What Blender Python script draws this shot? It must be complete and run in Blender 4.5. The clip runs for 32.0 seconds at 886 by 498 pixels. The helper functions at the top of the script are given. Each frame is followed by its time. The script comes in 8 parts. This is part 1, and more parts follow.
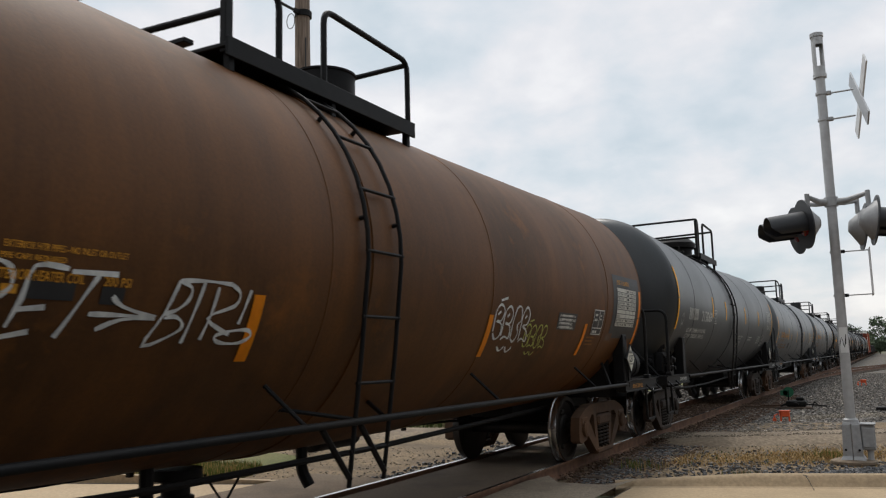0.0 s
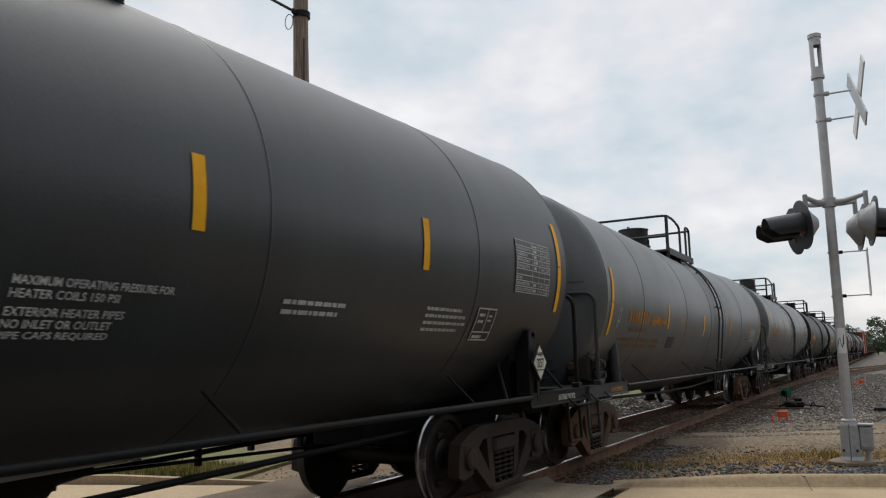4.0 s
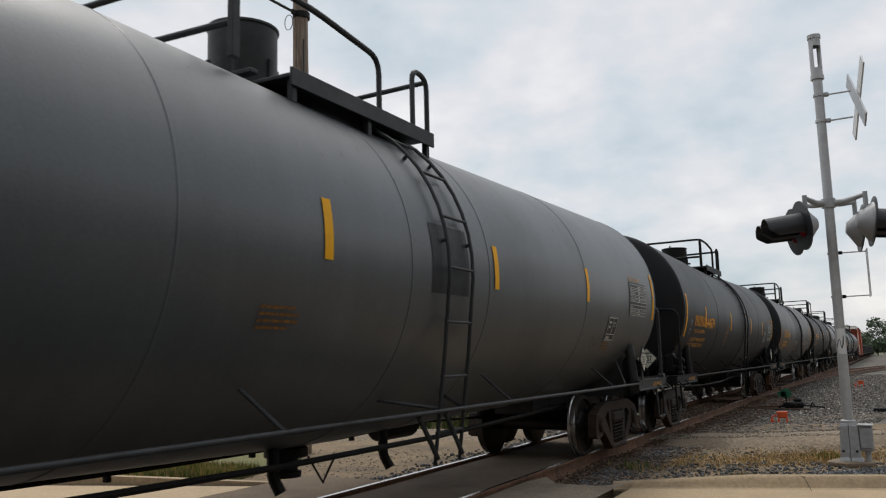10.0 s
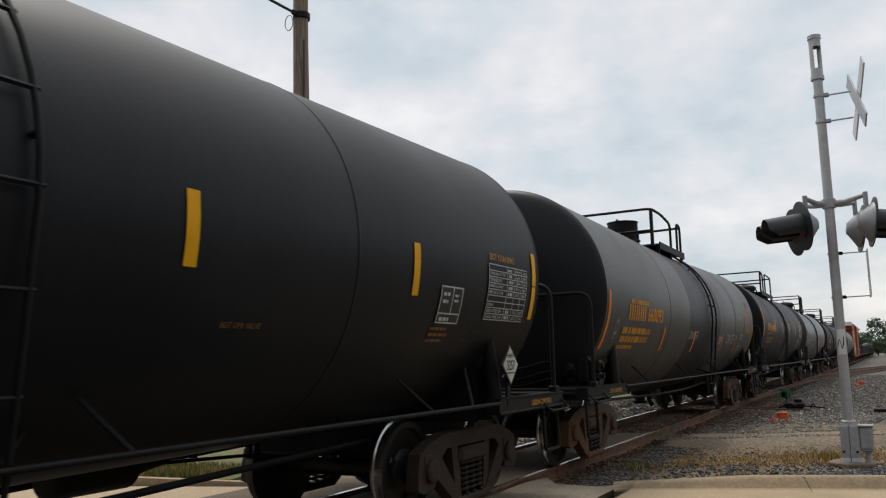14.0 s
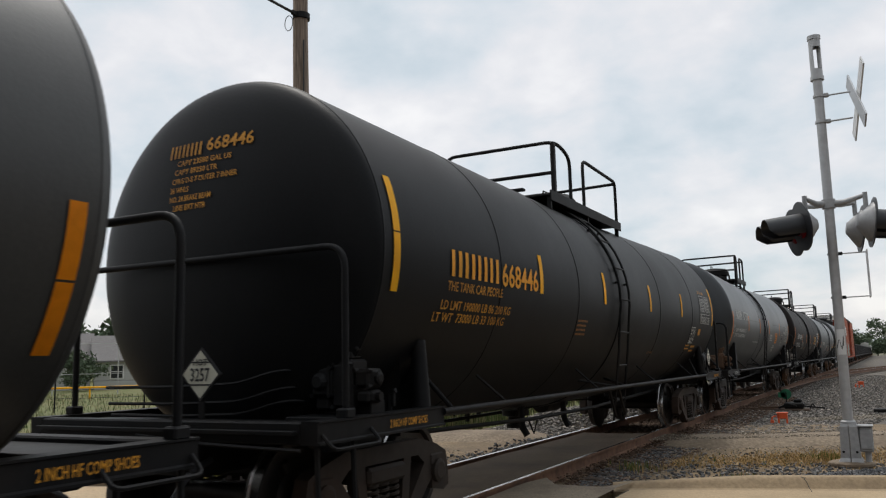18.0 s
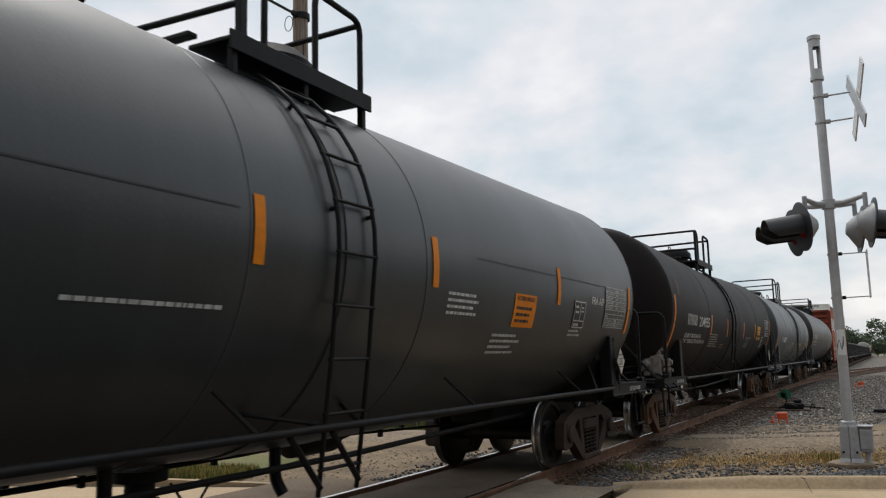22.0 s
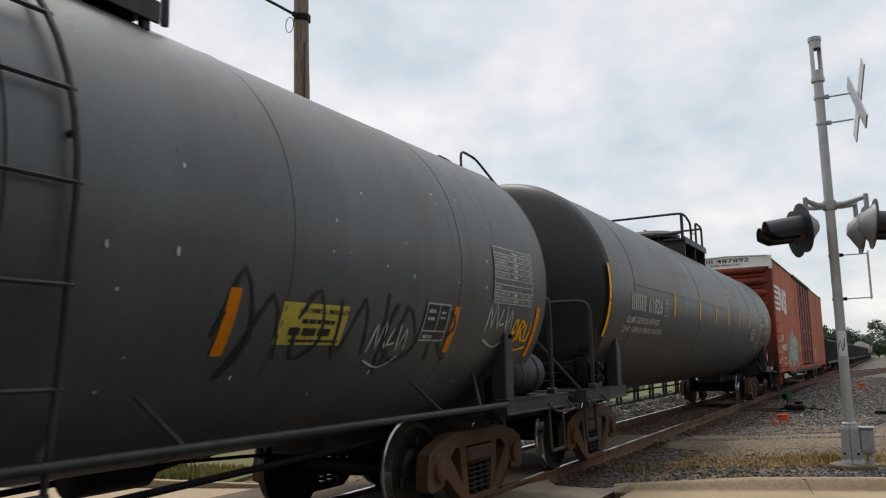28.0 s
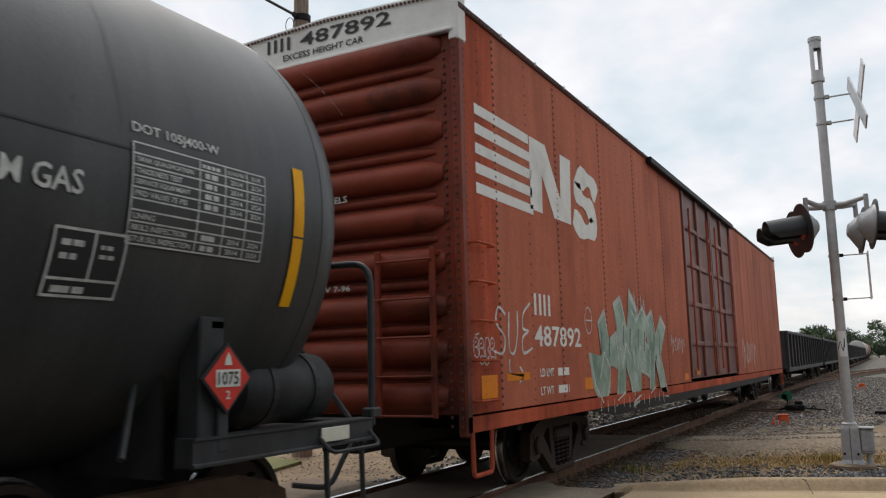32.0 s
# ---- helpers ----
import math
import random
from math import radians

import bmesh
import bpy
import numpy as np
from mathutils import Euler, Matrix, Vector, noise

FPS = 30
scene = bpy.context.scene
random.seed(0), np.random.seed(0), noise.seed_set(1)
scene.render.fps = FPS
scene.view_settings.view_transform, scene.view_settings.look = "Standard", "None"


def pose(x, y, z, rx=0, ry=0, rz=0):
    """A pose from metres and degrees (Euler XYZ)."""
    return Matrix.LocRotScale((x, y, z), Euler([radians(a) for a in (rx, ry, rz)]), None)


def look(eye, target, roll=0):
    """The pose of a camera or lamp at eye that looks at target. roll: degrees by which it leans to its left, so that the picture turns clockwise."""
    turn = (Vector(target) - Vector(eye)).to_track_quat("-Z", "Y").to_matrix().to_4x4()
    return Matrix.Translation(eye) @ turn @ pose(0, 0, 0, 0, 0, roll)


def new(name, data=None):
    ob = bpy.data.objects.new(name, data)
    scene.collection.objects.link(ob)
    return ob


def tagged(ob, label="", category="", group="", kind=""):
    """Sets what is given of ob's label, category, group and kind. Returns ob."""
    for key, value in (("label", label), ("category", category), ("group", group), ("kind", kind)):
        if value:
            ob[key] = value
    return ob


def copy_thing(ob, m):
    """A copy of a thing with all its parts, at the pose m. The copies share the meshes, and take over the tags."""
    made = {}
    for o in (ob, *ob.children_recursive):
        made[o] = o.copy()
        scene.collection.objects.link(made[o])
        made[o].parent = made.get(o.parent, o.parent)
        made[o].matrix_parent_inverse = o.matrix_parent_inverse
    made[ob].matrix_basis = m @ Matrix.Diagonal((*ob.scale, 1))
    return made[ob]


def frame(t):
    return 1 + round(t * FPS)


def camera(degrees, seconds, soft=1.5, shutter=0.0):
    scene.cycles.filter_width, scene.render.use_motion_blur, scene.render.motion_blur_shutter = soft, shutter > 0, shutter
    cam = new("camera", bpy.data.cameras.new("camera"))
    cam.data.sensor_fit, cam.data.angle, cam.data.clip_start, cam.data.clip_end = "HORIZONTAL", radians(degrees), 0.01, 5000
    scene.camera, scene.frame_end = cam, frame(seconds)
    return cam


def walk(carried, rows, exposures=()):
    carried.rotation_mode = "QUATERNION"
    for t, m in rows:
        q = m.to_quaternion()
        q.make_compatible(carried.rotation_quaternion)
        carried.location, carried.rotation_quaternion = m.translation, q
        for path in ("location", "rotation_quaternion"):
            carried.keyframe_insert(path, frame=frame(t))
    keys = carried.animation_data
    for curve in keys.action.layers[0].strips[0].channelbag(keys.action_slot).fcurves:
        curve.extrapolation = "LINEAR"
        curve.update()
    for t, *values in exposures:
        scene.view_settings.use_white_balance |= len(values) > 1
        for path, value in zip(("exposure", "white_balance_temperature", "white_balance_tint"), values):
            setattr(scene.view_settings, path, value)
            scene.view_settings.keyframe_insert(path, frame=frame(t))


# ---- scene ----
# ---- camera and its walk ----
EYE = (4.9085, 0.0, 1.4765)
FOCAL = 1438.6
cam = camera(57.18, 32.0, soft=1.2, shutter=0.1)
BASE = pose(*EYE, 97.809, 1.385, 28.329)
# seconds, and the small sway of the held camera (thousandths of the focal length)
SWAY = [(0, 2.6, -1.6), (0.5, .5, -1.1), (1, .5, -1), (2, .5, -1), (3, .5, -.9), (3.5, .5, -.9), (5.5, .5, -.2), (6, .5, 0),
        (6.5, 1.5, .4), (7, 1.6, 0), (7.5, 2.1, .3), (8, -1.5, -.6), (8.5, 0, 0), (9, 0, 0), (10, .1, 0), (11, .5, 0),
        (12, .5, .1), (13, .5, .3), (14, .4, .6), (14.5, .1, .6), (16.5, .1, .9), (17, 0, .9), (18, .1, .9), (19, .5, 1.0),
        (19.5, 1, 1.5), (20, .1, 1.2), (21, 0, 1.5), (22, 0, 1.3), (23, 0, 1.5), (24, 0, .9), (25, 0, 1.5), (25.5, .1, 1.9),
        (27.5, 1, 2.3), (28, 1, 2.8), (29, 1, 2.5), (30, 1, 2.3), (31, 1, 2.8), (32, 1, 3.1)]
walk(cam, [(t, BASE @ pose(0, 0, 0, math.degrees(b / 1000), math.degrees(a / 1000), 0)) for t, a, b in SWAY],
     [(0, .03), (5, -.02), (9, -.05), (11, -.07), (14, -.04), (18, .02), (20, .04), (23, .02), (29, .02), (30.5, .06), (31.5, .13), (32, .18)])

# ---- world and light ----
world = bpy.data.worlds.new("world")
scene.world = world
world.use_nodes = True


def sky():
    nt = world.node_tree
    nt.nodes.clear()
    N, Lk = nt.nodes.new, nt.links.new
    out, bg = N("ShaderNodeOutputWorld"), N("ShaderNodeBackground")
    nis = N("ShaderNodeTexSky")
    nis.sky_type, nis.sun_disc = "NISHITA", False
    nis.sun_elevation, nis.sun_rotation = radians(58), radians(-35)
    nis.air_density, nis.dust_density = 1.0, 2.0
    dim = N("ShaderNodeVectorMath")
    dim.operation = "SCALE"
    dim.inputs["Scale"].default_value = 0.12
    tc = N("ShaderNodeTexCoord")
    sep = N("ShaderNodeSeparateXYZ")
    Lk(tc.outputs["Generated"], sep.inputs[0])
    up = N("ShaderNodeMath")
    up.operation = "ADD"
    up.inputs[1].default_value = 0.42
    Lk(sep.outputs["Z"], up.inputs[0])
    flat = N("ShaderNodeVectorMath")
    flat.operation = "DIVIDE"
    Lk(tc.outputs["Generated"], flat.inputs[0])
    com = N("ShaderNodeCombineXYZ")
    for i in range(3):
        Lk(up.outputs[0], com.inputs[i])
    Lk(com.outputs[0], flat.inputs[1])
    big, fine = N("ShaderNodeTexNoise"), N("ShaderNodeTexNoise")
    for n, s, d, r in ((big, 2.3, 4, .5), (fine, 7.0, 6, .55)):
        n.inputs["Scale"].default_value, n.inputs["Detail"].default_value, n.inputs["Roughness"].default_value = s, d, r
        n.inputs["Distortion"].default_value = 0.15
        Lk(flat.outputs[0], n.inputs["Vector"])
    mixn = N("ShaderNodeMath")
    mixn.operation = "MULTIPLY_ADD"
    mixn.inputs[1].default_value = 0.34
    Lk(fine.outputs["Fac"], mixn.inputs[0])
    half = N("ShaderNodeMath")
    half.operation = "MULTIPLY"
    half.inputs[1].default_value = 0.66
    Lk(big.outputs["Fac"], half.inputs[0])
    Lk(half.outputs[0], mixn.inputs[2])
    cloud = N("ShaderNodeValToRGB")
    e = cloud.color_ramp.elements
    e[0].position, e[0].color = 0.36, (0.575, 0.67, 0.725, 1)
    e[1].position, e[1].color = 0.62, (1.0, 0.985, 0.975, 1)
    m1 = e.new(0.45)
    m1.color = (0.72, 0.775, 0.815, 1)
    m2 = e.new(0.53)
    m2.color = (0.855, 0.855, 0.87, 1)
    Lk(mixn.outputs[0], cloud.inputs[0])
    mix = N("ShaderNodeMix")
    mix.data_type = "RGBA"
    mix.inputs["Factor"].default_value = 0.86
    Lk(nis.outputs[0], dim.inputs[0])
    Lk(dim.outputs[0], mix.inputs["A"])
    Lk(cloud.outputs[0], mix.inputs["B"])
    Lk(mix.outputs["Result"], bg.inputs["Color"])
    dome = N("ShaderNodeMapRange")  # an overcast sky grows brighter overhead
    dome.interpolation_type = "SMOOTHSTEP"
    dome.inputs["From Min"].default_value, dome.inputs["From Max"].default_value = 0.45, 1.0
    dome.inputs["To Min"].default_value, dome.inputs["To Max"].default_value = 0.97, 1.7
    Lk(sep.outputs["Z"], dome.inputs["Value"])
    away, side = N("ShaderNodeVectorMath"), N("ShaderNodeMapRange")  # and darker on the side away from the veiled sun
    away.operation = "DOT_PRODUCT"
    away.inputs[1].default_value = (-0.57, 0.82, 0.0)
    Lk(tc.outputs["Generated"], away.inputs[0])
    side.interpolation_type = "SMOOTHSTEP"
    side.inputs["From Min"].default_value, side.inputs["From Max"].default_value = -0.75, 0.5
    side.inputs["To Min"].default_value, side.inputs["To Max"].default_value = 0.68, 1.0
    Lk(away.outputs["Value"], side.inputs["Value"])
    both = N("ShaderNodeMath")
    both.operation = "MULTIPLY"
    Lk(dome.outputs[0], both.inputs[0])
    Lk(side.outputs[0], both.inputs[1])
    Lk(both.outputs[0], bg.inputs["Strength"])
    Lk(bg.outputs[0], out.inputs[0])


sky()
sun = new("sun", bpy.data.lights.new("sun", "SUN"))
sun.data.energy, sun.data.angle, sun.data.color = 1.1, radians(14), (1.0, 0.95, 0.88)
sun.matrix_basis = look((0, 0, 50), (14, -20, 0))
scene.view_settings.exposure = 0.0

# ---- the train's way: speed every four seconds, metres gone at each time ----
SPEED = [5.00, 5.04, 5.215, 5.48, 5.667, 5.78, 6.17, 6.15, 6.18]


def gone(t):
    n = 320
    h = t / n
    v = [np.interp((i + 0.5) * h, np.arange(9) * 4.0, SPEED) for i in range(n)]
    return float(np.sum(v) * h)


# ---- materials ----
def shader(name, colour, rough=0.6, metal=0.0, vary=0.25, scale=6.0, bump=0.15, stretch=(1, 1, 1), second=None, amount=0.45, spread=1.2,
           rand=0.0, spec=0.5):
    m = bpy.data.materials.new(name)
    m.use_nodes = True
    nt = m.node_tree
    N, Lk = nt.nodes.new, nt.links.new
    b = nt.nodes["Principled BSDF"]
    b.inputs["Metallic"].default_value = metal
    b.inputs["Specular IOR Level"].default_value = spec
    tc, mp = N("ShaderNodeTexCoord"), N("ShaderNodeMapping")
    mp.inputs["Scale"].default_value = stretch
    Lk(tc.outputs["Object"], mp.inputs[0])
    n1, n2 = N("ShaderNodeTexNoise"), N("ShaderNodeTexNoise")
    n1.inputs["Scale"].default_value, n1.inputs["Detail"].default_value = scale, 6
    n2.inputs["Scale"].default_value, n2.inputs["Detail"].default_value, n2.inputs["Roughness"].default_value = spread, 9, 0.62
    Lk(mp.outputs[0], n1.inputs["Vector"])
    Lk(mp.outputs[0], n2.inputs["Vector"])
    r1 = N("ShaderNodeValToRGB")
    lo = tuple(c * (1 - vary) for c in colour)
    hi = tuple(min(1, c * (1 + vary)) for c in colour)
    r1.color_ramp.elements[0].position, r1.color_ramp.elements[1].position = 0.3, 0.7
    r1.color_ramp.elements[0].color, r1.color_ramp.elements[1].color = (*lo, 1), (*hi, 1)
    Lk(n1.outputs["Fac"], r1.inputs[0])
    col = r1.outputs[0]
    if second:
        r2 = N("ShaderNodeValToRGB")
        r2.color_ramp.elements[0].position, r2.color_ramp.elements[1].position = 0.62 - amount * 0.3, 0.82 - amount * 0.25
        Lk(n2.outputs["Fac"], r2.inputs[0])
        mx = N("ShaderNodeMix")
        mx.data_type = "RGBA"
        Lk(r2.outputs[0], mx.inputs["Factor"])
        Lk(col, mx.inputs["A"])
        mx.inputs["B"].default_value = (*second, 1)
        col = mx.outputs["Result"]
    if rand:
        oi, hv = N("ShaderNodeObjectInfo"), N("ShaderNodeHueSaturation")
        mr = N("ShaderNodeMapRange")
        mr.inputs["To Min"].default_value, mr.inputs["To Max"].default_value = 1 - rand, 1 + rand
        Lk(oi.outputs["Random"], mr.inputs["Value"])
        Lk(mr.outputs[0], hv.inputs["Value"])
        Lk(col, hv.inputs["Color"])
        col = hv.outputs[0]
    Lk(col, b.inputs["Base Color"])
    rr = N("ShaderNodeMapRange")
    rr.inputs["To Min"].default_value, rr.inputs["To Max"].default_value = max(0.02, rough - 0.1), min(1, rough + 0.12)
    Lk(n2.outputs["Fac"], rr.inputs["Value"])
    Lk(rr.outputs[0], b.inputs["Roughness"])
    if bump:
        bp = N("ShaderNodeBump")
        bp.inputs["Strength"].default_value, bp.inputs["Distance"].default_value = bump, 0.02
        Lk(n1.outputs["Fac"], bp.inputs["Height"])
        Lk(bp.outputs[0], b.inputs["Normal"])
    return m


def glow(name, colour, strength):
    m = shader(name, colour, 0.4, vary=0.05, bump=0)
    b = m.node_tree.nodes["Principled BSDF"]
    b.inputs["Emission Color"].default_value, b.inputs["Emission Strength"].default_value = (*colour, 1), strength
    return m


def tank_paint(name, colour, dirt, dirt_amount=0.45, streak=0.3, rough=0.5, rust=None, rust_amount=0.0, spec=0.5, rand=0.0):
    """Weathered tank paint: fine grain, long vertical runs, broad patches of dirt, and rust where given."""
    m = shader(name, colour, rough, vary=0.12, scale=40, bump=0.05, second=dirt, amount=dirt_amount, spread=0.55, spec=spec, rand=rand)
    nt = m.node_tree
    N, Lk = nt.nodes.new, nt.links.new
    b = nt.nodes["Principled BSDF"]
    src = b.inputs["Base Color"].links[0].from_socket
    tc, mp = N("ShaderNodeTexCoord"), N("ShaderNodeMapping")
    mp.inputs["Scale"].default_value = (1.0, 3.4, 0.45)
    Lk(tc.outputs["Object"], mp.inputs[0])
    n = N("ShaderNodeTexNoise")
    n.inputs["Scale"].default_value, n.inputs["Detail"].default_value, n.inputs["Roughness"].default_value = 1.0, 8, 0.6
    Lk(mp.outputs[0], n.inputs["Vector"])
    r = N("ShaderNodeMapRange")
    r.inputs["From Min"].default_value, r.inputs["From Max"].default_value = 0.35, 0.7
    r.inputs["To Min"].default_value, r.inputs["To Max"].default_value = 1 - streak * 0.45, 1 + streak * 0.45
    Lk(n.outputs["Fac"], r.inputs["Value"])
    hv = N("ShaderNodeHueSaturation")
    Lk(r.outputs[0], hv.inputs["Value"])
    Lk(src, hv.inputs["Color"])
    col = hv.outputs[0]
    if rust:
        n3 = N("ShaderNodeTexNoise")
        n3.inputs["Scale"].default_value, n3.inputs["Detail"].default_value, n3.inputs["Roughness"].default_value = 1.1, 10, 0.7
        Lk(tc.outputs["Object"], n3.inputs["Vector"])
        r3 = N("ShaderNodeValToRGB")
        r3.color_ramp.elements[0].position, r3.color_ramp.elements[1].position = 0.74 - 0.35 * rust_amount, 0.86 - 0.3 * rust_amount
        Lk(n3.outputs["Fac"], r3.inputs[0])
        mx = N("ShaderNodeMix")
        mx.data_type = "RGBA"
        Lk(r3.outputs[0], mx.inputs["Factor"])
        Lk(col, mx.inputs["A"])
        mx.inputs["B"].default_value = (*rust, 1)
        col = mx.outputs["Result"]
    Lk(col, b.inputs["Base Color"])
    return m


M = {}
M["rusty"] = tank_paint("rust_brown_paint", (0.122, 0.045, 0.008), (0.048, 0.022, 0.006), 0.5, 0.5, 0.55, (0.215, 0.074, 0.009), 0.5, 0.3)
M["charcoal"] = tank_paint("charcoal_paint", (0.026, 0.030, 0.033), (0.036, 0.040, 0.041), 0.4, 0.4, 0.38, spec=0.65)
M["grey"] = tank_paint("grey_paint", (0.092, 0.099, 0.103), (0.066, 0.071, 0.073), 0.4, 0.25, 0.40, (0.055, 0.040, 0.026), 0.1, 0.85)
M["grey_dark"] = tank_paint("mid_grey_paint", (0.070, 0.076, 0.080), (0.049, 0.053, 0.055), 0.4, 0.25, 0.38, spec=0.85)
M["black"] = tank_paint("black_paint", (0.0118, 0.0124, 0.0138), (0.018, 0.018, 0.0185), 0.35, 0.3, 0.44, spec=0.2)
M["taupe"] = tank_paint("taupe_paint", (0.042, 0.040, 0.036), (0.028, 0.027, 0.025), 0.45, 0.3, 0.45, spec=0.7)
M["brown_black"] = tank_paint("brown_black_paint", (0.0160, 0.0128, 0.0120), (0.027, 0.0205, 0.0175), 0.45, 0.5, 0.55, spec=0.12)
M["weathered"] = tank_paint("weathered_grey_paint", (0.076, 0.084, 0.086), (0.050, 0.055, 0.057), 0.5, 0.4, 0.46, (0.12, 0.06, 0.028), 0.42, 0.8)
# gas car's front head: its shade is put into a darker copy of dusty_black
M["head_shaded"] = tank_paint("shaded_black_head_paint", (0.0165, 0.018, 0.019), (0.027, 0.024, 0.021), 0.45, 0.6, 0.42, (0.045, 0.032, 0.022), 0.1, 0.5)
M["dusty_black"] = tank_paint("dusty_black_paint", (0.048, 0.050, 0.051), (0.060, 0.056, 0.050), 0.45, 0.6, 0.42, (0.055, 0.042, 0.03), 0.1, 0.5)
M["black_deep"] = tank_paint("deep_black_paint", (0.0068, 0.0070, 0.0076), (0.011, 0.011, 0.0112), 0.35, 0.35, 0.46, spec=0.15)
M["pale"] = tank_paint("pale_grey_paint", (0.42, 0.41, 0.38), (0.3, 0.29, 0.26), 0.4, 0.2, 0.5)
M["boxcar"] = tank_paint("boxcar_red_paint", (0.53, 0.112, 0.055), (0.35, 0.075, 0.040), 0.5, 0.7, 0.55, (0.13, 0.036, 0.020), 0.35, 0.03, 0.10)
# the end's shade is put into this darker red, with soot patches over it
M["boxcar_end"] = tank_paint("shaded_sooty_end_paint", (0.25, 0.050, 0.026), (0.12, 0.030, 0.019), 0.6, 0.5, 0.5, (0.055, 0.022, 0.016), 0.5, 0.2)
M["boxcar_faded"] = tank_paint("faded_boxcar_paint", (0.50, 0.15, 0.085), (0.37, 0.11, 0.066), 0.5, 0.3, 0.6, (0.10, 0.04, 0.03), 0.2, 0.05, 0.08)
M["boxcar_door"] = tank_paint("boxcar_door_paint", (0.19, 0.060, 0.042), (0.11, 0.042, 0.034), 0.5, 0.35, 0.5, (0.07, 0.035, 0.03), 0.25)
M["boxcar_rivet"] = shader("grimy_rivet_paint", (0.10, 0.036, 0.028), 0.6, bump=0)
M["boxcar_white"] = shader("chalky_white_paint", (0.82, 0.80, 0.75), 0.6, vary=0.06, scale=8, bump=0, second=(0.60, 0.55, 0.50), amount=0.35, spread=2.0)
M["lime"] = shader("lime_spray_paint", (0.42, 0.44, 0.09), 0.5, vary=0.2, scale=10, bump=0)
M["gondola"] = tank_paint("gondola_black_paint", (0.022, 0.02, 0.022), (0.04, 0.034, 0.032), 0.45, 0.25, 0.6)
M["steel_dark"] = shader("dark_steel", (0.0085, 0.0085, 0.009), 0.55, second=(0.018, 0.0145, 0.012), amount=0.45, spec=0.18)
M["steel_grey"] = shader("grey_painted_steel", (0.038, 0.040, 0.042), 0.5, second=(0.021, 0.019, 0.017), amount=0.45, spec=0.3)
M["truck"] = shader("rusty_cast_steel", (0.075, 0.042, 0.024), 0.85, second=(0.135, 0.066, 0.030), amount=0.5, bump=0.3)
M["truck_dark"] = shader("oily_cast_steel", (0.032, 0.024, 0.019), 0.7, second=(0.060, 0.036, 0.024), amount=0.45, bump=0.25, spec=0.3)
M["wheel"] = shader("wheel_steel", (0.035, 0.032, 0.03), 0.5, 0.7, second=(0.06, 0.042, 0.03), amount=0.4)
M["tread"] = shader("polished_tread", (0.55, 0.55, 0.55), 0.22, 1.0, vary=0.1, bump=0.02)
M["yellow"] = shader("yellow_reflective_tape", (0.98, 0.455, 0.004), 0.5, vary=0.06, scale=14, bump=0.03, second=(0.76, 0.33, 0.008), amount=0.25, spec=0.2)
M["sign_yellow"] = shader("faded_yellow_sign", (0.62, 0.50, 0.07), 0.5, vary=0.12, scale=10, bump=0, second=(0.42, 0.34, 0.08), amount=0.35)
M["rust_plate"] = shader("rusty_plate", (0.12, 0.06, 0.03), 0.7, vary=0.2, second=(0.2, 0.16, 0.12), amount=0.4)
M["amber_faint"] = shader("worn_amber_paint", (0.24, 0.10, 0.015), 0.6, vary=0.4, scale=30, bump=0)
M["white_faint"] = shader("worn_white_paint", (0.30, 0.27, 0.22), 0.6, vary=0.35, scale=30, bump=0)
M["drip"] = shader("dark_rust_runs", (0.05, 0.032, 0.024), 0.7, vary=0.3, scale=20, bump=0)
M["cast_iron"] = shader("dusty_cast_iron", (0.22, 0.19, 0.165), 0.7, vary=0.25, scale=14, bump=0.3, second=(0.08, 0.06, 0.05), amount=0.5)
M["orange"] = shader("orange_reflective_tape", (0.80, 0.24, 0.004), 0.5, vary=0.08, scale=14, bump=0.03, second=(0.58, 0.17, 0.008), amount=0.3, spec=0.2)
M["amber"] = shader("amber_stencil_paint", (0.66, 0.29, 0.015), 0.6, vary=0.3, scale=30, bump=0, second=(0.36, 0.15, 0.015), amount=0.5)
M["amber_bright"] = shader("bright_yellow_lettering", (0.88, 0.36, 0.010), 0.6, vary=0.12, scale=30, bump=0, second=(0.66, 0.30, 0.012), amount=0.35)
M["white"] = shader("white_stencil_paint", (0.62, 0.62, 0.58), 0.6, vary=0.2, scale=30, bump=0, second=(0.38, 0.38, 0.36), amount=0.45)
M["spray"] = shader("white_spray_paint", (0.66, 0.66, 0.63), 0.5, vary=0.25, scale=12, bump=0, second=(0.42, 0.42, 0.4), amount=0.4)
M["black_spray"] = shader("black_spray_paint", (0.02, 0.022, 0.024), 0.5, vary=0.3, scale=12, bump=0)
M["panel_white"] = shader("white_data_panel", (0.68, 0.67, 0.6), 0.5, vary=0.08, scale=9, bump=0)
M["panel_black"] = shader("black_panel", (0.02, 0.02, 0.021), 0.5, vary=0.2, bump=0)
M["placard"] = shader("white_placard_sheet", (0.70, 0.68, 0.56), 0.4, vary=0.08, scale=8, bump=0, second=(0.45, 0.42, 0.32), amount=0.3)
M["placard_red"] = shader("red_placard_sheet", (0.62, 0.035, 0.02), 0.4, vary=0.08, bump=0)
M["ink"] = shader("black_ink", (0.012, 0.012, 0.012), 0.5, vary=0.1, bump=0)
M["galv"] = shader("galvanised_aluminium", (0.50, 0.50, 0.50), 0.5, 0.35, vary=0.08, scale=12, second=(0.38, 0.37, 0.36), amount=0.4, bump=0.06)
M["galv_light"] = shader("cast_aluminium", (0.40, 0.40, 0.40), 0.55, 0.3, vary=0.12, scale=20, second=(0.29, 0.285, 0.28), amount=0.4, bump=0.12)
M["signal_black"] = shader("signal_black_paint", (0.022, 0.023, 0.026), 0.45, vary=0.15, bump=0.03)
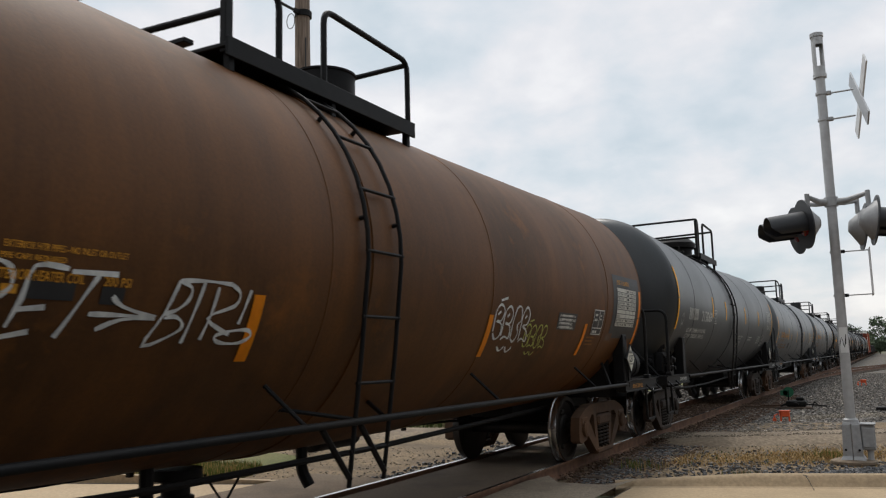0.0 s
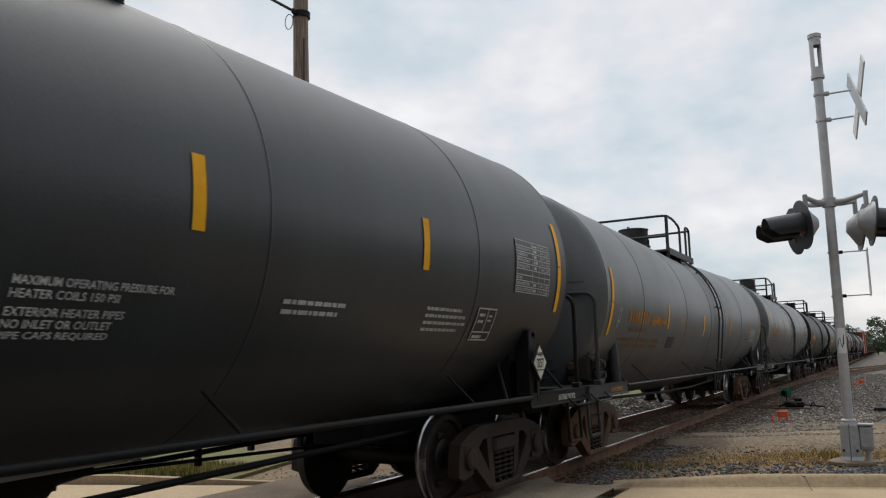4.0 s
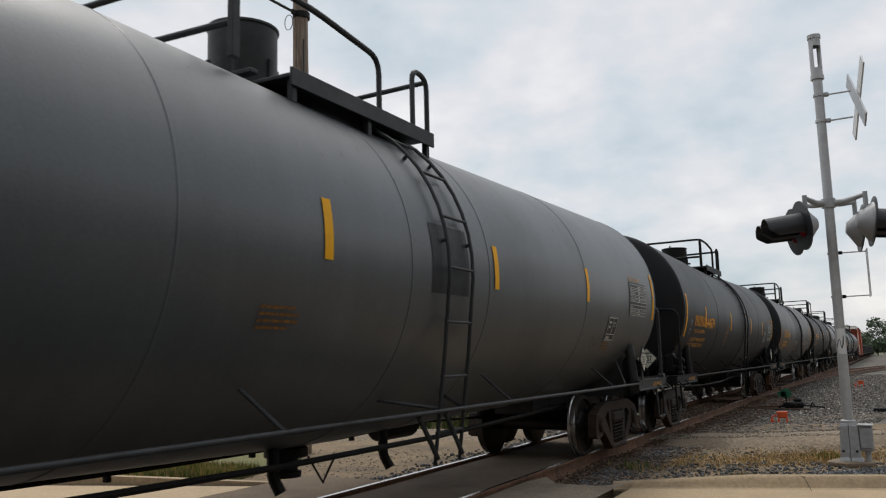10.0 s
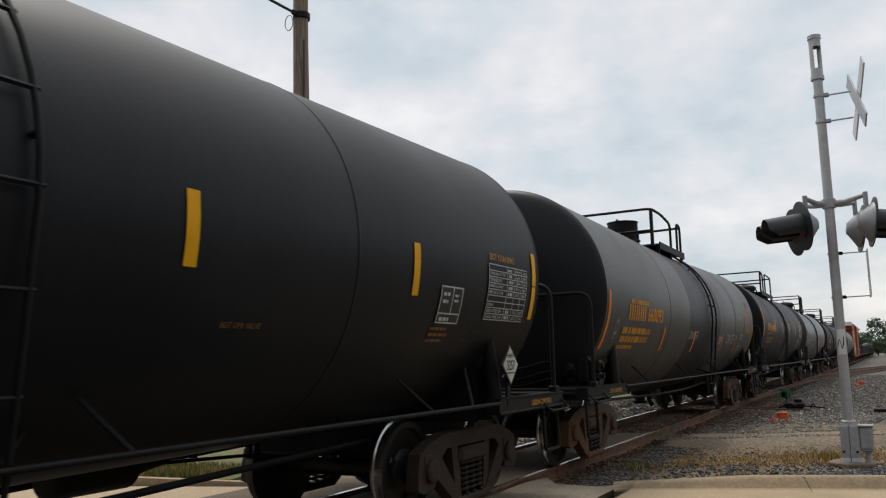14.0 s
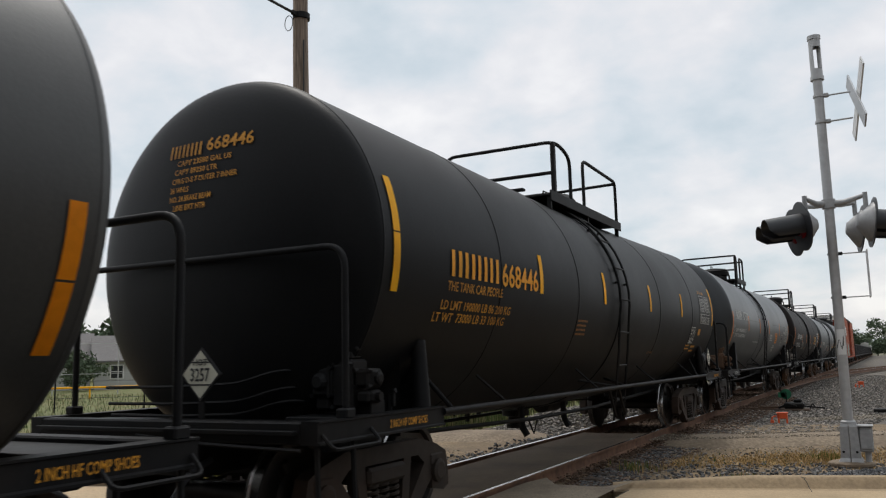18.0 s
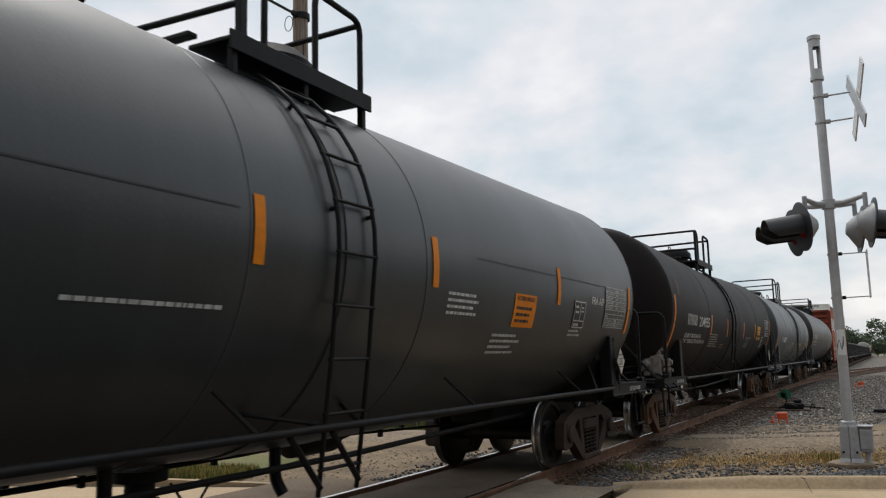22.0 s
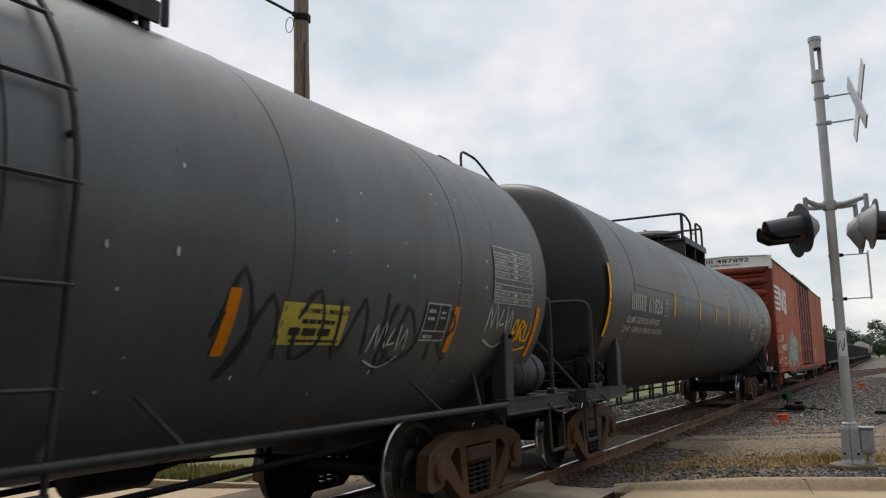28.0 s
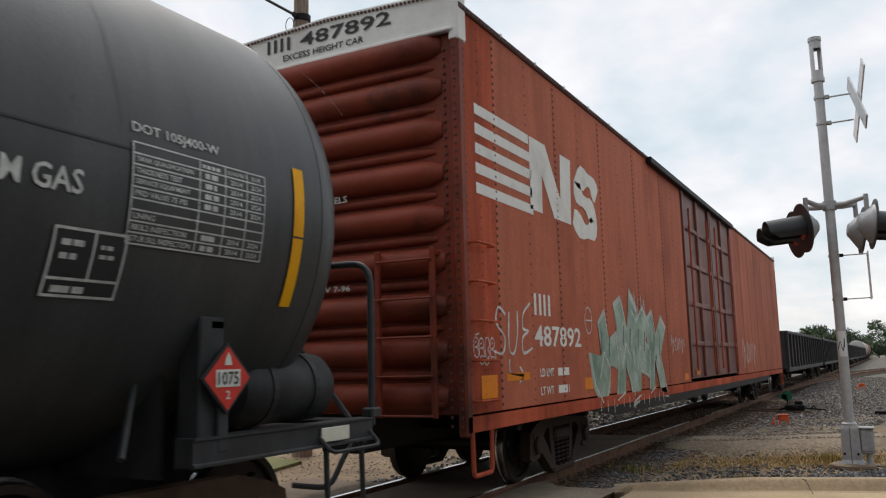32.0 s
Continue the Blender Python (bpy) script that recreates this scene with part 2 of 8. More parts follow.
M["lens"] = shader("red_lens_glass", (0.22, 0.008, 0.012), 0.15, vary=0.05, bump=0, spec=0.8)
M["sign_back"] = shader("sign_back_aluminium", (0.40, 0.41, 0.42), 0.45, 0.5, vary=0.06, bump=0.02)
M["sign_white"] = shader("sign_white_sheet", (0.75, 0.75, 0.74), 0.5, vary=0.05, bump=0)
M["orange_plastic"] = shader("orange_plastic", (0.75, 0.10, 0.02), 0.5, vary=0.12, bump=0.03)
M["green_plastic"] = shader("green_plate", (0.015, 0.14, 0.07), 0.5, vary=0.12, bump=0.03)
M["wood_pole"] = shader("weathered_pole_wood", (0.25, 0.19, 0.145), 0.85, vary=0.5, scale=9, stretch=(5, 5, 0.25), bump=0.6, second=(0.06, 0.042, 0.03), amount=0.45, spread=2.2)
M["tie"] = shader("creosoted_tie_wood", (0.060, 0.040, 0.028), 0.85, vary=0.4, scale=7, stretch=(0.6, 6, 6), bump=0.5, second=(0.11, 0.075, 0.05), amount=0.4, rand=0.35)
M["rail_side"] = shader("rusty_rail", (0.17, 0.085, 0.048), 0.85, vary=0.35, scale=8, second=(0.075, 0.04, 0.025), amount=0.45, bump=0.3)
M["rail_top"] = shader("polished_rail_head", (0.62, 0.61, 0.60), 0.25, 1.0, vary=0.08, scale=3, stretch=(8, 0.3, 1), bump=0.02)
M["asphalt"] = shader("worn_asphalt", (0.165, 0.118, 0.076), 0.9, vary=0.4, scale=55, bump=0.6, second=(0.10, 0.074, 0.05), amount=0.5, spread=0.7)
M["apron"] = shader("pale_worn_apron", (0.27, 0.215, 0.155), 0.9, vary=0.35, scale=45, bump=0.6, second=(0.15, 0.115, 0.08), amount=0.5, spread=0.9)
M["road"] = shader("old_road_asphalt", (0.048, 0.044, 0.039), 0.9, vary=0.35, scale=60, bump=0.4, second=(0.075, 0.068, 0.058), amount=0.5, spread=0.5)
M["concrete_road"] = shader("tan_concrete", (0.45, 0.33, 0.20), 0.85, vary=0.14, scale=30, bump=0.25, second=(0.34, 0.25, 0.15), amount=0.45, spread=0.6)
M["kerb"] = shader("kerb_concrete", (0.37, 0.272, 0.165), 0.88, vary=0.18, scale=22, bump=0.35, second=(0.26, 0.19, 0.12), amount=0.45, spread=1.6)
M["sidewalk"] = shader("old_sidewalk_concrete", (0.25, 0.192, 0.132), 0.9, vary=0.35, scale=18, bump=0.6, second=(0.135, 0.098, 0.068), amount=0.5, spread=1.1)
M["dirt"] = shader("dry_dirt", (0.215, 0.152, 0.086), 0.95, vary=0.5, scale=26, bump=0.7, second=(0.115, 0.083, 0.053), amount=0.55, spread=0.8)
M["gravel_bed"] = shader("gravel_bed", (0.115, 0.102, 0.086), 0.95, vary=0.6, scale=44, bump=1.0, second=(0.165, 0.138, 0.102), amount=0.5, spread=0.35)
M["grass"] = shader("mown_grass", (0.115, 0.125, 0.034), 0.9, vary=0.45, scale=24, bump=0.8, second=(0.19, 0.145, 0.065), amount=0.45, spread=0.25)
M["field"] = shader("far_ground", (0.13, 0.13, 0.07), 0.95, vary=0.3, scale=0.6, bump=0.1, second=(0.16, 0.145, 0.10), amount=0.5, spread=0.05)


# ---- mesh helpers ----
class Geo:
    """A growing list of points and faces, with a material slot for each face."""

    def __init__(self):
        self.v, self.f, self.k = [], [], []

    def add(self, pts, faces, slot=0):
        n = len(self.v)
        self.v.extend(tuple(p) for p in pts)
        self.f.extend(tuple(i + n for i in f) for f in faces)
        self.k.extend([slot] * len(faces))
        return self

    def box(self, x0, y0, z0, x1, y1, z1, c=0.008, slot=0):
        """A box with chamfered edges."""
        c = min(c, (x1 - x0) * 0.3, (y1 - y0) * 0.3, (z1 - z0) * 0.3)
        lo, hi = (x0, y0, z0), (x1, y1, z1)
        idx, pts = {}, []
        for s in [(a, b, d) for a in (0, 1) for b in (0, 1) for d in (0, 1)]:
            corner = [hi[i] if s[i] else lo[i] for i in range(3)]
            for ax in range(3):
                p = list(corner)
                for i in range(3):
                    if i != ax:
                        p[i] += -c if s[i] else c
                idx[s, ax] = len(pts)
                pts.append(p)
        faces = []
        for ax in range(3):
            u, w = (ax + 1) % 3, (ax + 2) % 3
            for side in (0, 1):
                q = []
                for a, b in ((0, 0), (1, 0), (1, 1), (0, 1)):
                    s = [0, 0, 0]
                    s[ax], s[u], s[w] = side, a, b
                    q.append(idx[tuple(s), ax])
                faces.append(q if side else q[::-1])
            for a in (0, 1):
                for b in (0, 1):
                    s0, s1 = [0, 0, 0], [0, 0, 0]
                    s0[ax], s1[ax] = 0, 1
                    s0[u] = s1[u] = a
                    s0[w] = s1[w] = b
                    s0, s1 = tuple(s0), tuple(s1)
                    q = [idx[s0, u], idx[s1, u], idx[s1, w], idx[s0, w]]
                    faces.append(q if a == b else q[::-1])
        for s in [(a, b, d) for a in (0, 1) for b in (0, 1) for d in (0, 1)]:
            q = [idx[s, 0], idx[s, 1], idx[s, 2]]
            faces.append(q if sum(s) % 2 else q[::-1])
        return self.add(pts, faces, slot)

    def tube(self, pts, r, seg=8, slot=0, cap=True):
        """A round bar along a line of points."""
        P = [Vector(p) for p in pts]
        ring, up = [], None
        for i, p in enumerate(P):
            a = (P[min(i + 1, len(P) - 1)] - P[max(i - 1, 0)]).normalized()
            if up is None:
                up = Vector((0, 0, 1)) if abs(a.z) < 0.9 else Vector((1, 0, 0))
            side = a.cross(up).normalized()
            up = side.cross(a).normalized()
            rr = r[i] if isinstance(r, (list, tuple)) else r
            ring.append([p + side * (rr * math.cos(t)) + up * (rr * math.sin(t)) for t in [2 * math.pi * j / seg for j in range(seg)]])
        faces = []
        for i in range(len(P) - 1):
            for j in range(seg):
                k = (j + 1) % seg
                faces.append((i * seg + j, i * seg + k, (i + 1) * seg + k, (i + 1) * seg + j))
        if cap:
            faces.append(tuple(range(seg))[::-1])
            faces.append(tuple((len(P) - 1) * seg + j for j in range(seg)))
        return self.add([q for row in ring for q in row], faces, slot)

    def lathe(self, prof, seg=32, axis="y", centre=(0, 0, 0), slots=None):
        """A turned form: prof holds (along, radius); axis x, y or z through centre."""
        pts, faces, kk = [], [], []
        for a, r in prof:
            for j in range(seg):
                t = 2 * math.pi * j / seg
                c, s = r * math.cos(t), r * math.sin(t)
                p = {"y": (c, a, s), "x": (a, s, c), "z": (s, c, a)}[axis]
                pts.append((p[0] + centre[0], p[1] + centre[1], p[2] + centre[2]))
        for i in range(len(prof) - 1):
            for j in range(seg):
                k = (j + 1) % seg
                faces.append((i * seg + j, (i + 1) * seg + j, (i + 1) * seg + k, i * seg + k))
                kk.append(slots[i] if slots else 0)
        for i, rev in ((0, False), (len(prof) - 1, True)):
            if prof[i][1] > 1e-4:
                q = tuple(i * seg + j for j in range(seg))
                faces.append(q[::-1] if rev else q)
                kk.append(slots[min(i, len(slots) - 1)] if slots else 0)
        n = len(self.f)
        self.add(pts, faces)
        self.k[n:] = kk
        return self

    def prism(self, outline, x0, x1, slot=0):
        """An outline in (y, z), counter-clockwise seen from +x, drawn out from x0 to x1."""
        n = len(outline)
        pts = [(x0, y, z) for y, z in outline] + [(x1, y, z) for y, z in outline]
        faces = [tuple(range(n))[::-1], tuple(range(n, 2 * n))]
        faces += [(i, (i + 1) % n, n + (i + 1) % n, n + i) for i in range(n)]
        return self.add(pts, faces, slot)

    def mesh(self, name, mats, smooth=False, sharp=40):
        me = bpy.data.meshes.new(name)
        me.from_pydata(self.v, [], self.f)
        for m in mats if isinstance(mats, (list, tuple)) else [mats]:
            me.materials.append(m)
        if any(self.k):
            me.polygons.foreach_set("material_index", self.k)
        if smooth:
            me.shade_smooth()
            me.set_sharp_from_angle(angle=radians(sharp))
        me.update()
        return me


def rounded(pts, rad, n=4):
    """The same line with its corners rounded."""
    P = [Vector(p) for p in pts]
    out = [P[0]]
    for a, b, c in zip(P, P[1:], P[2:]):
        d0, d1 = (a - b), (c - b)
        r = min(rad, d0.length * 0.45, d1.length * 0.45)
        p, q = b + d0.normalized() * r, b + d1.normalized() * r
        for i in range(n + 1):
            t = i / n
            out.append((1 - t) ** 2 * p + 2 * t * (1 - t) * b + t * t * q)
    return out + [P[-1]]


def part(name, geo, mats, parent, label="", at=None, smooth=False, sharp=40):
    """One mesh object under a thing or a part. geo: a Geo or a mesh that is shared."""
    me = geo.mesh(name, mats, smooth, sharp) if isinstance(geo, Geo) else geo
    ob = new(name, me)
    ob.parent = parent
    if at is not None:
        ob.matrix_basis = at
    if label:
        ob["label"] = label
    if name in ("lettering", "rivet_seam", "graffiti", "company_mark", "grating", "flaked_paint", "scratch"):
        ob["kind"] = "stuff"
    return ob


def thing(name, geo, mats, label, category, at=None, group="", kind="", smooth=False, sharp=40):
    me = None if geo is None else (geo.mesh(name, mats, smooth, sharp) if isinstance(geo, Geo) else geo)
    ob = new(name, me)
    if at is not None:
        ob.matrix_basis = at
    return tagged(ob, label, category, group, kind)


# ---- lettering: every text is turned into a mesh once, then bent on to its surface ----
WORDS = ["664644", "642936", "644679", "660093", "668446", "213069", "67564", "204935", "61826", "487892", "3257", "1075", "HOT", "2", "C", "PLATE",
         "THE TANK CAR PEOPLE", "LD LMT 212400 LB 96300 KG", "LT WT   73600 LB 33400 KG", "LD LMT 209500 LB", "LT WT  76500 LB",
         "LD LMT 189000 LB 84 700 KG", "LT WT  75200 LB 34 300 KG", "LD LMT 191500 LB 86 850 KG", "LT WT  71500 LB 32 450 KG",
         "LD LMT 190000 LB 86 200 KG", "LT WT  73000 LB 33 100 KG", "LD LMT 190900 LB 86600 KG", "LT WT  72100 LB 32700 KG",
         "LD LMT 191000 LB 86600 KG", "LT WT  72100 LB 32700 KG NEW 6-96", "LD LMT 152900 LBS 69350 KGS", "LT WT  110100 LBS 49950 KGS OKLA 08-92",
         "LD LMT", "LT WT", "EXTERIOR HTR PIPES - NO INLET OR OUTLET", "PIPE CAPS REQUIRED", "EXTERIOR HEATER COIL", "200 PSI",
         "OWNERSHIP SUBJECT TO A", "SECURITY AGREEMENT FILED", "WITH THE INTERSTATE", "COMMERCE COMMISSION",
         "DOT 111A100W1", "DOT 105J400-W", "TANK QUALIFICATION", "THICKNESS TEST", "SERVICE EQUIPMENT", "PRD VALVE 75 PSI", "LINING", "88.B.2 INSPECTION",
         "STUB SILL INSPECTION", "2 INCH HF COMP SHOES", "2 INCH TREAD COND SHOES", "LIQUEFIED", "PETROLEUM GAS", "NON ODORIZED",
         "FOR CHEMICAL EMERGENCY", "FRA AIP", "WATER CAPACITY", "278314 LBS", "126700 KGS", "WITH CERAMIC FIBER", "FIBERGLASS INSULATION",
         "COMPRESSED TO 4 INCHES", "DO NOT EXCEED 450 F", "MAXIMUM OPERATING PRESSURE FOR", "HEATER COILS 150 PSI", "EXTERIOR HEATER PIPES",
         "NO INLET OR OUTLET", "PIPE CAPS REQUIRED ", "EXTERIOR HEATER COIL ", "NO INLET OR OUTLET PIPE", "CAPS REQUIRED", "EXCESS HEIGHT CAR",
         "COUPLER WHEN WELDING", "WHEELS", "IC D5  9 IC D5", "NEW 7-96", "25290 US GAL", "95733 L", "538 US GAL", "26955 L", "QUALIFIED", "DUE", "2024", "2014",
         "2020", "2010", "NO", "BLT 4-95", "BOT OPR VALVE", "CAPY 25290 US GAL", "CAPY 95733 L", "CAPY 33538 US GAL", "CAPY 126955 L", "CAPY 23580 GAL US",
         "CAPY 89250 LTR", "CPRG D-S 7 OUTER 7 INNER", "36 WHLS", "NO. 24 BRAKE BEAM", "LINE EXT HTR"]


def letter(words):
    obs = []
    for w in dict.fromkeys(words):
        cu = bpy.data.curves.new("text", "FONT")
        cu.body, cu.size, cu.resolution_u = w, 1.0, 2
        cu.offset = 0.016  # heavy stencil strokes
        obs.append((w, new("text", cu)))
    dg = bpy.context.evaluated_depsgraph_get()
    made = {}
    for w, ob in obs:
        me = bpy.data.meshes.new_from_object(ob.evaluated_get(dg))
        co = np.array([v.co[:2] for v in me.vertices])
        lo, hi = co.min(0), co.max(0)
        made[w] = ((co - lo) / (hi - lo), [tuple(p.vertices) for p in me.polygons])
        bpy.data.meshes.remove(me)
    for w, ob in obs:
        cu = ob.data
        bpy.data.objects.remove(ob)
        bpy.data.curves.remove(cu)
    return made


TEXT = letter(WORDS)


def flat_text(g, word, u0, v0, w, h, place, slot=0):
    """Adds a word to g; it fills w by h from the lower left (u0, v0), and place(u, v) gives its points."""
    co, faces = TEXT[word]
    bm = bmesh.new()
    vs = [bm.verts.new((u0 + a * w, v0 + b * h, 0)) for a, b in co]
    for f in faces:
        try:
            bm.faces.new([vs[i] for i in f])
        except ValueError:
            pass
    if h > 0.12:
        k = int(h / 0.07)
        for i in range(1, k + 1):
            bmesh.ops.bisect_plane(bm, geom=bm.verts[:] + bm.edges[:] + bm.faces[:], plane_co=(0, v0 + h * i / (k + 1), 0), plane_no=(0, 1, 0))
    bm.verts.index_update()
    g.add([place(v.co.x, v.co.y) for v in bm.verts], [tuple(v.index for v in f.verts) for f in bm.faces], slot)
    bm.free()


def patch(g, u0, v0, u1, v1, place, nu=1, nv=6, slot=0, skew=0.0):
    """A patch laid on a surface; skew moves its top along u."""
    pts, faces = [], []
    for j in range(nv + 1):
        for i in range(nu + 1):
            t = j / nv
            pts.append(place(u0 + (u1 - u0) * i / nu + skew * t, v0 + (v1 - v0) * t))
    for j in range(nv):
        for i in range(nu):
            a = j * (nu + 1) + i
            faces.append((a, a + 1, a + nu + 2, a + nu + 1))
    g.add(pts, faces, slot)


def stroke(g, pts, w, place, slot=0, steps=3):
    """A painted line of width w through points (u, v)."""
    P = [Vector((*p, 0)) for p in pts]
    if len(P) > 2:
        Q = []
        for i in range(len(P) - 1):
            a, b, c, d = P[max(i - 1, 0)], P[i], P[i + 1], P[min(i + 2, len(P) - 1)]
            for k in range(steps):
                t = k / steps
                Q.append(0.5 * ((2 * b) + (c - a) * t + (2 * a - 5 * b + 4 * c - d) * t * t + (3 * b - a - 3 * c + d) * t ** 3))
        P = Q + [P[-1]]
    pts, faces = [], []
    for i, p in enumerate(P):
        a = (P[min(i + 1, len(P) - 1)] - P[max(i - 1, 0)]).normalized()
        n = Vector((-a.y, a.x, 0)) * (w / 2 * (0.75 + 0.25 * math.sin(i * 1.3)))
        pts += [place(p.x + n.x, p.y + n.y), place(p.x - n.x, p.y - n.y)]
    faces = [(2 * i, 2 * i + 1, 2 * i + 3, 2 * i + 2) for i in range(len(P) - 1)]
    g.add(pts, faces, slot)


def bars(g, u0, v0, w, h, place, n=1, gap=1.2, slot=0, ragged=True):
    """Lines of writing that cannot be read: broken bars."""
    lh = h / (n + (n - 1) * gap)
    for i in range(n):
        v = v0 + h - lh - i * lh * (1 + gap)
        u = u0
        end = u0 + w * (random.uniform(0.7, 1) if ragged else 1)
        while u < end - 0.01:
            d = min(random.uniform(1.0, 3.6) * lh, end - u)
            patch(g, u, v, u + d, v + lh, place, 1, 1, slot)
            u += d + lh * 0.45


def mark(g, u0, v0, w, h, place, n=4, slot=0):
    """A company's mark of n letters, drawn as plain pairs of upright bars."""
    lw = w / (n + (n - 1) * 0.3)
    for i in range(n):
        u = u0 + i * lw * 1.3
        for a, b in ((0, 0.30), (0.66, 0.97)):
            patch(g, u + a * lw, v0, u + b * lw, v0 + h, place, 1, 4, slot)


# ---- the ground: one sheet to the horizon, and what is laid on it ----
SK = 0.32  # the road crosses the track at a slant


def slab(name, corners, z0, z1, mat, label, category="", kind="structure"):
    """A thick sheet over a flat outline (counter-clockwise from above)."""
    g = Geo()
    n = len(corners)
    g.add([(x, y, z0) for x, y in corners] + [(x, y, z1) for x, y in corners],
          [tuple(range(n, 2 * n))] + [(i, (i + 1) % n, n + (i + 1) % n, n + i) for i in range(n)])
    return thing(name, g, mat, label, category, kind=kind)


def far_line(x, off=0.0):
    return 9.9 + SK * x + off


def ground():
    g = Geo()
    xs = [-2500, -400, -120, -60, -30, -15, -8, -5, -3, -2, 0, 2, 3, 5, 8, 15, 30, 60, 120, 400, 2500]
    ys = [-2500, -300, -60, -20, 0, 8, 12, 16, 20, 25, 30, 40, 60, 90, 140, 220, 400, 900, 3500]
    pts = []
    for y in ys:
        for x in xs:
            z = -0.32
            if y < 14 and x > 2:
                z = -0.36
            pts.append((x, y, z))
    w = len(xs)
    faces = [(j * w + i, j * w + i + 1, (j + 1) * w + i + 1, (j + 1) * w + i) for j in range(len(ys) - 1) for i in range(w - 1)]
    g.add(pts, faces)
    thing("ground", g, M["field"], "flat dry ground reaching to the horizon", "ground", kind="structure")


ground()
slab("gravel_yard", [(-2.6, 14), (3.5, 14), (60, 30), (80, 330), (-2.6, 330)], -0.4, -0.235, M["gravel_bed"], "grey ballast gravel beside the railway track", "gravel")
slab("verge_dirt", [(-9, far_line(-9) + .1), (2.0, far_line(2) + .1), (30, far_line(30) + .1), (30, 27), (-2.6, 20), (-9, 15)], -0.4, -0.205, M["dirt"], "dry trodden dirt beside the crossing", "dirt")
slab("road_near", [(1.95, -9), (60, -9), (60, far_line(60)), (1.95, far_line(1.95))], -0.5, -0.165, M["road"], "dark asphalt road surface by the crossing", "road")
slab("road_far", [(-70, -26), (-2.2, -9), (-2.2, far_line(-2.2)), (-70, far_line(-70))], -0.5, -0.15, M["road"], "dark asphalt road surface beyond the track", "road")
slab("road_behind", [(1.95, -60), (60, -60), (60, -9.01), (1.95, -9.01)], -0.5, -0.17, M["road"], "dark asphalt road surface behind the crossing", "road")
slab("gutter_near", [(1.98, far_line(1.98) - 1.9), (60, far_line(60) - 1.9), (60, far_line(60) - .3), (1.98, far_line(1.98) - .3)], -0.5, -0.159, M["concrete_road"], "tan concrete gutter strip along the kerb", "gutter")
slab("gutter_far", [(-70, far_line(-70) - 3.2), (-2.25, far_line(-2.25) - 3.2), (-2.25, far_line(-2.25) - .3), (-70, far_line(-70) - .3)], -0.5, -0.144, M["concrete_road"], "tan concrete apron beyond the track", "gutter")
slab("grass_verge", [(-40, far_line(-40) + .5), (-3.6, far_line(-3.6) + .45), (-4.2, 11.6), (-7, 12.6), (-40, 10)], -0.4, -0.15, M["grass"], "mown grass verge with dry patches", "grass")
slab("grass_field", [(-160, 2), (-60, 8), (-9, 14.6), (-3.3, 19.0), (-3.0, 70), (-160, 160)], -0.4, -0.215, M["grass"], "rough grass field beyond the track", "grass")


def sky_block_wall(name, a, b, h, label):
    """An unseen plain wall with thickness and a coping, added to block low sky behind the crossing."""
    A1, B1 = Vector((*a, 0)), Vector((*b, 0))
    d = (B1 - A1).length
    o = thing(name, None, None, label, "wall", at=pose(a[0], a[1], -.4, 0, 0, math.degrees(math.atan2(b[1] - a[1], b[0] - a[0]))), kind="structure")
    part("wall", Geo().box(0, -.3, 0, d, 0, h, .02), M["sky_block_brick"], o)
    part("coping", Geo().box(-.05, -.38, h, d + .05, .08, h + .15, .02), M["sidewalk"], o)


# both walls are added out of view, to darken the tanks' lower flanks and heads
M["sky_block_brick"] = shader("sky_block_wall_brick", (0.10, 0.062, 0.045), 0.9, vary=0.3, scale=9, bump=0.3, second=(0.06, 0.042, 0.034), amount=0.5, spread=0.4)
sky_block_wall("wall_south", (42, -13), (-60, -33), 9.0, "unseen dark wall added behind the road to block low sky")
sky_block_wall("wall_east", (32, 90), (42, -13), 10.0, "unseen dark wall added along the yard to block low sky")


def kerb(name, a, b, h, label):
    """A kerb with a rounded nose and a sloped face, from a to b."""
    A, B = Vector((*a, 0)), Vector((*b, 0))
    d = (B - A).normalized()
    n = Vector((d.y, -d.x, 0))
    prof = [(-0.02, -0.5), (0.34, -0.5), (0.34, -0.168), (0.10, -0.158), (0.06, -0.10 + h * 0.3), (0.035, h - 0.03), (0.0, h), (-0.13, h), (-0.14, -0.5)]
    g = Geo()
    m = 24
    pts, faces = [], []
    for i in range(m + 1):
        p = A + (B - A) * (i / m)
        k = 0.35 if i == 0 else 1.0
        for u, z in prof:
            zz = z if z < -0.16 else -0.165 + (z + 0.165) * k
            q = p + n * u
            pts.append((q.x, q.y, zz + 0.004 * noise.noise((q.x * 2, q.y * 2, z))))
    w = len(prof)
    for i in range(m):
        for j in range(w - 1):
            faces.append((i * w + j, (i + 1) * w + j, (i + 1) * w + j + 1, i * w + j + 1))
    faces += [tuple(range(w)), tuple(m * w + j for j in range(w))[::-1]]
    g.add(pts, faces)
    return thing(name, g, M["kerb"], label, "kerb", kind="structure", smooth=True, sharp=35)


kerb("kerb_near", (1.72, far_line(1.72) - 0.05), (40, far_line(40) - 0.05), -0.03, "worn tan concrete kerb along the road")
kerb("kerb_far", (-2.45, far_line(-2.45) - 0.05), (-60, far_line(-60) - 0.05), -0.03, "worn tan concrete kerb beyond the track")


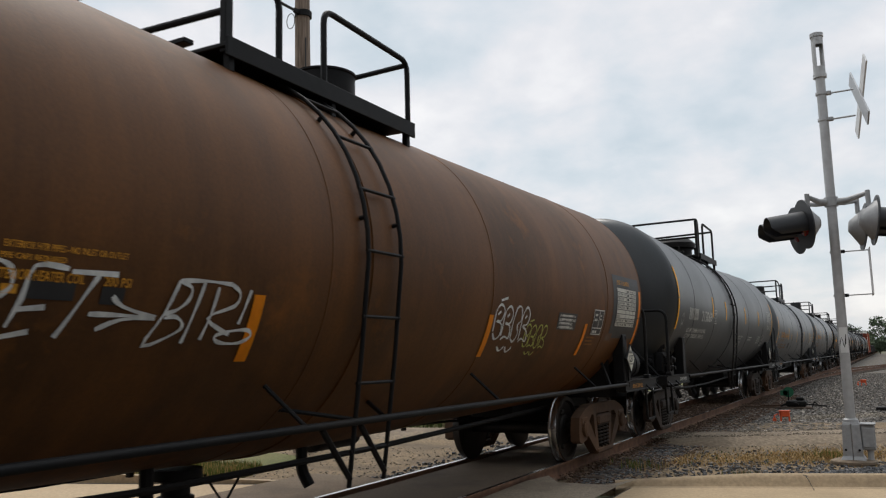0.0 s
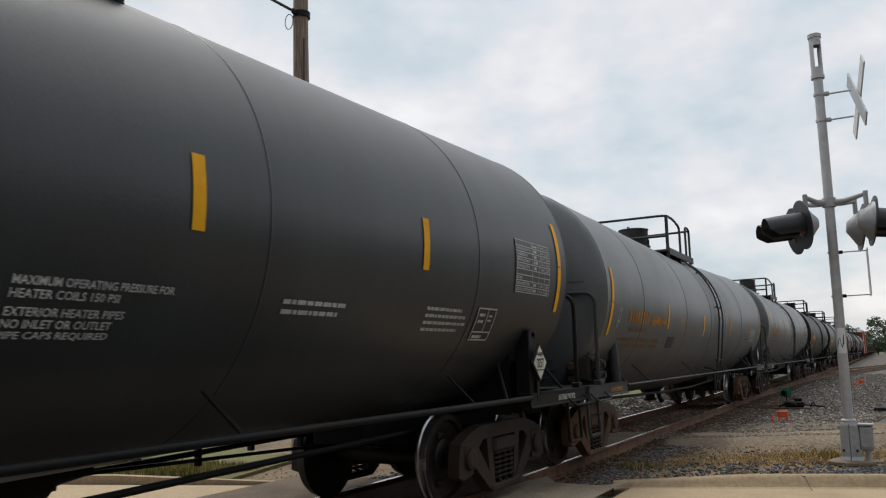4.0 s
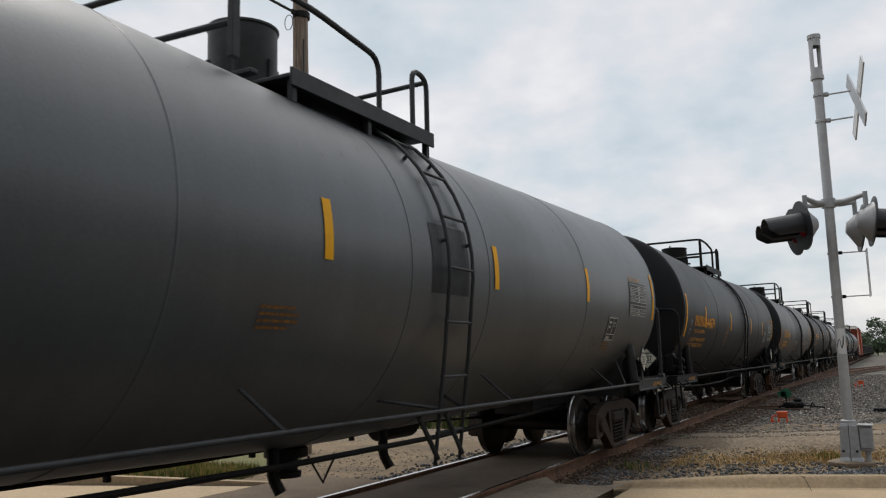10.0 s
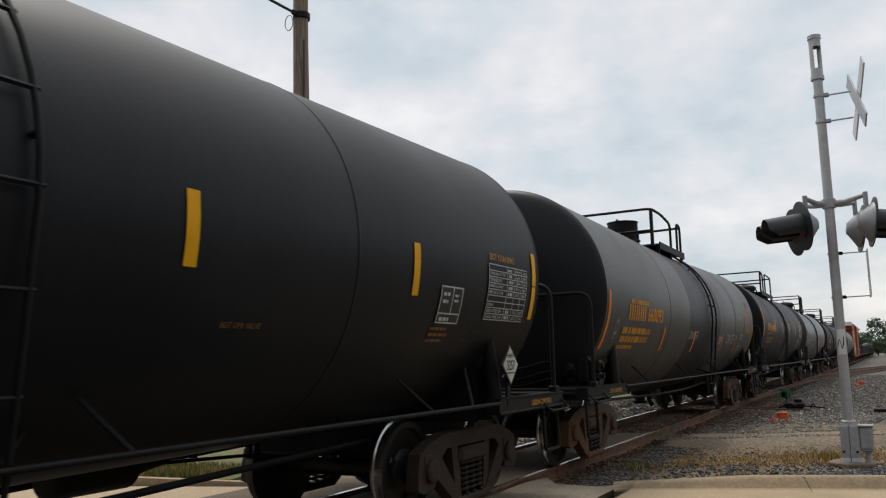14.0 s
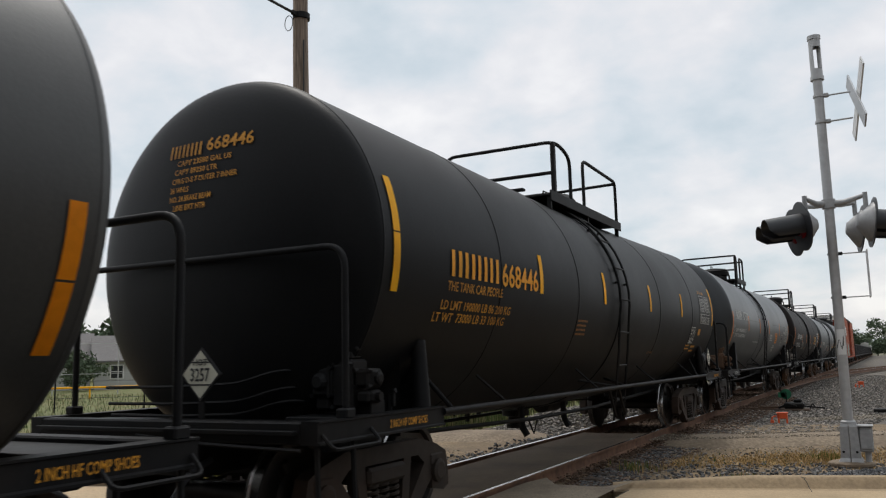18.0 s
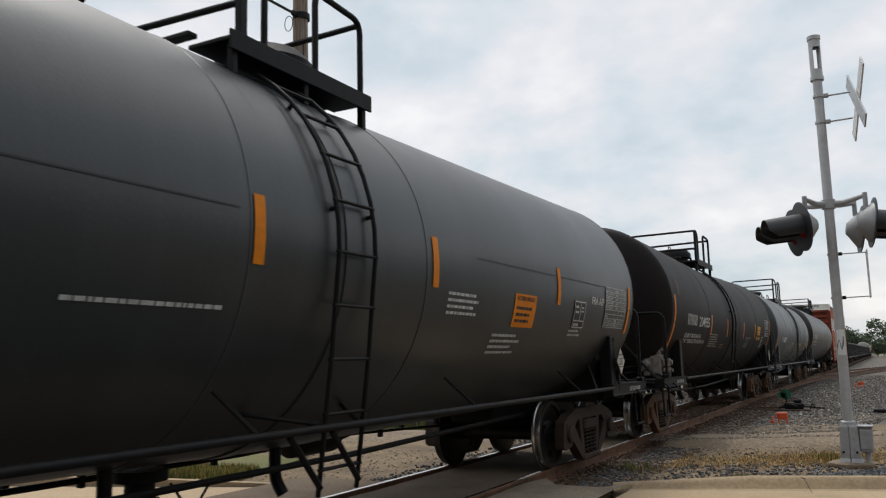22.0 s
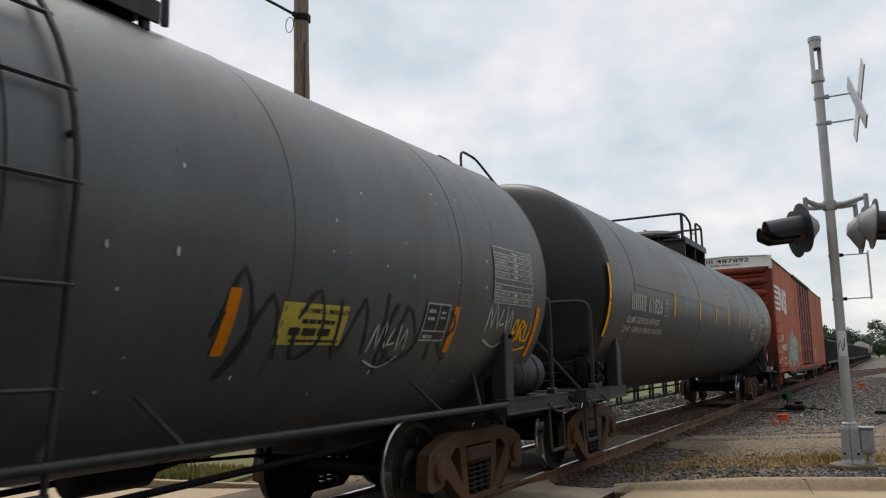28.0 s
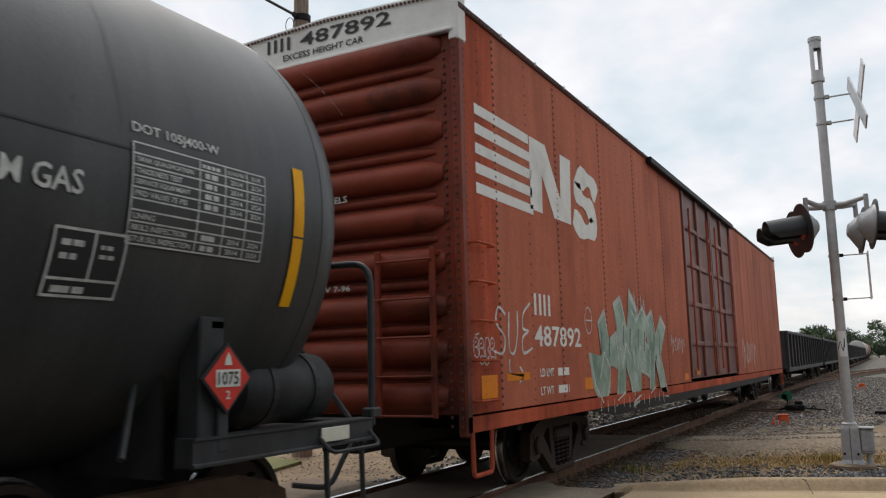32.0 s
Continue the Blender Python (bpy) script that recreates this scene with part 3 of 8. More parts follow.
def crossing():
    g = Geo()
    e = 0.0
    # asphalt aprons on both sides and the fill between the rails, stopping short of the heads
    def sheet(x0, x1, y0, y1, zt, slot=0, rag=0.0):
        nx, ny = max(2, int((x1 - x0) / 0.35)), int((y1 - y0) / 0.35)
        pts, faces = [], []
        for j in range(ny + 1):
            for i in range(nx + 1):
                x, y = x0 + (x1 - x0) * i / nx, y0 + (y1 - y0) * j / ny
                z = zt + 0.012 * noise.noise((x * 1.1, y * 0.7, 3)) + 0.006 * noise.noise((x * 5, y * 5, 7))
                if j == ny:
                    y += rag * noise.noise((x * 2.2, 5.5, 1))
                    z -= 0.035
                pts.append((x, y, z))
        for j in range(ny):
            for i in range(nx):
                a = j * (nx + 1) + i
                faces.append((a, a + 1, a + nx + 2, a + nx + 1))
        g.add(pts, faces, slot)
    sheet(-0.64, 0.64, -20, 16.6, -0.035, rag=0.5)
    sheet(-2.3, -0.80, -20, far_line(-2.0) + 0.3, -0.05, rag=0.9)
    sheet(0.80, 1.97, -20, far_line(1.4) - 0.25, -0.06, 1, rag=0.9)
    thing("crossing_asphalt", g, [M["asphalt"], M["apron"]], "worn dark asphalt filling the level crossing", "asphalt", kind="structure", smooth=True)


crossing()


def sidewalks():
    """Old strips of concrete with worn, sloping shoulders that run out into the dirt."""
    prof = [(-.95, -.27), (-.72, -.155), (-.55, -.085), (-.35, -.058), (.0, -.05), (.35, -.058), (.55, -.085), (.72, -.155), (.95, -.27)]
    for name, line, label in (("sidewalk_near", [(.85, 15.75), (3.8, 17.35), (9.0, 19.35), (30, 27.65)], "old concrete sidewalk strip with dirt on it"),
                              ("sidewalk_far", [(-9.4, 13.05), (-7.7, 14.1), (-5.25, 15.9), (-1.1, 16.6)], "broken concrete sidewalk strip beyond the track")):
        P = [Vector((*p, 0)) for p in line]
        way = []
        for p, q in zip(P, P[1:]):
            n = max(1, int((q - p).length / .3))
            way += [p.lerp(q, i / n) for i in range(n)]
        way.append(P[-1])
        g = Geo()
        w = len(prof)
        pts = []
        for i, p in enumerate(way):
            d = (way[min(i + 3, len(way) - 1)] - way[max(i - 3, 0)]).normalized()
            for u, z in prof:
                z -= .2 * max(0, 1 - min(i, len(way) - 1 - i) / 3)
                k = 1 + .12 * noise.noise((p.x * .9, p.y * .9, u))
                pts.append((p.x - d.y * u * k, p.y + d.x * u * k, z + .022 * noise.noise((p.x * 1.7, p.y * 1.7, u * 3))))
        g.add(pts, [(i * w + j, i * w + j + 1, (i + 1) * w + j + 1, (i + 1) * w + j)[::-1] for i in range(len(way) - 1) for j in range(w - 1)])
        thing(name, g, M["sidewalk"], label, "sidewalk", kind="structure", smooth=True, sharp=60)


sidewalks()


# ---- railway track ----
RAIL = [(-0.075, -0.18), (0.075, -0.18), (0.075, -0.165), (0.012, -0.145), (0.010, -0.045), (0.036, -0.035), (0.036, -0.006), (0.028, 0.0), (-0.028, 0.0), (-0.036, -0.006),
        (-0.036, -0.035), (-0.010, -0.045), (-0.012, -0.145), (-0.075, -0.165)]


def rail_along(name, line, parent, label=""):
    g = Geo()
    n = len(RAIL)
    pts = []
    for i, (x, y) in enumerate(line):
        a, b = line[max(i - 1, 0)], line[min(i + 1, len(line) - 1)]
        d = Vector((b[0] - a[0], b[1] - a[1], 0)).normalized()
        for u, z in RAIL:
            pts.append((x + d.y * u, y - d.x * u, z))
    for i in range(len(line) - 1):
        for j in range(n):
            k = (j + 1) % n
            g.add([], [(i * n + j, i * n + k, (i + 1) * n + k, (i + 1) * n + j)], 1 if j == 7 else 0)
    g.v = pts
    return part(name, g, [M["rail_side"], M["rail_top"]], parent, label)


def curve_x(y):
    return 0.00205 * max(0.0, y - 38.0) ** 2


def tracks():
    main = thing("track_main", None, None, "rusty steel railway track with polished rail heads", "railway track", kind="structure")
    for x in (-0.753, 0.753):
        rail_along("rail", [(x, y) for y in (-60, -20, 0, 20, 60, 150, 700)], main)
    side = thing("track_siding", None, None, "rusty siding track curving away from the main line", "railway track", kind="structure")
    for x, y0 in ((-0.753, 62.0), (0.753, 38.0)):
        rail_along("rail", [(x + curve_x(y) + (0.075 if y == y0 else 0), y) for y in [y0 + i * (150 - y0) / 30 for i in range(31)]], side)
    tie = Geo().box(-1.30, -0.115, -0.36, 1.30, 0.115, -0.185, 0.015).mesh("tie", M["tie"])
    y = 11.2
    while y < 78:
        part("tie", tie, None, main, at=pose(random.uniform(-.05, .05), y, random.uniform(-.012, .006), 0, 0, random.uniform(-1.5, 1.5)))
        y += 0.53 + random.uniform(-.03, .03)
    far = Geo()
    while y < 300:
        far.box(-1.3, y - .115, -.36, 1.3, y + .115, -.185, 0.01)
        y += 0.55
    tagged(part("far_ties", far, M["tie"], main), kind="stuff")
    y = 62.0
    while y < 120:
        x = curve_x(y)
        part("tie", tie, None, side, at=pose(x + 0.3, y, 0, 0, 0, -math.degrees(math.atan(0.0041 * (y - 38)))))
        y += 0.56


tracks()


# ---- the train ----
ZC = 2.36  # height of the tank's axis over the rails
DY = 0.0  # the paint's slip along the tank
WHEEL_R = 0.457


def wheelset_mesh():
    g = Geo()
    for s in (1, -1):
        prof = [(0.675, 0.16), (0.68, 0.455), (0.695, 0.482), (0.712, 0.478), (0.722, 0.459), (0.80, 0.452), (0.812, 0.445), (0.812, 0.395), (0.775, 0.375), (0.765, 0.20), (0.805, 0.15), (0.81, 0.10)]
        g.lathe([(s * a, r) for a, r in (prof if s > 0 else prof[::-1])], 40, "x", slots=[0, 0, 1, 1, 1, 0, 0, 0, 0, 0, 0, 0])
    g.lathe([(-1.08, 0.08), (-0.8, 0.085), (0.8, 0.085), (1.08, 0.08)], 16, "x")
    # lightening marks on the plate, so that the turning shows
    for s in (0.79, -0.79):
        for k in range(3):
            a = k * 2.094
            g.box(s - 0.03, 0.27 * math.cos(a) - 0.05, 0.27 * math.sin(a) - 0.035, s + 0.03 - 0.012, 0.27 * math.cos(a) + 0.05, 0.27 * math.sin(a) + 0.035, 0.015)
    return g.mesh("wheelset", [M["wheel"], M["tread"]], True, 35)


def side_frame_mesh(mat):
    g = Geo()
    # one cast frame: top chord, tension member, columns and pedestals, around two openings
    for x0, x1 in ((0.93, 1.06),):
        g.prism([(-1.12, 0.44), (-1.12, 0.30), (-1.02, 0.26), (-0.80, 0.30), (-0.80, 0.40), (-0.66, 0.55), (-0.55, 0.63), (0.55, 0.63), (0.66, 0.55), (0.80, 0.40), (0.80, 0.30), (1.02, 0.26), (1.12, 0.30), (1.12, 0.44),
                 (1.08, 0.62), (0.9, 0.70), (0.6, 0.775), (-0.6, 0.775), (-0.9, 0.70), (-1.08, 0.62)], x0, x1)
        for s in (1, -1):
            o = [(0.80, 0.40), (0.66, 0.55), (0.34, 0.20), (0.26, 0.13), (0.36, 0.075), (0.46, 0.14)]
            o = [(s * a, b) for a, b in o]
            g.prism(o if s < 0 else o[::-1], x0, x1)
            c = [(0.44, 0.64), (0.31, 0.64), (0.25, 0.13), (0.36, 0.10)]
            c = [(s * a, b) for a, b in c]
            g.prism(c if s > 0 else c[::-1], x0 + 0.01, x1 - 0.01)
            g.lathe([(1.0, 0.115), (1.10, 0.11), (1.115, 0.075)], 14, "x", (0, s * 0.89, 0.457))
            g.box(0.95, s * 0.89 - 0.13, 0.50, 1.075, s * 0.89 + 0.13, 0.62, 0.02)
        g.box(x0, -0.38, 0.055, x1 + 0.02, 0.38, 0.135, 0.02)
        g.box(0.90, -0.30, 0.46, 1.09, 0.30, 0.61, 0.03)  # bolster end
    return g.mesh("side_frame", mat)


def spring_mesh():
    g = Geo()
    g.tube([(0.065 * math.cos(t), 0.065 * math.sin(t), 0.145 + 0.31 * t / 38) for t in [i * 38 / 60 for i in range(61)]], 0.017, 6)
    return g.mesh("spring", M["truck_dark"], True)


WHEELSET = wheelset_mesh()
FRAME = {k: side_frame_mesh(M[k]) for k in ("truck", "truck_dark")}
SPRING = spring_mesh()
ROLLERS = []


def bogie(car, y, mat="truck", turned=True):
    g = Geo()
    g.box(-0.95, -0.19, 0.47, 0.95, 0.19, 0.68, 0.03)
    g.lathe([(0.66, 0.2), (0.72, 0.2)], 16, "z")
    for s in (1, -1):
        g.box(-0.86, s * 0.36 - .04, 0.36, 0.86, s * 0.36 + .04, 0.46, 0.015)
        for x in (-.74, .74):
            g.box(x - .05, s * 0.40 - .03, 0.30, x + .05, s * 0.40 + .05, 0.56, 0.015)
    b = part("truck", g, M["truck_dark"], car, at=pose(0, y, 0))
    part("side_frame", FRAME[mat], None, b)
    part("side_frame", FRAME[mat], None, b, at=pose(0, 0, 0, 0, 0, 180))
    for s in (1, -1):
        for dy in (-0.16, 0.0, 0.16):
            part("spring", SPRING, None, b, at=pose(s * 1.0, dy, 0))
    for s in (1, -1):
        w = part("wheelset", WHEELSET, None, b, at=pose(0, s * 0.889, WHEEL_R))
        ROLLERS.append((w, s * 0.889))
    return b


def coupler(car, y, end):
    """end -1 or 1: a knuckle coupler on a stub of the sill, with a hose."""
    g = Geo()
    g.box(-0.07, min(y, y + end * 0.62), 0.80, 0.07, max(y, y + end * 0.62), 0.93, 0.02)
    y2 = y + end * 0.62
    g.box(-0.17, min(y2, y2 + end * 0.16), 0.74, 0.13, max(y2, y2 + end * 0.16), 1.0, 0.04)
    g.box(-0.16, min(y2 + end * .1, y2 + end * 0.30), 0.76, -0.05, max(y2 + end * .1, y2 + end * 0.30), 0.98, 0.03)
    part("coupler", g, M["truck"], car)
    h = Geo().tube(rounded([(0.35, y, 0.78), (0.36, y + end * 0.25, 0.70), (0.30, y + end * 0.45, 0.36), (0.1, y + end * 0.75, 0.42)], 0.12), 0.026, 8)
    part("air_hose", h, M["signal_black"], car)


SAG, MID, HALF = 0.0, 0.0, 1.0  # how far the shell slopes down to its outlet, the fold's place and half the shell's length


def sag(u):
    """How much lower the tank's axis lies at u than at the heads."""
    return SAG * max(0.0, 1 - abs(u - MID) / HALF)


def bend(g):
    """Lets a straight form follow the shell's slope."""
    g.v = [(x, y, z - sag(y)) for x, y, z in g.v]
    return g


def on_tank(R, off=0.006):
    def place(u, v):
        d = sag(u + DY)
        a = (v - (ZC - 2.36) + d) / R
        return ((R + off) * math.cos(a), u + DY, ZC - d + (R + off) * math.sin(a))
    return place


def on_plane_x(x):
    return lambda u, v: (x, u, v)


def on_plane_y(y):
    """A surface that looks towards -y; u runs along +x."""
    return lambda u, v: (u, y, v)


def diamond(car, cx, cy, cz, face, number="3257", red=False, hot=True, size=0.185):
    """A placard on its holder; face 'x' looks to the side, 'y' to the front."""
    turn = pose(cx, cy, cz, 0, 0, 0 if face == "x" else -90)
    g = Geo()
    k = size * 1.12
    g.add([(0, -k, 0), (0, 0, -k), (0, k, 0), (0, 0, k), (-.02, -k, 0), (-.02, 0, -k), (-.02, k, 0), (-.02, 0, k)], [(0, 1, 2, 3), (7, 6, 5, 4), (0, 4, 5, 1), (1, 5, 6, 2), (2, 6, 7, 3), (3, 7, 4, 0)])
    h = part("placard_holder", g, M["panel_black"], car, at=turn)
    s = Geo()
    p = on_plane_x(0.004)
    s.add([p(-size, 0), p(0, -size), p(size, 0), p(0, size)], [(0, 1, 2, 3)])
    part("placard", s, M["placard_red" if red else "placard"], h, "red flammable-gas placard" if red else "white hot-load placard")
    i = Geo()
    q = on_plane_x(0.008)
    if red:
        patch(i, -0.10, -0.05, 0.10, 0.05, q, 1, 1, 1)
        flat_text(i, "1075", -0.085, -0.038, 0.17, 0.076, on_plane_x(0.011))
        flat_text(i, "2", -0.018, -0.12, 0.036, 0.05, q, 1)
        i.add([q(-0.03, .075), q(0.03, .075), q(0.02, .12), q(0, .15), q(-.02, .12)], [(0, 1, 2, 3, 4)], 1)
    else:
        flat_text(i, number, -0.10, -0.055, 0.20, 0.105, q)
        flat_text(i, "HOT", -0.075, 0.068, 0.15, 0.05, q)
        patch(i, -0.115, -0.086, 0.115, -0.074, q, 1, 1)
        patch(i, -0.11, 0.088, 0.11, 0.098, q, 1, 1)
    part("placard_print", i, [M["ink"], M["panel_white"]], h)
    return h


def data_table(car, R, u, v, w, h, ink="white", ground="panel_black", head=None, words=True):
    """A stencilled inspection table on the tank's flank: u, v is its lower left corner."""
    g = Geo()
    patch(g, u, v, u + w, v + h, on_tank(R, 0.0075), 2, 10)
    t = part("data_panel", g, M[ground], car, "stencilled inspection table")
    l = Geo()
    p = on_tank(R, 0.0105)
    n = 9
    lw = 0.0045
    for i in range(n + 1):
        patch(l, u, v + h * i / n - lw, u + w, v + h * i / n + lw, p, 2, 1)
    for c in (0, 0.46, 0.66, 0.84, 1):
        patch(l, u + w * c - lw, v, u + w * c + lw, v + h, p, 1, 10)
    rows = ["STUB SILL INSPECTION", "88.B.2 INSPECTION", "LINING", None, "PRD VALVE 75 PSI", "SERVICE EQUIPMENT", "THICKNESS TEST", "TANK QUALIFICATION", "QUALIFIED"]
    for i, wd in enumerate(rows):
        lh = h / n * 0.52
        v1 = v + h * i / n + h / n * 0.24
        if wd == "QUALIFIED":
            flat_text(l, wd, u + .675 * w, v1, w * .15, lh * .8, p)
            flat_text(l, "DUE", u + .88 * w, v1, w * .08, lh * .8, p)
            bars(l, u + .48 * w, v1, w * .15, lh * .7, p, 1)
        elif wd:
            flat_text(l, wd, u + 0.02 * w, v1, w * 0.41 * min(1, len(wd) / 20 + 0.05), lh, p)
            if wd != "LINING":
                bars(l, u + w * .50, v1, w * .12, lh, p, 1)
                flat_text(l, "2014", u + w * .70, v1, w * .10, lh, p)
                flat_text(l, "2024", u + w * .875, v1, w * .09, lh, p)
    part("lettering", l, M[ink], t)
    if head:
        d = Geo()
        flat_text(d, head, u + 0.02, v + h + 0.04, w * 0.62, 0.07, p)
        part("lettering", d, M["amber"], car)
    return t


def cert_box(car, R, u, v, w=0.42, h=0.34, ink="white"):
    g = Geo()
    patch(g, u, v, u + w, v + h, on_tank(R, 0.0075), 1, 6)
    t = part("stencil_box", g, M["panel_black"], car, "small black stencil box with a white border")
    l = Geo()
    p = on_tank(R, 0.0105)
    b = 0.014
    for q in ((0, 0, w, b), (0, h - b, w, h), (0, 0, b, h), (w - b, 0, w, h), (w * .55 - b / 2, h * .25, w * .55 + b / 2, h), (0, h * .25, w, h * .25 + b)):
        patch(l, u + q[0], v + q[1], u + q[2], v + q[3], p, 1, 4)
    bars(l, u + w * .12, v + h * .55, w * .3, h * .28, p, 2)
    bars(l, u + w * .64, v + h * .6, w * .22, h * .2, p, 2)
    bars(l, u + w * .12, v + h * .07, w * .5, h * .1, p, 1)
    part("lettering", l, M[ink], t)


def scrawl(car, place, pts_list, w, mat, label):
    g = Geo()
    for pts in pts_list:
        stroke(g, pts, w, place)
    part("graffiti", g, M[mat], car, label)


def shift(pts_list, du, dv, k=1.0):
    return [[(du + k * a, dv + k * b) for a, b in pts] for pts in pts_list]


CHALK = [[(0.05, 0.02), (0.03, 0.22), (0.10, 0.38), (0.18, 0.42), (0.24, 0.32), (0.20, 0.16), (0.10, 0.06), (0.05, 0.1), (0.26, 0.07)], [(0.02, 0.02), (0.07, -0.06), (0.10, 0.0)]]


def tank_car(s):
    """A tank car of a train, built about its middle on the rails. s: its measures and markings."""
    global ZC, DY, SAG, MID, HALF
    y1, y2, R = s["y1"], s["y2"], s.get("R", 1.57)
    ZC, DY = s.get("zc", 2.36), s.get("slip", 0.0)
    yc = (y1 + y2) / 2
    a, b = y1 - yc, y2 - yc
    car = thing("tank_car", None, None, s["label"], "tank car", at=pose(0, yc, 0), group="cars of the freight train")
    far = s.get("far", False)
    head, tail = s.get("head", 0.37), s.get("tail", 0.36)  # depth of the two end caps
    metal = M[s.get("trim", "steel_dark")]
    body = M[s["paint"]]
    e1, e2 = a - s.get("off1", 0.15), b + s.get("off2", 0.20)  # where the heads begin
    N = 48 if far else 96
    SAG, MID, HALF = 0.0 if far else s.get("sag", 0.12), (e1 + e2) / 2, (e2 - e1) / 2
    prof = []
    for i in range(17):
        t = math.pi / 2 * i / 16
        prof.append((e1 - head * math.cos(t), max(0.002, R * math.sin(t))))
    back = [(e2 + (e1 - y) * tail / head, r) for y, r in prof[::-1]]
    g = Geo()
    bands = s.get("bands", [])
    cuts = [e1] + [c for y0, y3, _ in bands for c in (y0 - yc, y3 - yc)] + [e2]
    mats = [body] + [M[m] for _, _, m in bands]
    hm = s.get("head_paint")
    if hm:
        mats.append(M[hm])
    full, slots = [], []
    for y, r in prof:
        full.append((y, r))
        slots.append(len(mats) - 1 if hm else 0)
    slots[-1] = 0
    cur = 0
    marks = sorted(cuts[1:-1] + [MID])
    step = [e1 + 0.02] + marks + [e2 - 0.02]
    for i, y in enumerate(step):
        full.append((y, R))
        inside = 0
        for k, (y0, y3, _) in enumerate(bands):
            if y0 - yc - 1e-6 <= y < y3 - yc - 1e-6:
                inside = k + 1
        slots.append(inside)
    for y, r in back:
        full.append((y, r))
        slots.append(0)
    g.lathe(full, N, "y", (0, 0, ZC), slots)
    part("tank_shell", bend(g), mats, car, smooth=True, sharp=50)
    # welded seams
    for y in s.get("seams", []):
        q = Geo().lathe([(y - yc - 0.014, R - 0.004), (y - yc - 0.006, R + 0.005), (y - yc + 0.006, R + 0.005), (y - yc + 0.014, R - 0.004)], N, "y", (0, 0, ZC))
        part("weld_seam", bend(q), body, car, smooth=True, sharp=60)
    for y in (e1 + 0.0, e2 - 0.0):
        q = Geo().lathe([(y - 0.016, R - 0.006), (y - 0.006, R + 0.004), (y + 0.006, R + 0.004), (y + 0.016, R - 0.006)], N, "y", (0, 0, ZC))
        part("head_seam", q, M[hm] if hm and y < 0 else body, car, smooth=True, sharp=60)
    for y in s.get("jackets", []):  # a wide band proud of the shell
        q = Geo().lathe([(y - yc - 0.10, R - 0.004), (y - yc - 0.095, R + 0.012), (y - yc + 0.095, R + 0.012), (y - yc + 0.10, R - 0.004)], N, "y", (0, 0, ZC))
        part("jacket_band", bend(q), body, car, smooth=True, sharp=60)
    if far:
        for y, end in ((a, -1), (b, 1)):
            bogie(car, y - end * 0.6, "truck_dark")
            part("end_sill", Geo().box(-1.45, min(y - end * .7, y + end * .95), 0.93, 1.45, max(y - end * .7, y + end * .95), 1.06, 0.02), metal, car)
            coupler(car, y + end * 0.75, end)
        for sd in (1, -1):
            part("running_rail", Geo().tube([(sd * 1.5, a - .5, 1.05), (sd * 1.5, b + .5, 1.05)], 0.03, 8), metal, car)
        part("top_platform", Geo().box(-.7, -1.2, ZC + R - .05, .7, 1.2, ZC + R + .05, 0.02), metal, car)
        for y in (-1.2, 1.2):
            part("railing", Geo().tube(rounded([(-.7, y, ZC + R), (-.7, y, ZC + R + .8), (.7, y, ZC + R + .8), (.7, y, ZC + R)], .1), 0.025), metal, car)
        return car
    # stub sills, end platforms, bolsters, trucks, couplers
    for y, end in ((a, -1), (b, 1)):
        lo, hi = sorted((y - end * 2.3, y + end * 0.85))
        part("stub_sill", Geo().box(-0.32, lo, 0.66, 0.32, hi, 1.02, 0.02), metal, car)
        lo, hi = sorted((y - end * 0.85, y + end * 0.95))
        for sd in (1, -1):
            q = [(sd * u, z) for u, z in ((1.36, .93), (1.515, .93), (1.515, .945), (1.50, .955), (1.50, 1.075), (1.515, 1.08), (1.515, 1.092), (1.36, 1.092))]
            g = Geo()
            n = len(q)
            g.add([(x, lo, z) for x, z in q] + [(x, hi, z) for x, z in q], [tuple(range(n)), tuple(range(2 * n - 1, n - 1, -1))] + [(i, n + i, n + (i + 1) % n, (i + 1) % n) for i in range(n)])
            part("side_sill", g, metal, car)
        l3, h3 = sorted((y + end * 0.80, y + end * 0.95))
        part("end_sill", Geo().box(-1.36, l3, 0.93, 1.36, h3, 1.085, 0.012), metal, car)
        part("running_board", Geo().box(-1.34, min(y + end * .96, y + end * 1.02), 1.0, 1.34, max(y + end * .96, y + end * 1.02), 1.03, .004), metal, car)
        l3, h3 = sorted((y + end * 0.30, y + end * 0.80))
        part("walkway", Geo().box(-1.36, l3, 1.02, 1.36, h3, 1.05, 0.005), metal, car)
        ys = y - end * 0.68
        g = Geo()
        # bolster: webs that cup the tank, and a post at each side
        for dy in (-.16, .16):
            pts = [(-1.25, 0.86), (1.25, 0.86)] + [(1.25 - 2.5 * i / 20, max(0.87, ZC - math.sqrt(max(0.0, R * R - (1.25 - 2.5 * i / 20) ** 2)) + 0.02)) for i in range(21)]
            n = len(pts)
            for t in (-.012, .012):
                g.add([(x, ys + dy + t, z) for x, z in pts], [tuple(range(n))])
        part("bolster", g, metal, car)
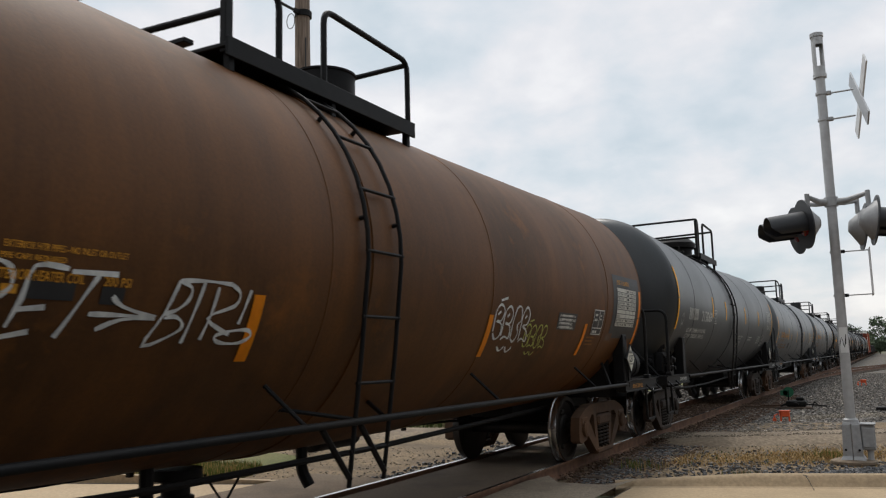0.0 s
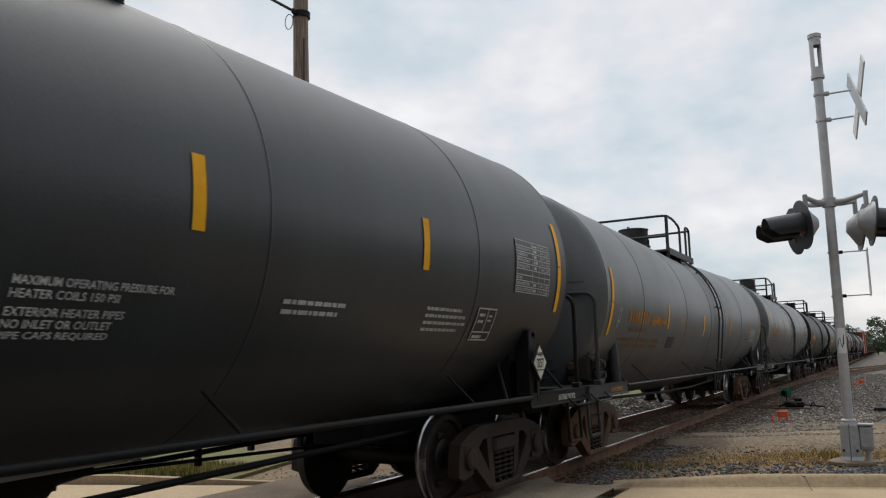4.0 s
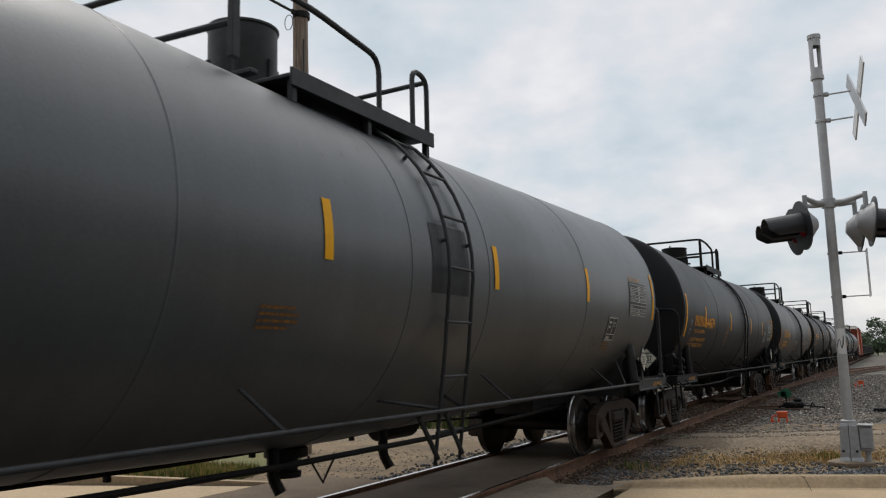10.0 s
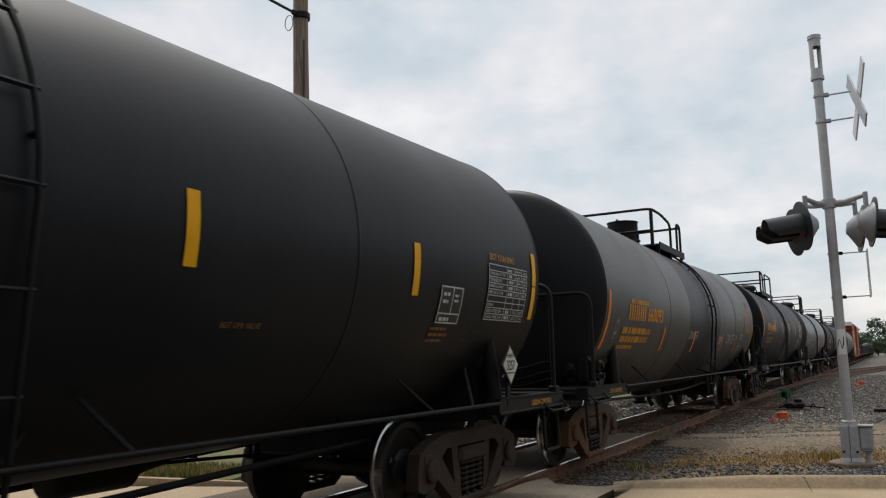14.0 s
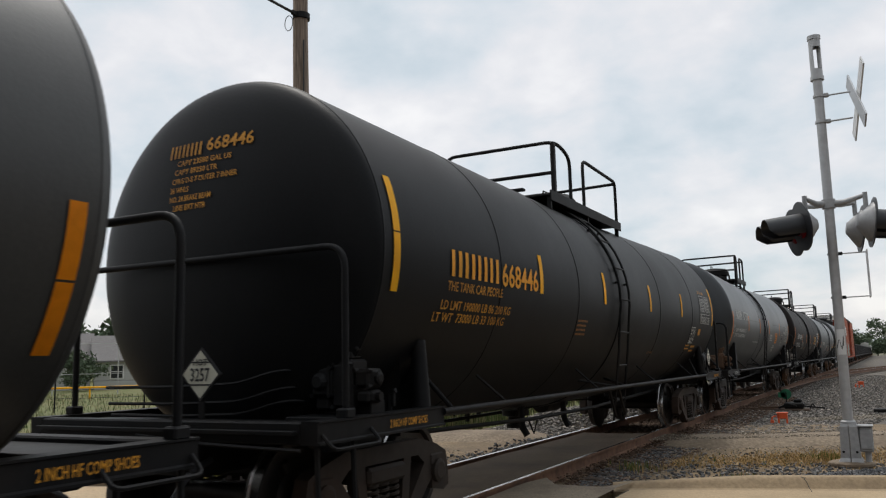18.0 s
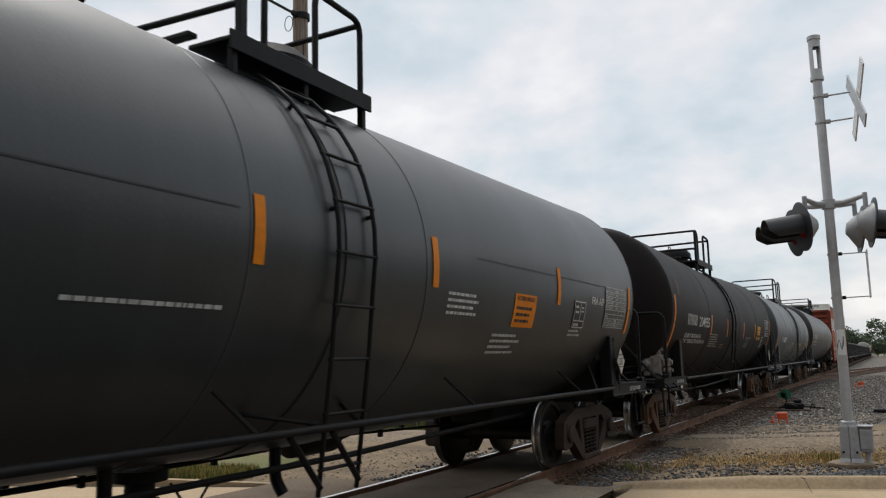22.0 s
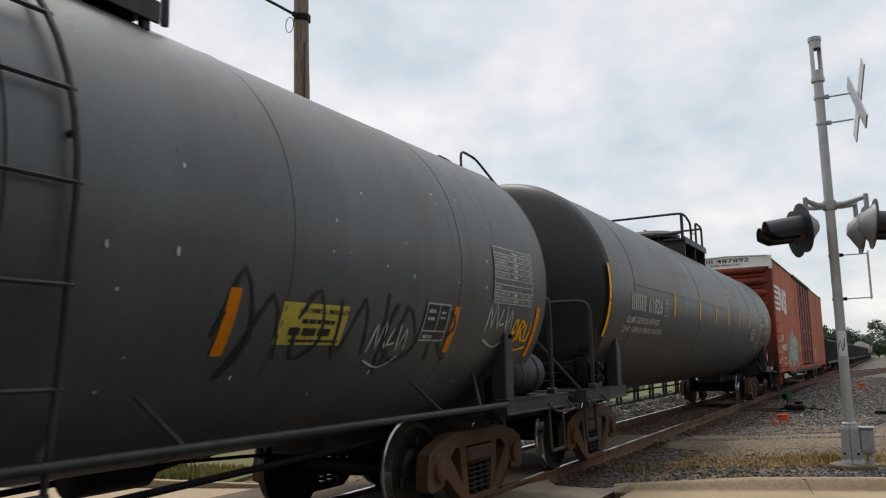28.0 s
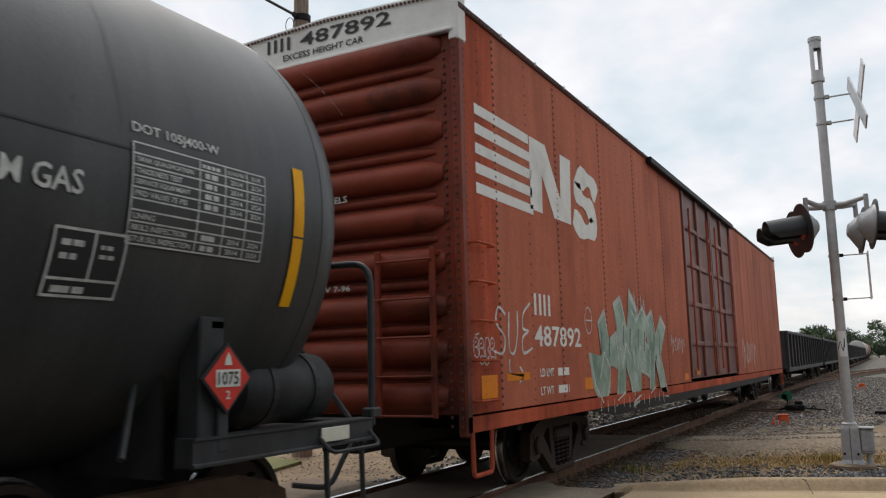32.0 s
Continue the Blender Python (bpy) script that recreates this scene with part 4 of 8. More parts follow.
        for sd in (1, -1):
            if s.get("post") == "pipe":
                part("bolster_post", Geo().tube([(sd * 1.38, ys, 0.98), (sd * 1.33, ys - end * 0.04, 1.66)], [0.085, 0.065], 14), M[s.get("post_paint", s.get("trim", "steel_dark"))], car, smooth=True)
            else:
                g = Geo()
                g.box(min(sd * 1.30, sd * 1.47), ys - .10, 0.96, max(sd * 1.30, sd * 1.47), ys + .10, 1.78, 0.012)
                g.box(min(sd * 1.10, sd * 1.47), ys - .02, 1.70, max(sd * 1.10, sd * 1.47), ys + .10, 1.76, 0.01)
                part("bolster_post", g, metal, car)
            g = Geo().tube([(sd * 1.40, y - end * 1.25, 1.02), (sd * 1.15, y - end * 0.95, 1.45)], 0.022, 8)
            part("brace", g, metal, car)
        bogie(car, y - end * 0.60, s.get("truck", "truck"))
        coupler(car, y + end * 0.75, end)
        # end rail: an upside-down U across the end
        yr = y - s.get("rail1", .56) if end < 0 else y + s.get("rail2", .78)
        zh = 2.35 if s.get("post") == "pipe" else 2.26
        part("end_handrail", Geo().tube(rounded([(-1.46, yr, 1.03), (-1.46, yr, zh), (1.46, yr, zh), (1.46, yr, 1.03)], 0.18, 6), 0.027, 10), metal, car, smooth=True)
        for sd in (1, -1):
            part("rail_foot", Geo().box(sd * 1.46 - .05, yr - .06, 1.085, sd * 1.46 + .05, yr + .06, 1.16, .012), metal, car)
            if s.get("braced") and sd > 0:
                part("handrail_brace", Geo().tube([(sd * .22, yr, 2.25), (sd * 1.30, yr - end * .03, 1.05)], 0.022, 6), metal, car)
        # stirrup steps under the corners
        for sd in (1, -1):
            q = Geo().tube(rounded([(sd * 1.44, y + end * 0.88, 0.98), (sd * 1.46, y + end * 0.88, 0.45), (sd * 1.46, y + end * 0.45, 0.45), (sd * 1.44, y + end * 0.45, 0.98)], 0.05, 2), 0.02, 6)
            part("stirrup_step", q, metal, car)
            q = Geo().tube(rounded([(sd * 1.50, y + end * 0.90, 1.0), (sd * 1.60, y + end * 0.90, 0.90), (sd * 1.60, y + end * 0.30, 0.90), (sd * 1.50, y + end * 0.30, 1.0)], 0.06, 3), 0.014, 6)
            part("grab_iron", q, metal, car)
        # cut lever across the end
        part("cut_lever", Geo().tube(rounded([(1.4, y + end * 1.0, 0.9), (0.5, y + end * 1.03, 0.93), (0.1, y + end * 1.25, 1.0)], 0.1), 0.014, 6), metal, car)
    # side running rails and their struts
    for sd in (1, -1):
        if s.get("side_rail", True) or sd < 0:
            part("running_rail", Geo().tube([(sd * 1.50, a + 0.84, 1.045), (sd * 1.50, b - 0.84, 1.045)], s.get("rail_r", 0.019 if s.get("post") == "pipe" else 0.028), 10), M[s.get("rail_paint", s.get("trim", "steel_dark"))], car, smooth=True)
        n = 4
        for i in range(n):
            y = a + 2.2 + (b - a - 4.4) * i / (n - 1)
            if s.get("side_rail", True):
                part("rail_strut", Geo().tube([(sd * (R - .33), y - .12, 1.33), (sd * 1.50, y, 1.05)], 0.016, 6), metal, car)
    # ladder
    L = s["ladder"] - yc
    ZL, RL, RF = ZC - sag(L), R + .055, R - .14
    for sd in (1, -1) if s.get("side_rail", True) else ():
        g = []
        def path(dy):
            p = [(sd * RL * math.cos(t), L + dy, ZL + RL * math.sin(t)) for t in [radians(66 - 7.6 * i) for i in range(11)]]
            return p + [(sd * (RL - .07), L + dy, 1.55), (sd * RF, L + dy, 0.58)]
        lad = part("ladder", Geo().tube(path(-.23), 0.018, 8), metal, car, smooth=True)
        part("ladder_rail", Geo().tube(path(.23), 0.018, 8), metal, lad, smooth=True)
        rung = Geo().tube([(0, -.255, 0), (0, .255, 0)], 0.014, 6).mesh("rung", metal)
        pitch = s.get("rung", 17)
        arc = [51 - pitch * i for i in range(int(60 / pitch) + 1)]
        foot = ZL + RL * math.sin(radians(arc[-1]))
        spots = [(RL * math.cos(radians(t)), ZL + RL * math.sin(radians(t))) for t in arc]
        drops = [foot - radians(pitch) * RL * k for k in range(1, 6)]
        spots += [(float(np.interp(z, (.58, 1.55, ZL - .1), (RF, RL - .07, RL))), z) for z in drops if z > .62]
        for x, z in spots:
            part("rung", rung, None, lad, at=pose(sd * x, L, z))
        for dy in (-.23, .23):
            for ang in (42, 9):
                x, z = (R - .01) * math.cos(radians(ang)), ZL + (R - .01) * math.sin(radians(ang))
                x2, z2 = RL * math.cos(radians(ang)), ZL + RL * math.sin(radians(ang))
                part("standoff", Geo().tube([(sd * x, L + dy, z), (sd * x2, L + dy, z2)], 0.018, 6), metal, lad)
        for dy in (-1, 1):
            part("ladder_brace", Geo().tube([(sd * 1.48, L + dy * .23 - .38, 1.02), (sd * 1.44, L + dy * .23, 0.64)], 0.024, 6), metal, lad)
            part("ladder_brace", Geo().tube([(sd * 1.02, L + dy * .6, 1.16), (sd * 1.45, L + dy * .2, 1.06)], 0.018, 6), metal, lad)
    # top: manway, platform, railings
    T = s["top"]
    dy, dr, dh, kind = T["dome"]
    D = dy - yc
    top = ZC + R - sag(D)
    dh += sag(D)
    g = Geo()
    if kind == "can":
        g.lathe([(top - .12, dr), (top + dh - .03, dr), (top + dh - .02, dr + .015), (top + dh, dr + .015), (top + dh + .01, dr - .03)], 32, "z", (0, D, 0))
    else:
        g.lathe([(top - .14, dr * .84), (top + dh * .45, dr * .84), (top + dh * .5, dr), (top + dh * .72, dr), (top + dh * .92, dr * .8), (top + dh, dr * .15)], 32, "z", (0, D, 0))
    dome = part("manway_housing", g, M[s.get("dome_paint", s.get("trim", "steel_dark"))], car, smooth=True)
    for k in range(6):
        t = k * 1.047
        part("housing_bolt", Geo().box(dr * math.cos(t) - .025, D + dr * math.sin(t) - .025, top - .02, dr * math.cos(t) + .025, D + dr * math.sin(t) + .025, top + dh * .5, .008), metal, dome)
    part("lid_handle", Geo().tube(rounded([(-.1, D - .12, top + dh - .02), (-.1, D - .12, top + dh + .07), (-.1, D + .12, top + dh + .07), (-.1, D + .12, top + dh - .02)], .03, 2), .014, 6), metal, dome)
    p0, p1, pz, zr = T["p"][0] - yc, T["p"][1] - yc, T["p"][2], T["p"][3]
    xo = T.get("x", 0.92)
    xi = .5
    pf = part("top_platform", Geo().box(xi, p0, pz - .02, xo, p1, pz + .015, .006), metal, car)
    for i in range(int((p1 - p0) / 0.14)):
        part("grating_bar", Geo().box(xi, p0 + .06 + .14 * i, pz + .015, xo, p0 + .08 + .14 * i, pz + .035, .002), metal, pf)
    part("toe_board", Geo().box(xo - .012, p0, pz - .09, xo + .012, p1, pz + .06, .004), metal, pf)
    part("platform_far", Geo().box(-xo, p0, pz - .02, -xi, p1, pz + .015, .006), metal, car)
    part("cross_walk", Geo().box(-xi, p1 - .45, pz + .02, xi, p1, pz + .05, .006), metal, car)
    part("cross_bar", Geo().box(-xi, p0, pz + .1, xi, p0 + .1, pz + .14, .006), metal, car)
    for y in (p0 + .08, (p0 + p1) / 2, p1 - .08):
        z3 = ZC - sag(y) + math.sqrt(R * R - (xo - .05) ** 2) - .02
        if z3 < pz:
            for sd in (1, -1):
                part("platform_leg", Geo().box(min(sd * (xo - .08), sd * (xo - .02)), y - .03, z3, max(sd * (xo - .08), sd * (xo - .02)), y + .03, pz, .006), metal, pf)
        if kind == "lpg":
            g = Geo()
            x3 = .25
            z4 = ZC + math.sqrt(R * R - x3 * x3)
            for t in (-.008, .008):
                g.add([(x3, y + t, min(z4, pz) - .01), (xo - .03, y + t, z3), (xo - .03, y + t, pz), (x3, y + t, pz)], [(0, 1, 2, 3)])
            part("gusset_plate", g, metal, pf)
    f0, f1, r0, r1 = (q - yc for q in T["rail"])
    r = 0.028
    xr = xo - .06
    rails = [rounded([(-xr, f0 - .1, pz - .2), (-xr, f0 - .1, zr - .03), (xr, f0, zr), (xr, (f0 + f1) / 2, zr), (xr, f1, zr - .10), (xr, f1, pz)], .17, 5),
             rounded([(xr, r0, pz), (xr, r0, zr), (xr, r1, zr - .03), (xr, r1, pz - .05)], .13, 4),
             [(-xr, r1, zr - .10), (xr, r1, zr - .06)], [(-xr, r1, zr - .10), (-xr, r1, pz - .1)],
             [(-xr, f0 - .1, zr - .48), (xr, f0, zr - .46)]]
    if kind == "lpg":
        ch = Geo()
        for i in range(14):
            t = i / 13
            ch.tube([(xr, f1 + (r0 - f1) * t, zr - .18 - .16 * math.sin(math.pi * t)), (xr, f1 + (r0 - f1) * (t + .06), zr - .18 - .16 * math.sin(math.pi * min(1, t + .06)))], 0.012 if i % 2 else 0.007, 5)
        part("safety_chain", ch, metal, car)
    part("railing_post", Geo().box(xr - .03, f0 - .03, pz - .05, xr + .03, f0 + .05, zr, .006), metal, car)
    for q in rails:
        part("railing", Geo().tube(q, r, 8), metal, car, smooth=True)
    # under the tank: outlet valve, steam pipes, brake gear
    if not s.get("side_rail", True):
        # the far side's walkway rail on hangers, and nothing else below
        for z in (.36, .62):
            part("walkway_rail", Geo().tube([(-1.0, a + 1.9, z), (-1.0, b - 1.9, z)], .024, 8), metal, car)
        for i in range(9):
            for dy in (0, .32):
                y = a + 2.4 + (b - a - 5) * i / 8 + dy
                part("rail_hanger", Geo().box(-1.03, y - .025, .33, -.97, y + .025, 1.3, .006), metal, car)
        return finish_tank(car, s, R, a, b, yc, e1, head, metal)
    under = M["steel_dark"]
    ZB = ZC - R - sag(L)
    part("outlet_valve", Geo().lathe([(ZB - .02, .20), (ZB - .10, .20), (ZB - .12, .11), (ZB - .22, .11), (ZB - .23, .14), (ZB - .28, .14), (ZB - .29, .05)][::-1], 16, "z", (0, L - .5, 0)), under, car, smooth=True)
    for x, z in ((-1.05, .74), (-.75, .62), (.55, .66)):
        part("pipe", Geo().tube([(x, a + 1.6, z + .1), (x, L - 1.2, z), (x, L + 1.4, z), (x, b - 1.6, z + .1)], 0.028, 6), under, car)
    for i in range(7):
        y = a + 2.4 + (b - a - 4.8) * i / 6
        part("pipe_hanger", Geo().box(-1.08, y - .03, .58, -1.02, y + .03, 1.0, .006), under, car)
        part("pipe_hanger", Geo().box(-.78, y + .42, .56, -.72, y + .47, .95, .006), under, car)
    part("brake_cylinder", Geo().lathe([(-.42, .12), (-.40, .17), (.30, .17), (.42, .08), (.75, .03)], 18, "y", (-.55, L + 2.3, .70)), under, car, smooth=True)
    part("brake_rod", Geo().tube([(-.55, L + 3.0, .68), (-.3, b - 1.2, .60)], .018, 6), under, car)
    part("valve_chain", Geo().tube([(0.1, L - .3, .62), (0.12, L - .1, .36), (0.1, L + .12, .58)], 0.012, 5), under, car)
    for dy in (-1.1, 0.6):
        part("steam_outlet", Geo().tube(rounded([(.35, L + dy, ZC - R + .1), (.35, L + dy, .55), (.42, L + dy + .02, .42)], .06), .05, 8), under, car)
    return finish_tank(car, s, R, a, b, yc, e1, head, metal)


def finish_tank(car, s, R, a, b, yc, e1, head, metal):
    """End gear, reflective strips, writing and placards."""
    # brake wheel and reservoir at one end, valve gear at the other
    if s.get("gear") in ("reservoir", "both"):
        y = b + 0.45
        g = Geo().lathe([(-.50, .05), (-.47, .20), (-.40, .245), (.40, .245), (.47, .20), (.50, .05)], 24, "y", (1.06, y - .12, 1.33))
        rv = part("air_reservoir", g, M[s.get("tank_paint", "steel_dark")], car, smooth=True)
        for dy in (-.25, .2):
            part("strap", Geo().lathe([(y + dy - .14, .248), (y + dy - .14, .256), (y + dy - .09, .256), (y + dy - .09, .248)], 24, "y", (1.06, 0, 1.33)), metal, rv)
    # brake valve on its bracket: a pipe bracket with two bolted bodies, a cut-out cock and pipes
    vy = a - .12
    vm = M[s.get("valve_paint", "steel_dark")]
    def plate(g, x, y, z, w, d, h, bolts=True):
        """A cast cover with a raised rim and four bolt heads on its front."""
        g.box(x - w, y - d, z - h, x + w, y + d, z + h, .025).box(x - w * .8, y - d - .025, z - h * .8, x + w * .8, y - d + .02, z + h * .8, .02)
        if bolts:
            for i in (-1, 1):
                for j in (-1, 1):
                    g.lathe([(y - d - .03, .018), (y - d + .02, .018)], 6, "y", (x + i * w * .82, 0, z + j * h * .82))
        return g
    bv = part("brake_valve", plate(Geo(), 1.20, vy, 1.31, .09, .12, .20).box(1.14, vy - .10, 1.08, 1.26, vy + .10, 1.14, .01), vm, car, s.get("valve_label", ""))
    part("valve_body", plate(Geo(), 1.03, vy - .02, 1.34, .10, .13, .13).lathe([(vy - .22, .045), (vy - .19, .07), (vy - .12, .085)], 12, "y", (1.03, 0, 1.34)), vm, bv)
    part("valve_body", plate(Geo(), 1.03, vy - .02, 1.17, .08, .10, .055, False), vm, bv)
    part("valve_body", plate(Geo(), 1.36, vy + .02, 1.36, .075, .09, .075).lathe([(1.42, .05), (1.46, .05), (1.47, .03)], 10, "x", (0, vy + .02, 1.36)), vm, bv)
    part("valve_body", plate(Geo(), 1.37, vy + .02, 1.22, .065, .09, .05, False).lathe([(1.42, .035), (1.47, .035)], 10, "x", (0, vy + .02, 1.22)), vm, bv)
    part("release_handle", Geo().tube([(1.0, vy - .06, 1.63), (1.26, vy - .06, 1.645)], .010, 6).box(1.17, vy - .1, 1.51, 1.27, vy + .04, 1.64, .012).box(1.26, vy - .08, 1.57, 1.31, vy + .0, 1.66, .012), vm, bv)
    for k, (z0, z1, y1p) in enumerate(((1.42, 1.44, -.30), (1.30, 1.30, -.27), (1.18, 1.20, -.24))):
        part("brake_pipe", Geo().tube(rounded([(.98, vy - .06 + .04 * k, z0), (.72, vy + y1p, z1), (.4, vy + y1p - .1, z1 - .10), (-.3, vy + y1p - .12, z1 - .12), (-1.1, vy + y1p - .1, z1 - .12)], .12), .014, 6), metal, bv)
    part("valve_shelf", Geo().box(.84, vy - .36, 1.03, 1.45, vy + .34, 1.085, .008), metal, car)
    part("tool_box", Geo().box(1.22, vy - .02, 1.085, 1.40, vy + .18, 1.19, .008), metal, car)
    part("angle_cock", Geo().tube(rounded([(1.28, vy + .44, 1.03), (1.28, vy + .44, 1.24), (1.34, vy + .44, 1.25)], .03), .022, 6).box(1.30, vy + .42, 1.12, 1.33, vy + .46, 1.25, .006), vm, car)
    bw = Geo()
    wy = b + (.70 if "wheel" in s else .50)
    cx, cz = s.get("wheel", (-.45, 1.72))
    bw.tube([(cx + .28 * math.cos(t), wy, cz + .28 * math.sin(t)) for t in [i * math.pi / 12 for i in range(25)]], .016, 6, cap=False)
    for k in range(5):
        t = k * 1.2566
        bw.tube([(cx, wy - .03, cz), (cx + .28 * math.cos(t), wy, cz + .28 * math.sin(t))], .013, 5)
    part("brake_wheel", bw, metal, car)
    part("brake_housing", Geo().box(cx - .18, wy - .28, cz - .28, cx + .14, wy - .03, cz + .2, .04).box(cx - .05, wy - .2, 1.0, cx + .05, wy - .1, cz - .2, .01), metal, car)
    if s.get("end_ladder"):  # a tall ladder up the far side of the front head, with a hoop at its top
        ly = a - .36
        lad = part("ladder", Geo().tube([(-.92, ly, 1.05), (-.92, ly, 4.45)], .024, 8), metal, car, smooth=True)
        part("ladder_rail", Geo().tube([(-.50, ly, 1.05), (-.50, ly, 4.45)], .024, 8), metal, lad, smooth=True)
        for i in range(9):
            part("rung", Geo().tube([(-.92, ly, 1.3 + .36 * i), (-.50, ly, 1.3 + .36 * i)], .013, 6), metal, lad)
        for x in (-.92, -.50):
            part("hoop", Geo().tube(rounded([(x, ly, 4.4), (x, ly, 4.66), (x, ly + .5, 4.64), (x, ly + 2.3, 3.98)], .15, 4), .02, 8), metal, lad, smooth=True)
        part("ladder_step", Geo().box(-.96, ly - .02, 3.86, -.46, ly + .45, 3.90, .008), metal, lad)
        part("maker_plate", Geo().box(1.512, b + .30, .965, 1.522, b + .62, 1.06, .003), M["placard"], car, "small cream plate")
    # reflective strips
    tape = M[s.get("tape", "yellow")]
    hs = s.get("strip_h", 0.44)
    for y, v in s["strips"]:
        g = Geo()
        patch(g, y - yc - .05, v * R - hs / 2, y - yc + .05, v * R + hs / 2, on_tank(R, .007), 1, 8)
        part("reflective_strip", g, tape, car, "orange reflective strip" if s.get("tape") == "orange" else "yellow reflective strip")
    for y, v0, v1 in s["end_strips"]:
        g = Geo()
        m = (v0 + v1) / 2
        for q0, q1 in ((v0, m - .004), (m + .004, v1)):
            patch(g, y - yc - .05, q0 * R, y - yc + .05, q1 * R, on_tank(R, .008), 1, 12)
        part("reflective_strip", g, tape, car, "tall reflective strip at the tank's end")
    # markings
    P = on_tank(R, .008)
    for kind2, *m in s.get("marks", []):
        if kind2 == "text":
            w, y, v, wd, h, mat = m
            g = Geo()
            flat_text(g, w, y - yc, v, wd, h, P)
            part("lettering", g, M[mat], car)
        elif kind2 == "mark":
            y, v, wd, h, mat = m
            g = Geo()
            mark(g, y - yc, v, wd, h, P)
            part("company_mark", g, M[mat], car)
        elif kind2 == "bars":
            y, v, wd, h, n, mat = m
            g = Geo()
            bars(g, y - yc, v, wd, h, P, n)
            part("lettering", g, M[mat], car)
        elif kind2 == "sheet":
            y, v, wd, h, mat = m
            g = Geo()
            patch(g, y - yc, v, y - yc + wd, v + h, on_tank(R, .0045), 2, 8)
            part("painted_patch", g, M[mat], car)
        elif kind2 == "frame":
            y, v, wd, h, mat = m
            g = Geo()
            t = .012
            for q in ((0, 0, wd, t), (0, h - t, wd, h), (0, 0, t, h), (wd - t, 0, wd, h)):
                patch(g, y - yc + q[0], v + q[1], y - yc + q[2], v + q[3], P, 1, 3)
            part("stencil_frame", g, M[mat], car)
        elif kind2 == "table":
            y, v, wd, h, ink, gr, hd = m
            data_table(car, R, y - yc, v, wd, h, ink, gr, hd)
        elif kind2 == "cert":
            cert_box(car, R, m[0] - yc, m[1], ink=m[2] if len(m) > 2 else "white")
        elif kind2 == "chalk":
            scrawl(car, P, shift(CHALK, m[0] - yc, m[1] - .06, .62), .012, "spray", "chalked loop mark")
        elif kind2 == "scrawl":
            pts, y, v, k, w, mat, lab = m
            scrawl(car, P, shift(pts, y - yc, v, k), w, mat, lab)
        elif kind2 == "chips":  # flakes of pale paint and spots of rust
            g = Geo()
            for _ in range(m[2]):
                cy, cv, r = random.uniform(m[0], m[1]) - yc, random.gauss(-.15, .35) * R, random.uniform(.004, .015)
                k = random.uniform(.7, 2.6)
                g.add([P(cy + r * math.cos(q) * random.uniform(.6, 1), cv + r * k * math.sin(q) * random.uniform(.6, 1)) for q in [i * 1.0472 for i in range(6)]], [(0, 1, 2, 3, 4, 5)])
            part("flaked_paint", g, M["spray"], car, "pale flaked paint spots")
        elif kind2 == "scratches":  # short dark scrapes down the paint
            g = Geo()
            for _ in range(m[2]):
                cy, cv, h = random.uniform(m[0], m[1]) - yc, random.uniform(.05, 1.0) * R, random.uniform(.012, .07)
                patch(g, cy, cv, cy + random.uniform(.004, .009), cv + h, P, 1, 2, skew=random.uniform(-.006, .006))
            part("scratch", g, M["drip"], car, "short dark scrapes in the paint")
        elif kind2 == "runs":  # thin dark runs down from the top
            g = Geo()
            for _ in range(m[2]):
                cy, top, ln = random.gauss(m[0], m[1]) - yc, random.uniform(.7, 1.15) * R, random.uniform(.3, 1.5)
                stroke(g, [(cy + .02 * math.sin(q * 1.7) * random.random(), top - ln * q / 5) for q in range(6)], random.uniform(.004, .010), P)
            part("scratch", g, M[m[3] if len(m) > 3 else "drip"], car, "thin dark runs down the paint")
        elif kind2 == "seam":
            y, v, wd = m
            g = Geo()
            patch(g, y - yc, v - .006, y - yc + wd, v + .006, on_tank(R, .006), 4, 1)
            part("jacket_joint", g, M["panel_black"], car)
    # writing on the front head and sill, placards
    for w, x, z, wd, h, mat in s.get("front", []):
        g = Geo()
        def on_head(u, v):
            rr = math.hypot(u, v - ZC) / R
            t = math.asin(min(.999, rr))
            return (u, e1 - head * math.cos(t) - .012, v)
        if w == "joint":
            for i in range(14):
                u0, u1 = x + wd * i / 14, x + wd * (i + 1) / 14
                patch(g, u0, z, u1, z + h, on_head, 1, 1)
        elif w == "mark":
            mark(g, x, z, wd, h, on_head)
        elif w == "bars":
            bars(g, x, z, wd, h, on_head, 3)
        elif w == "lines":
            bars(g, x, z, wd, h, on_head, 5)
        else:
            flat_text(g, w, x, z, wd, h, on_head)
        part("lettering", g, M[mat], car)
    shoes = s.get("shoes")
    if shoes:
        for y in (a - .05, b + s.get("shoe", -.05)):
            g = Geo()
            flat_text(g, shoes[0], y, .978, .58, .062, on_plane_x(1.5175))
            part("lettering", g, M[shoes[1]], car)
    if s.get("placard", True):
        red = s.get("red", False)
        pb = b - s.get("pb", .62)
        diamond(car, 1.53, pb, 1.42, "x", red=red)
        px = s.get("px", .22)
        diamond(car, px, a - .74, 1.42, "y", red=red)
        part("placard_post", Geo().box(px - .03, a - .73, 1.0, px + .03, a - .715, 1.40, .003), metal, car)
        part("placard_post", Geo().box(1.48, pb - .04, 1.0, 1.505, pb + .04, 1.45, .004), metal, car)
    return car


def A(deg):
    """Metres up the flank of a tank for an angle above its axis."""
    return radians(deg) * 1.57


def rad(pairs):
    return [(y, radians(d)) for y, d in pairs]


def ends(y1, y2, lo, hi):
    return [(y1, radians(lo - 3), radians(hi + 1.5)), (y2, radians(lo), radians(hi))]


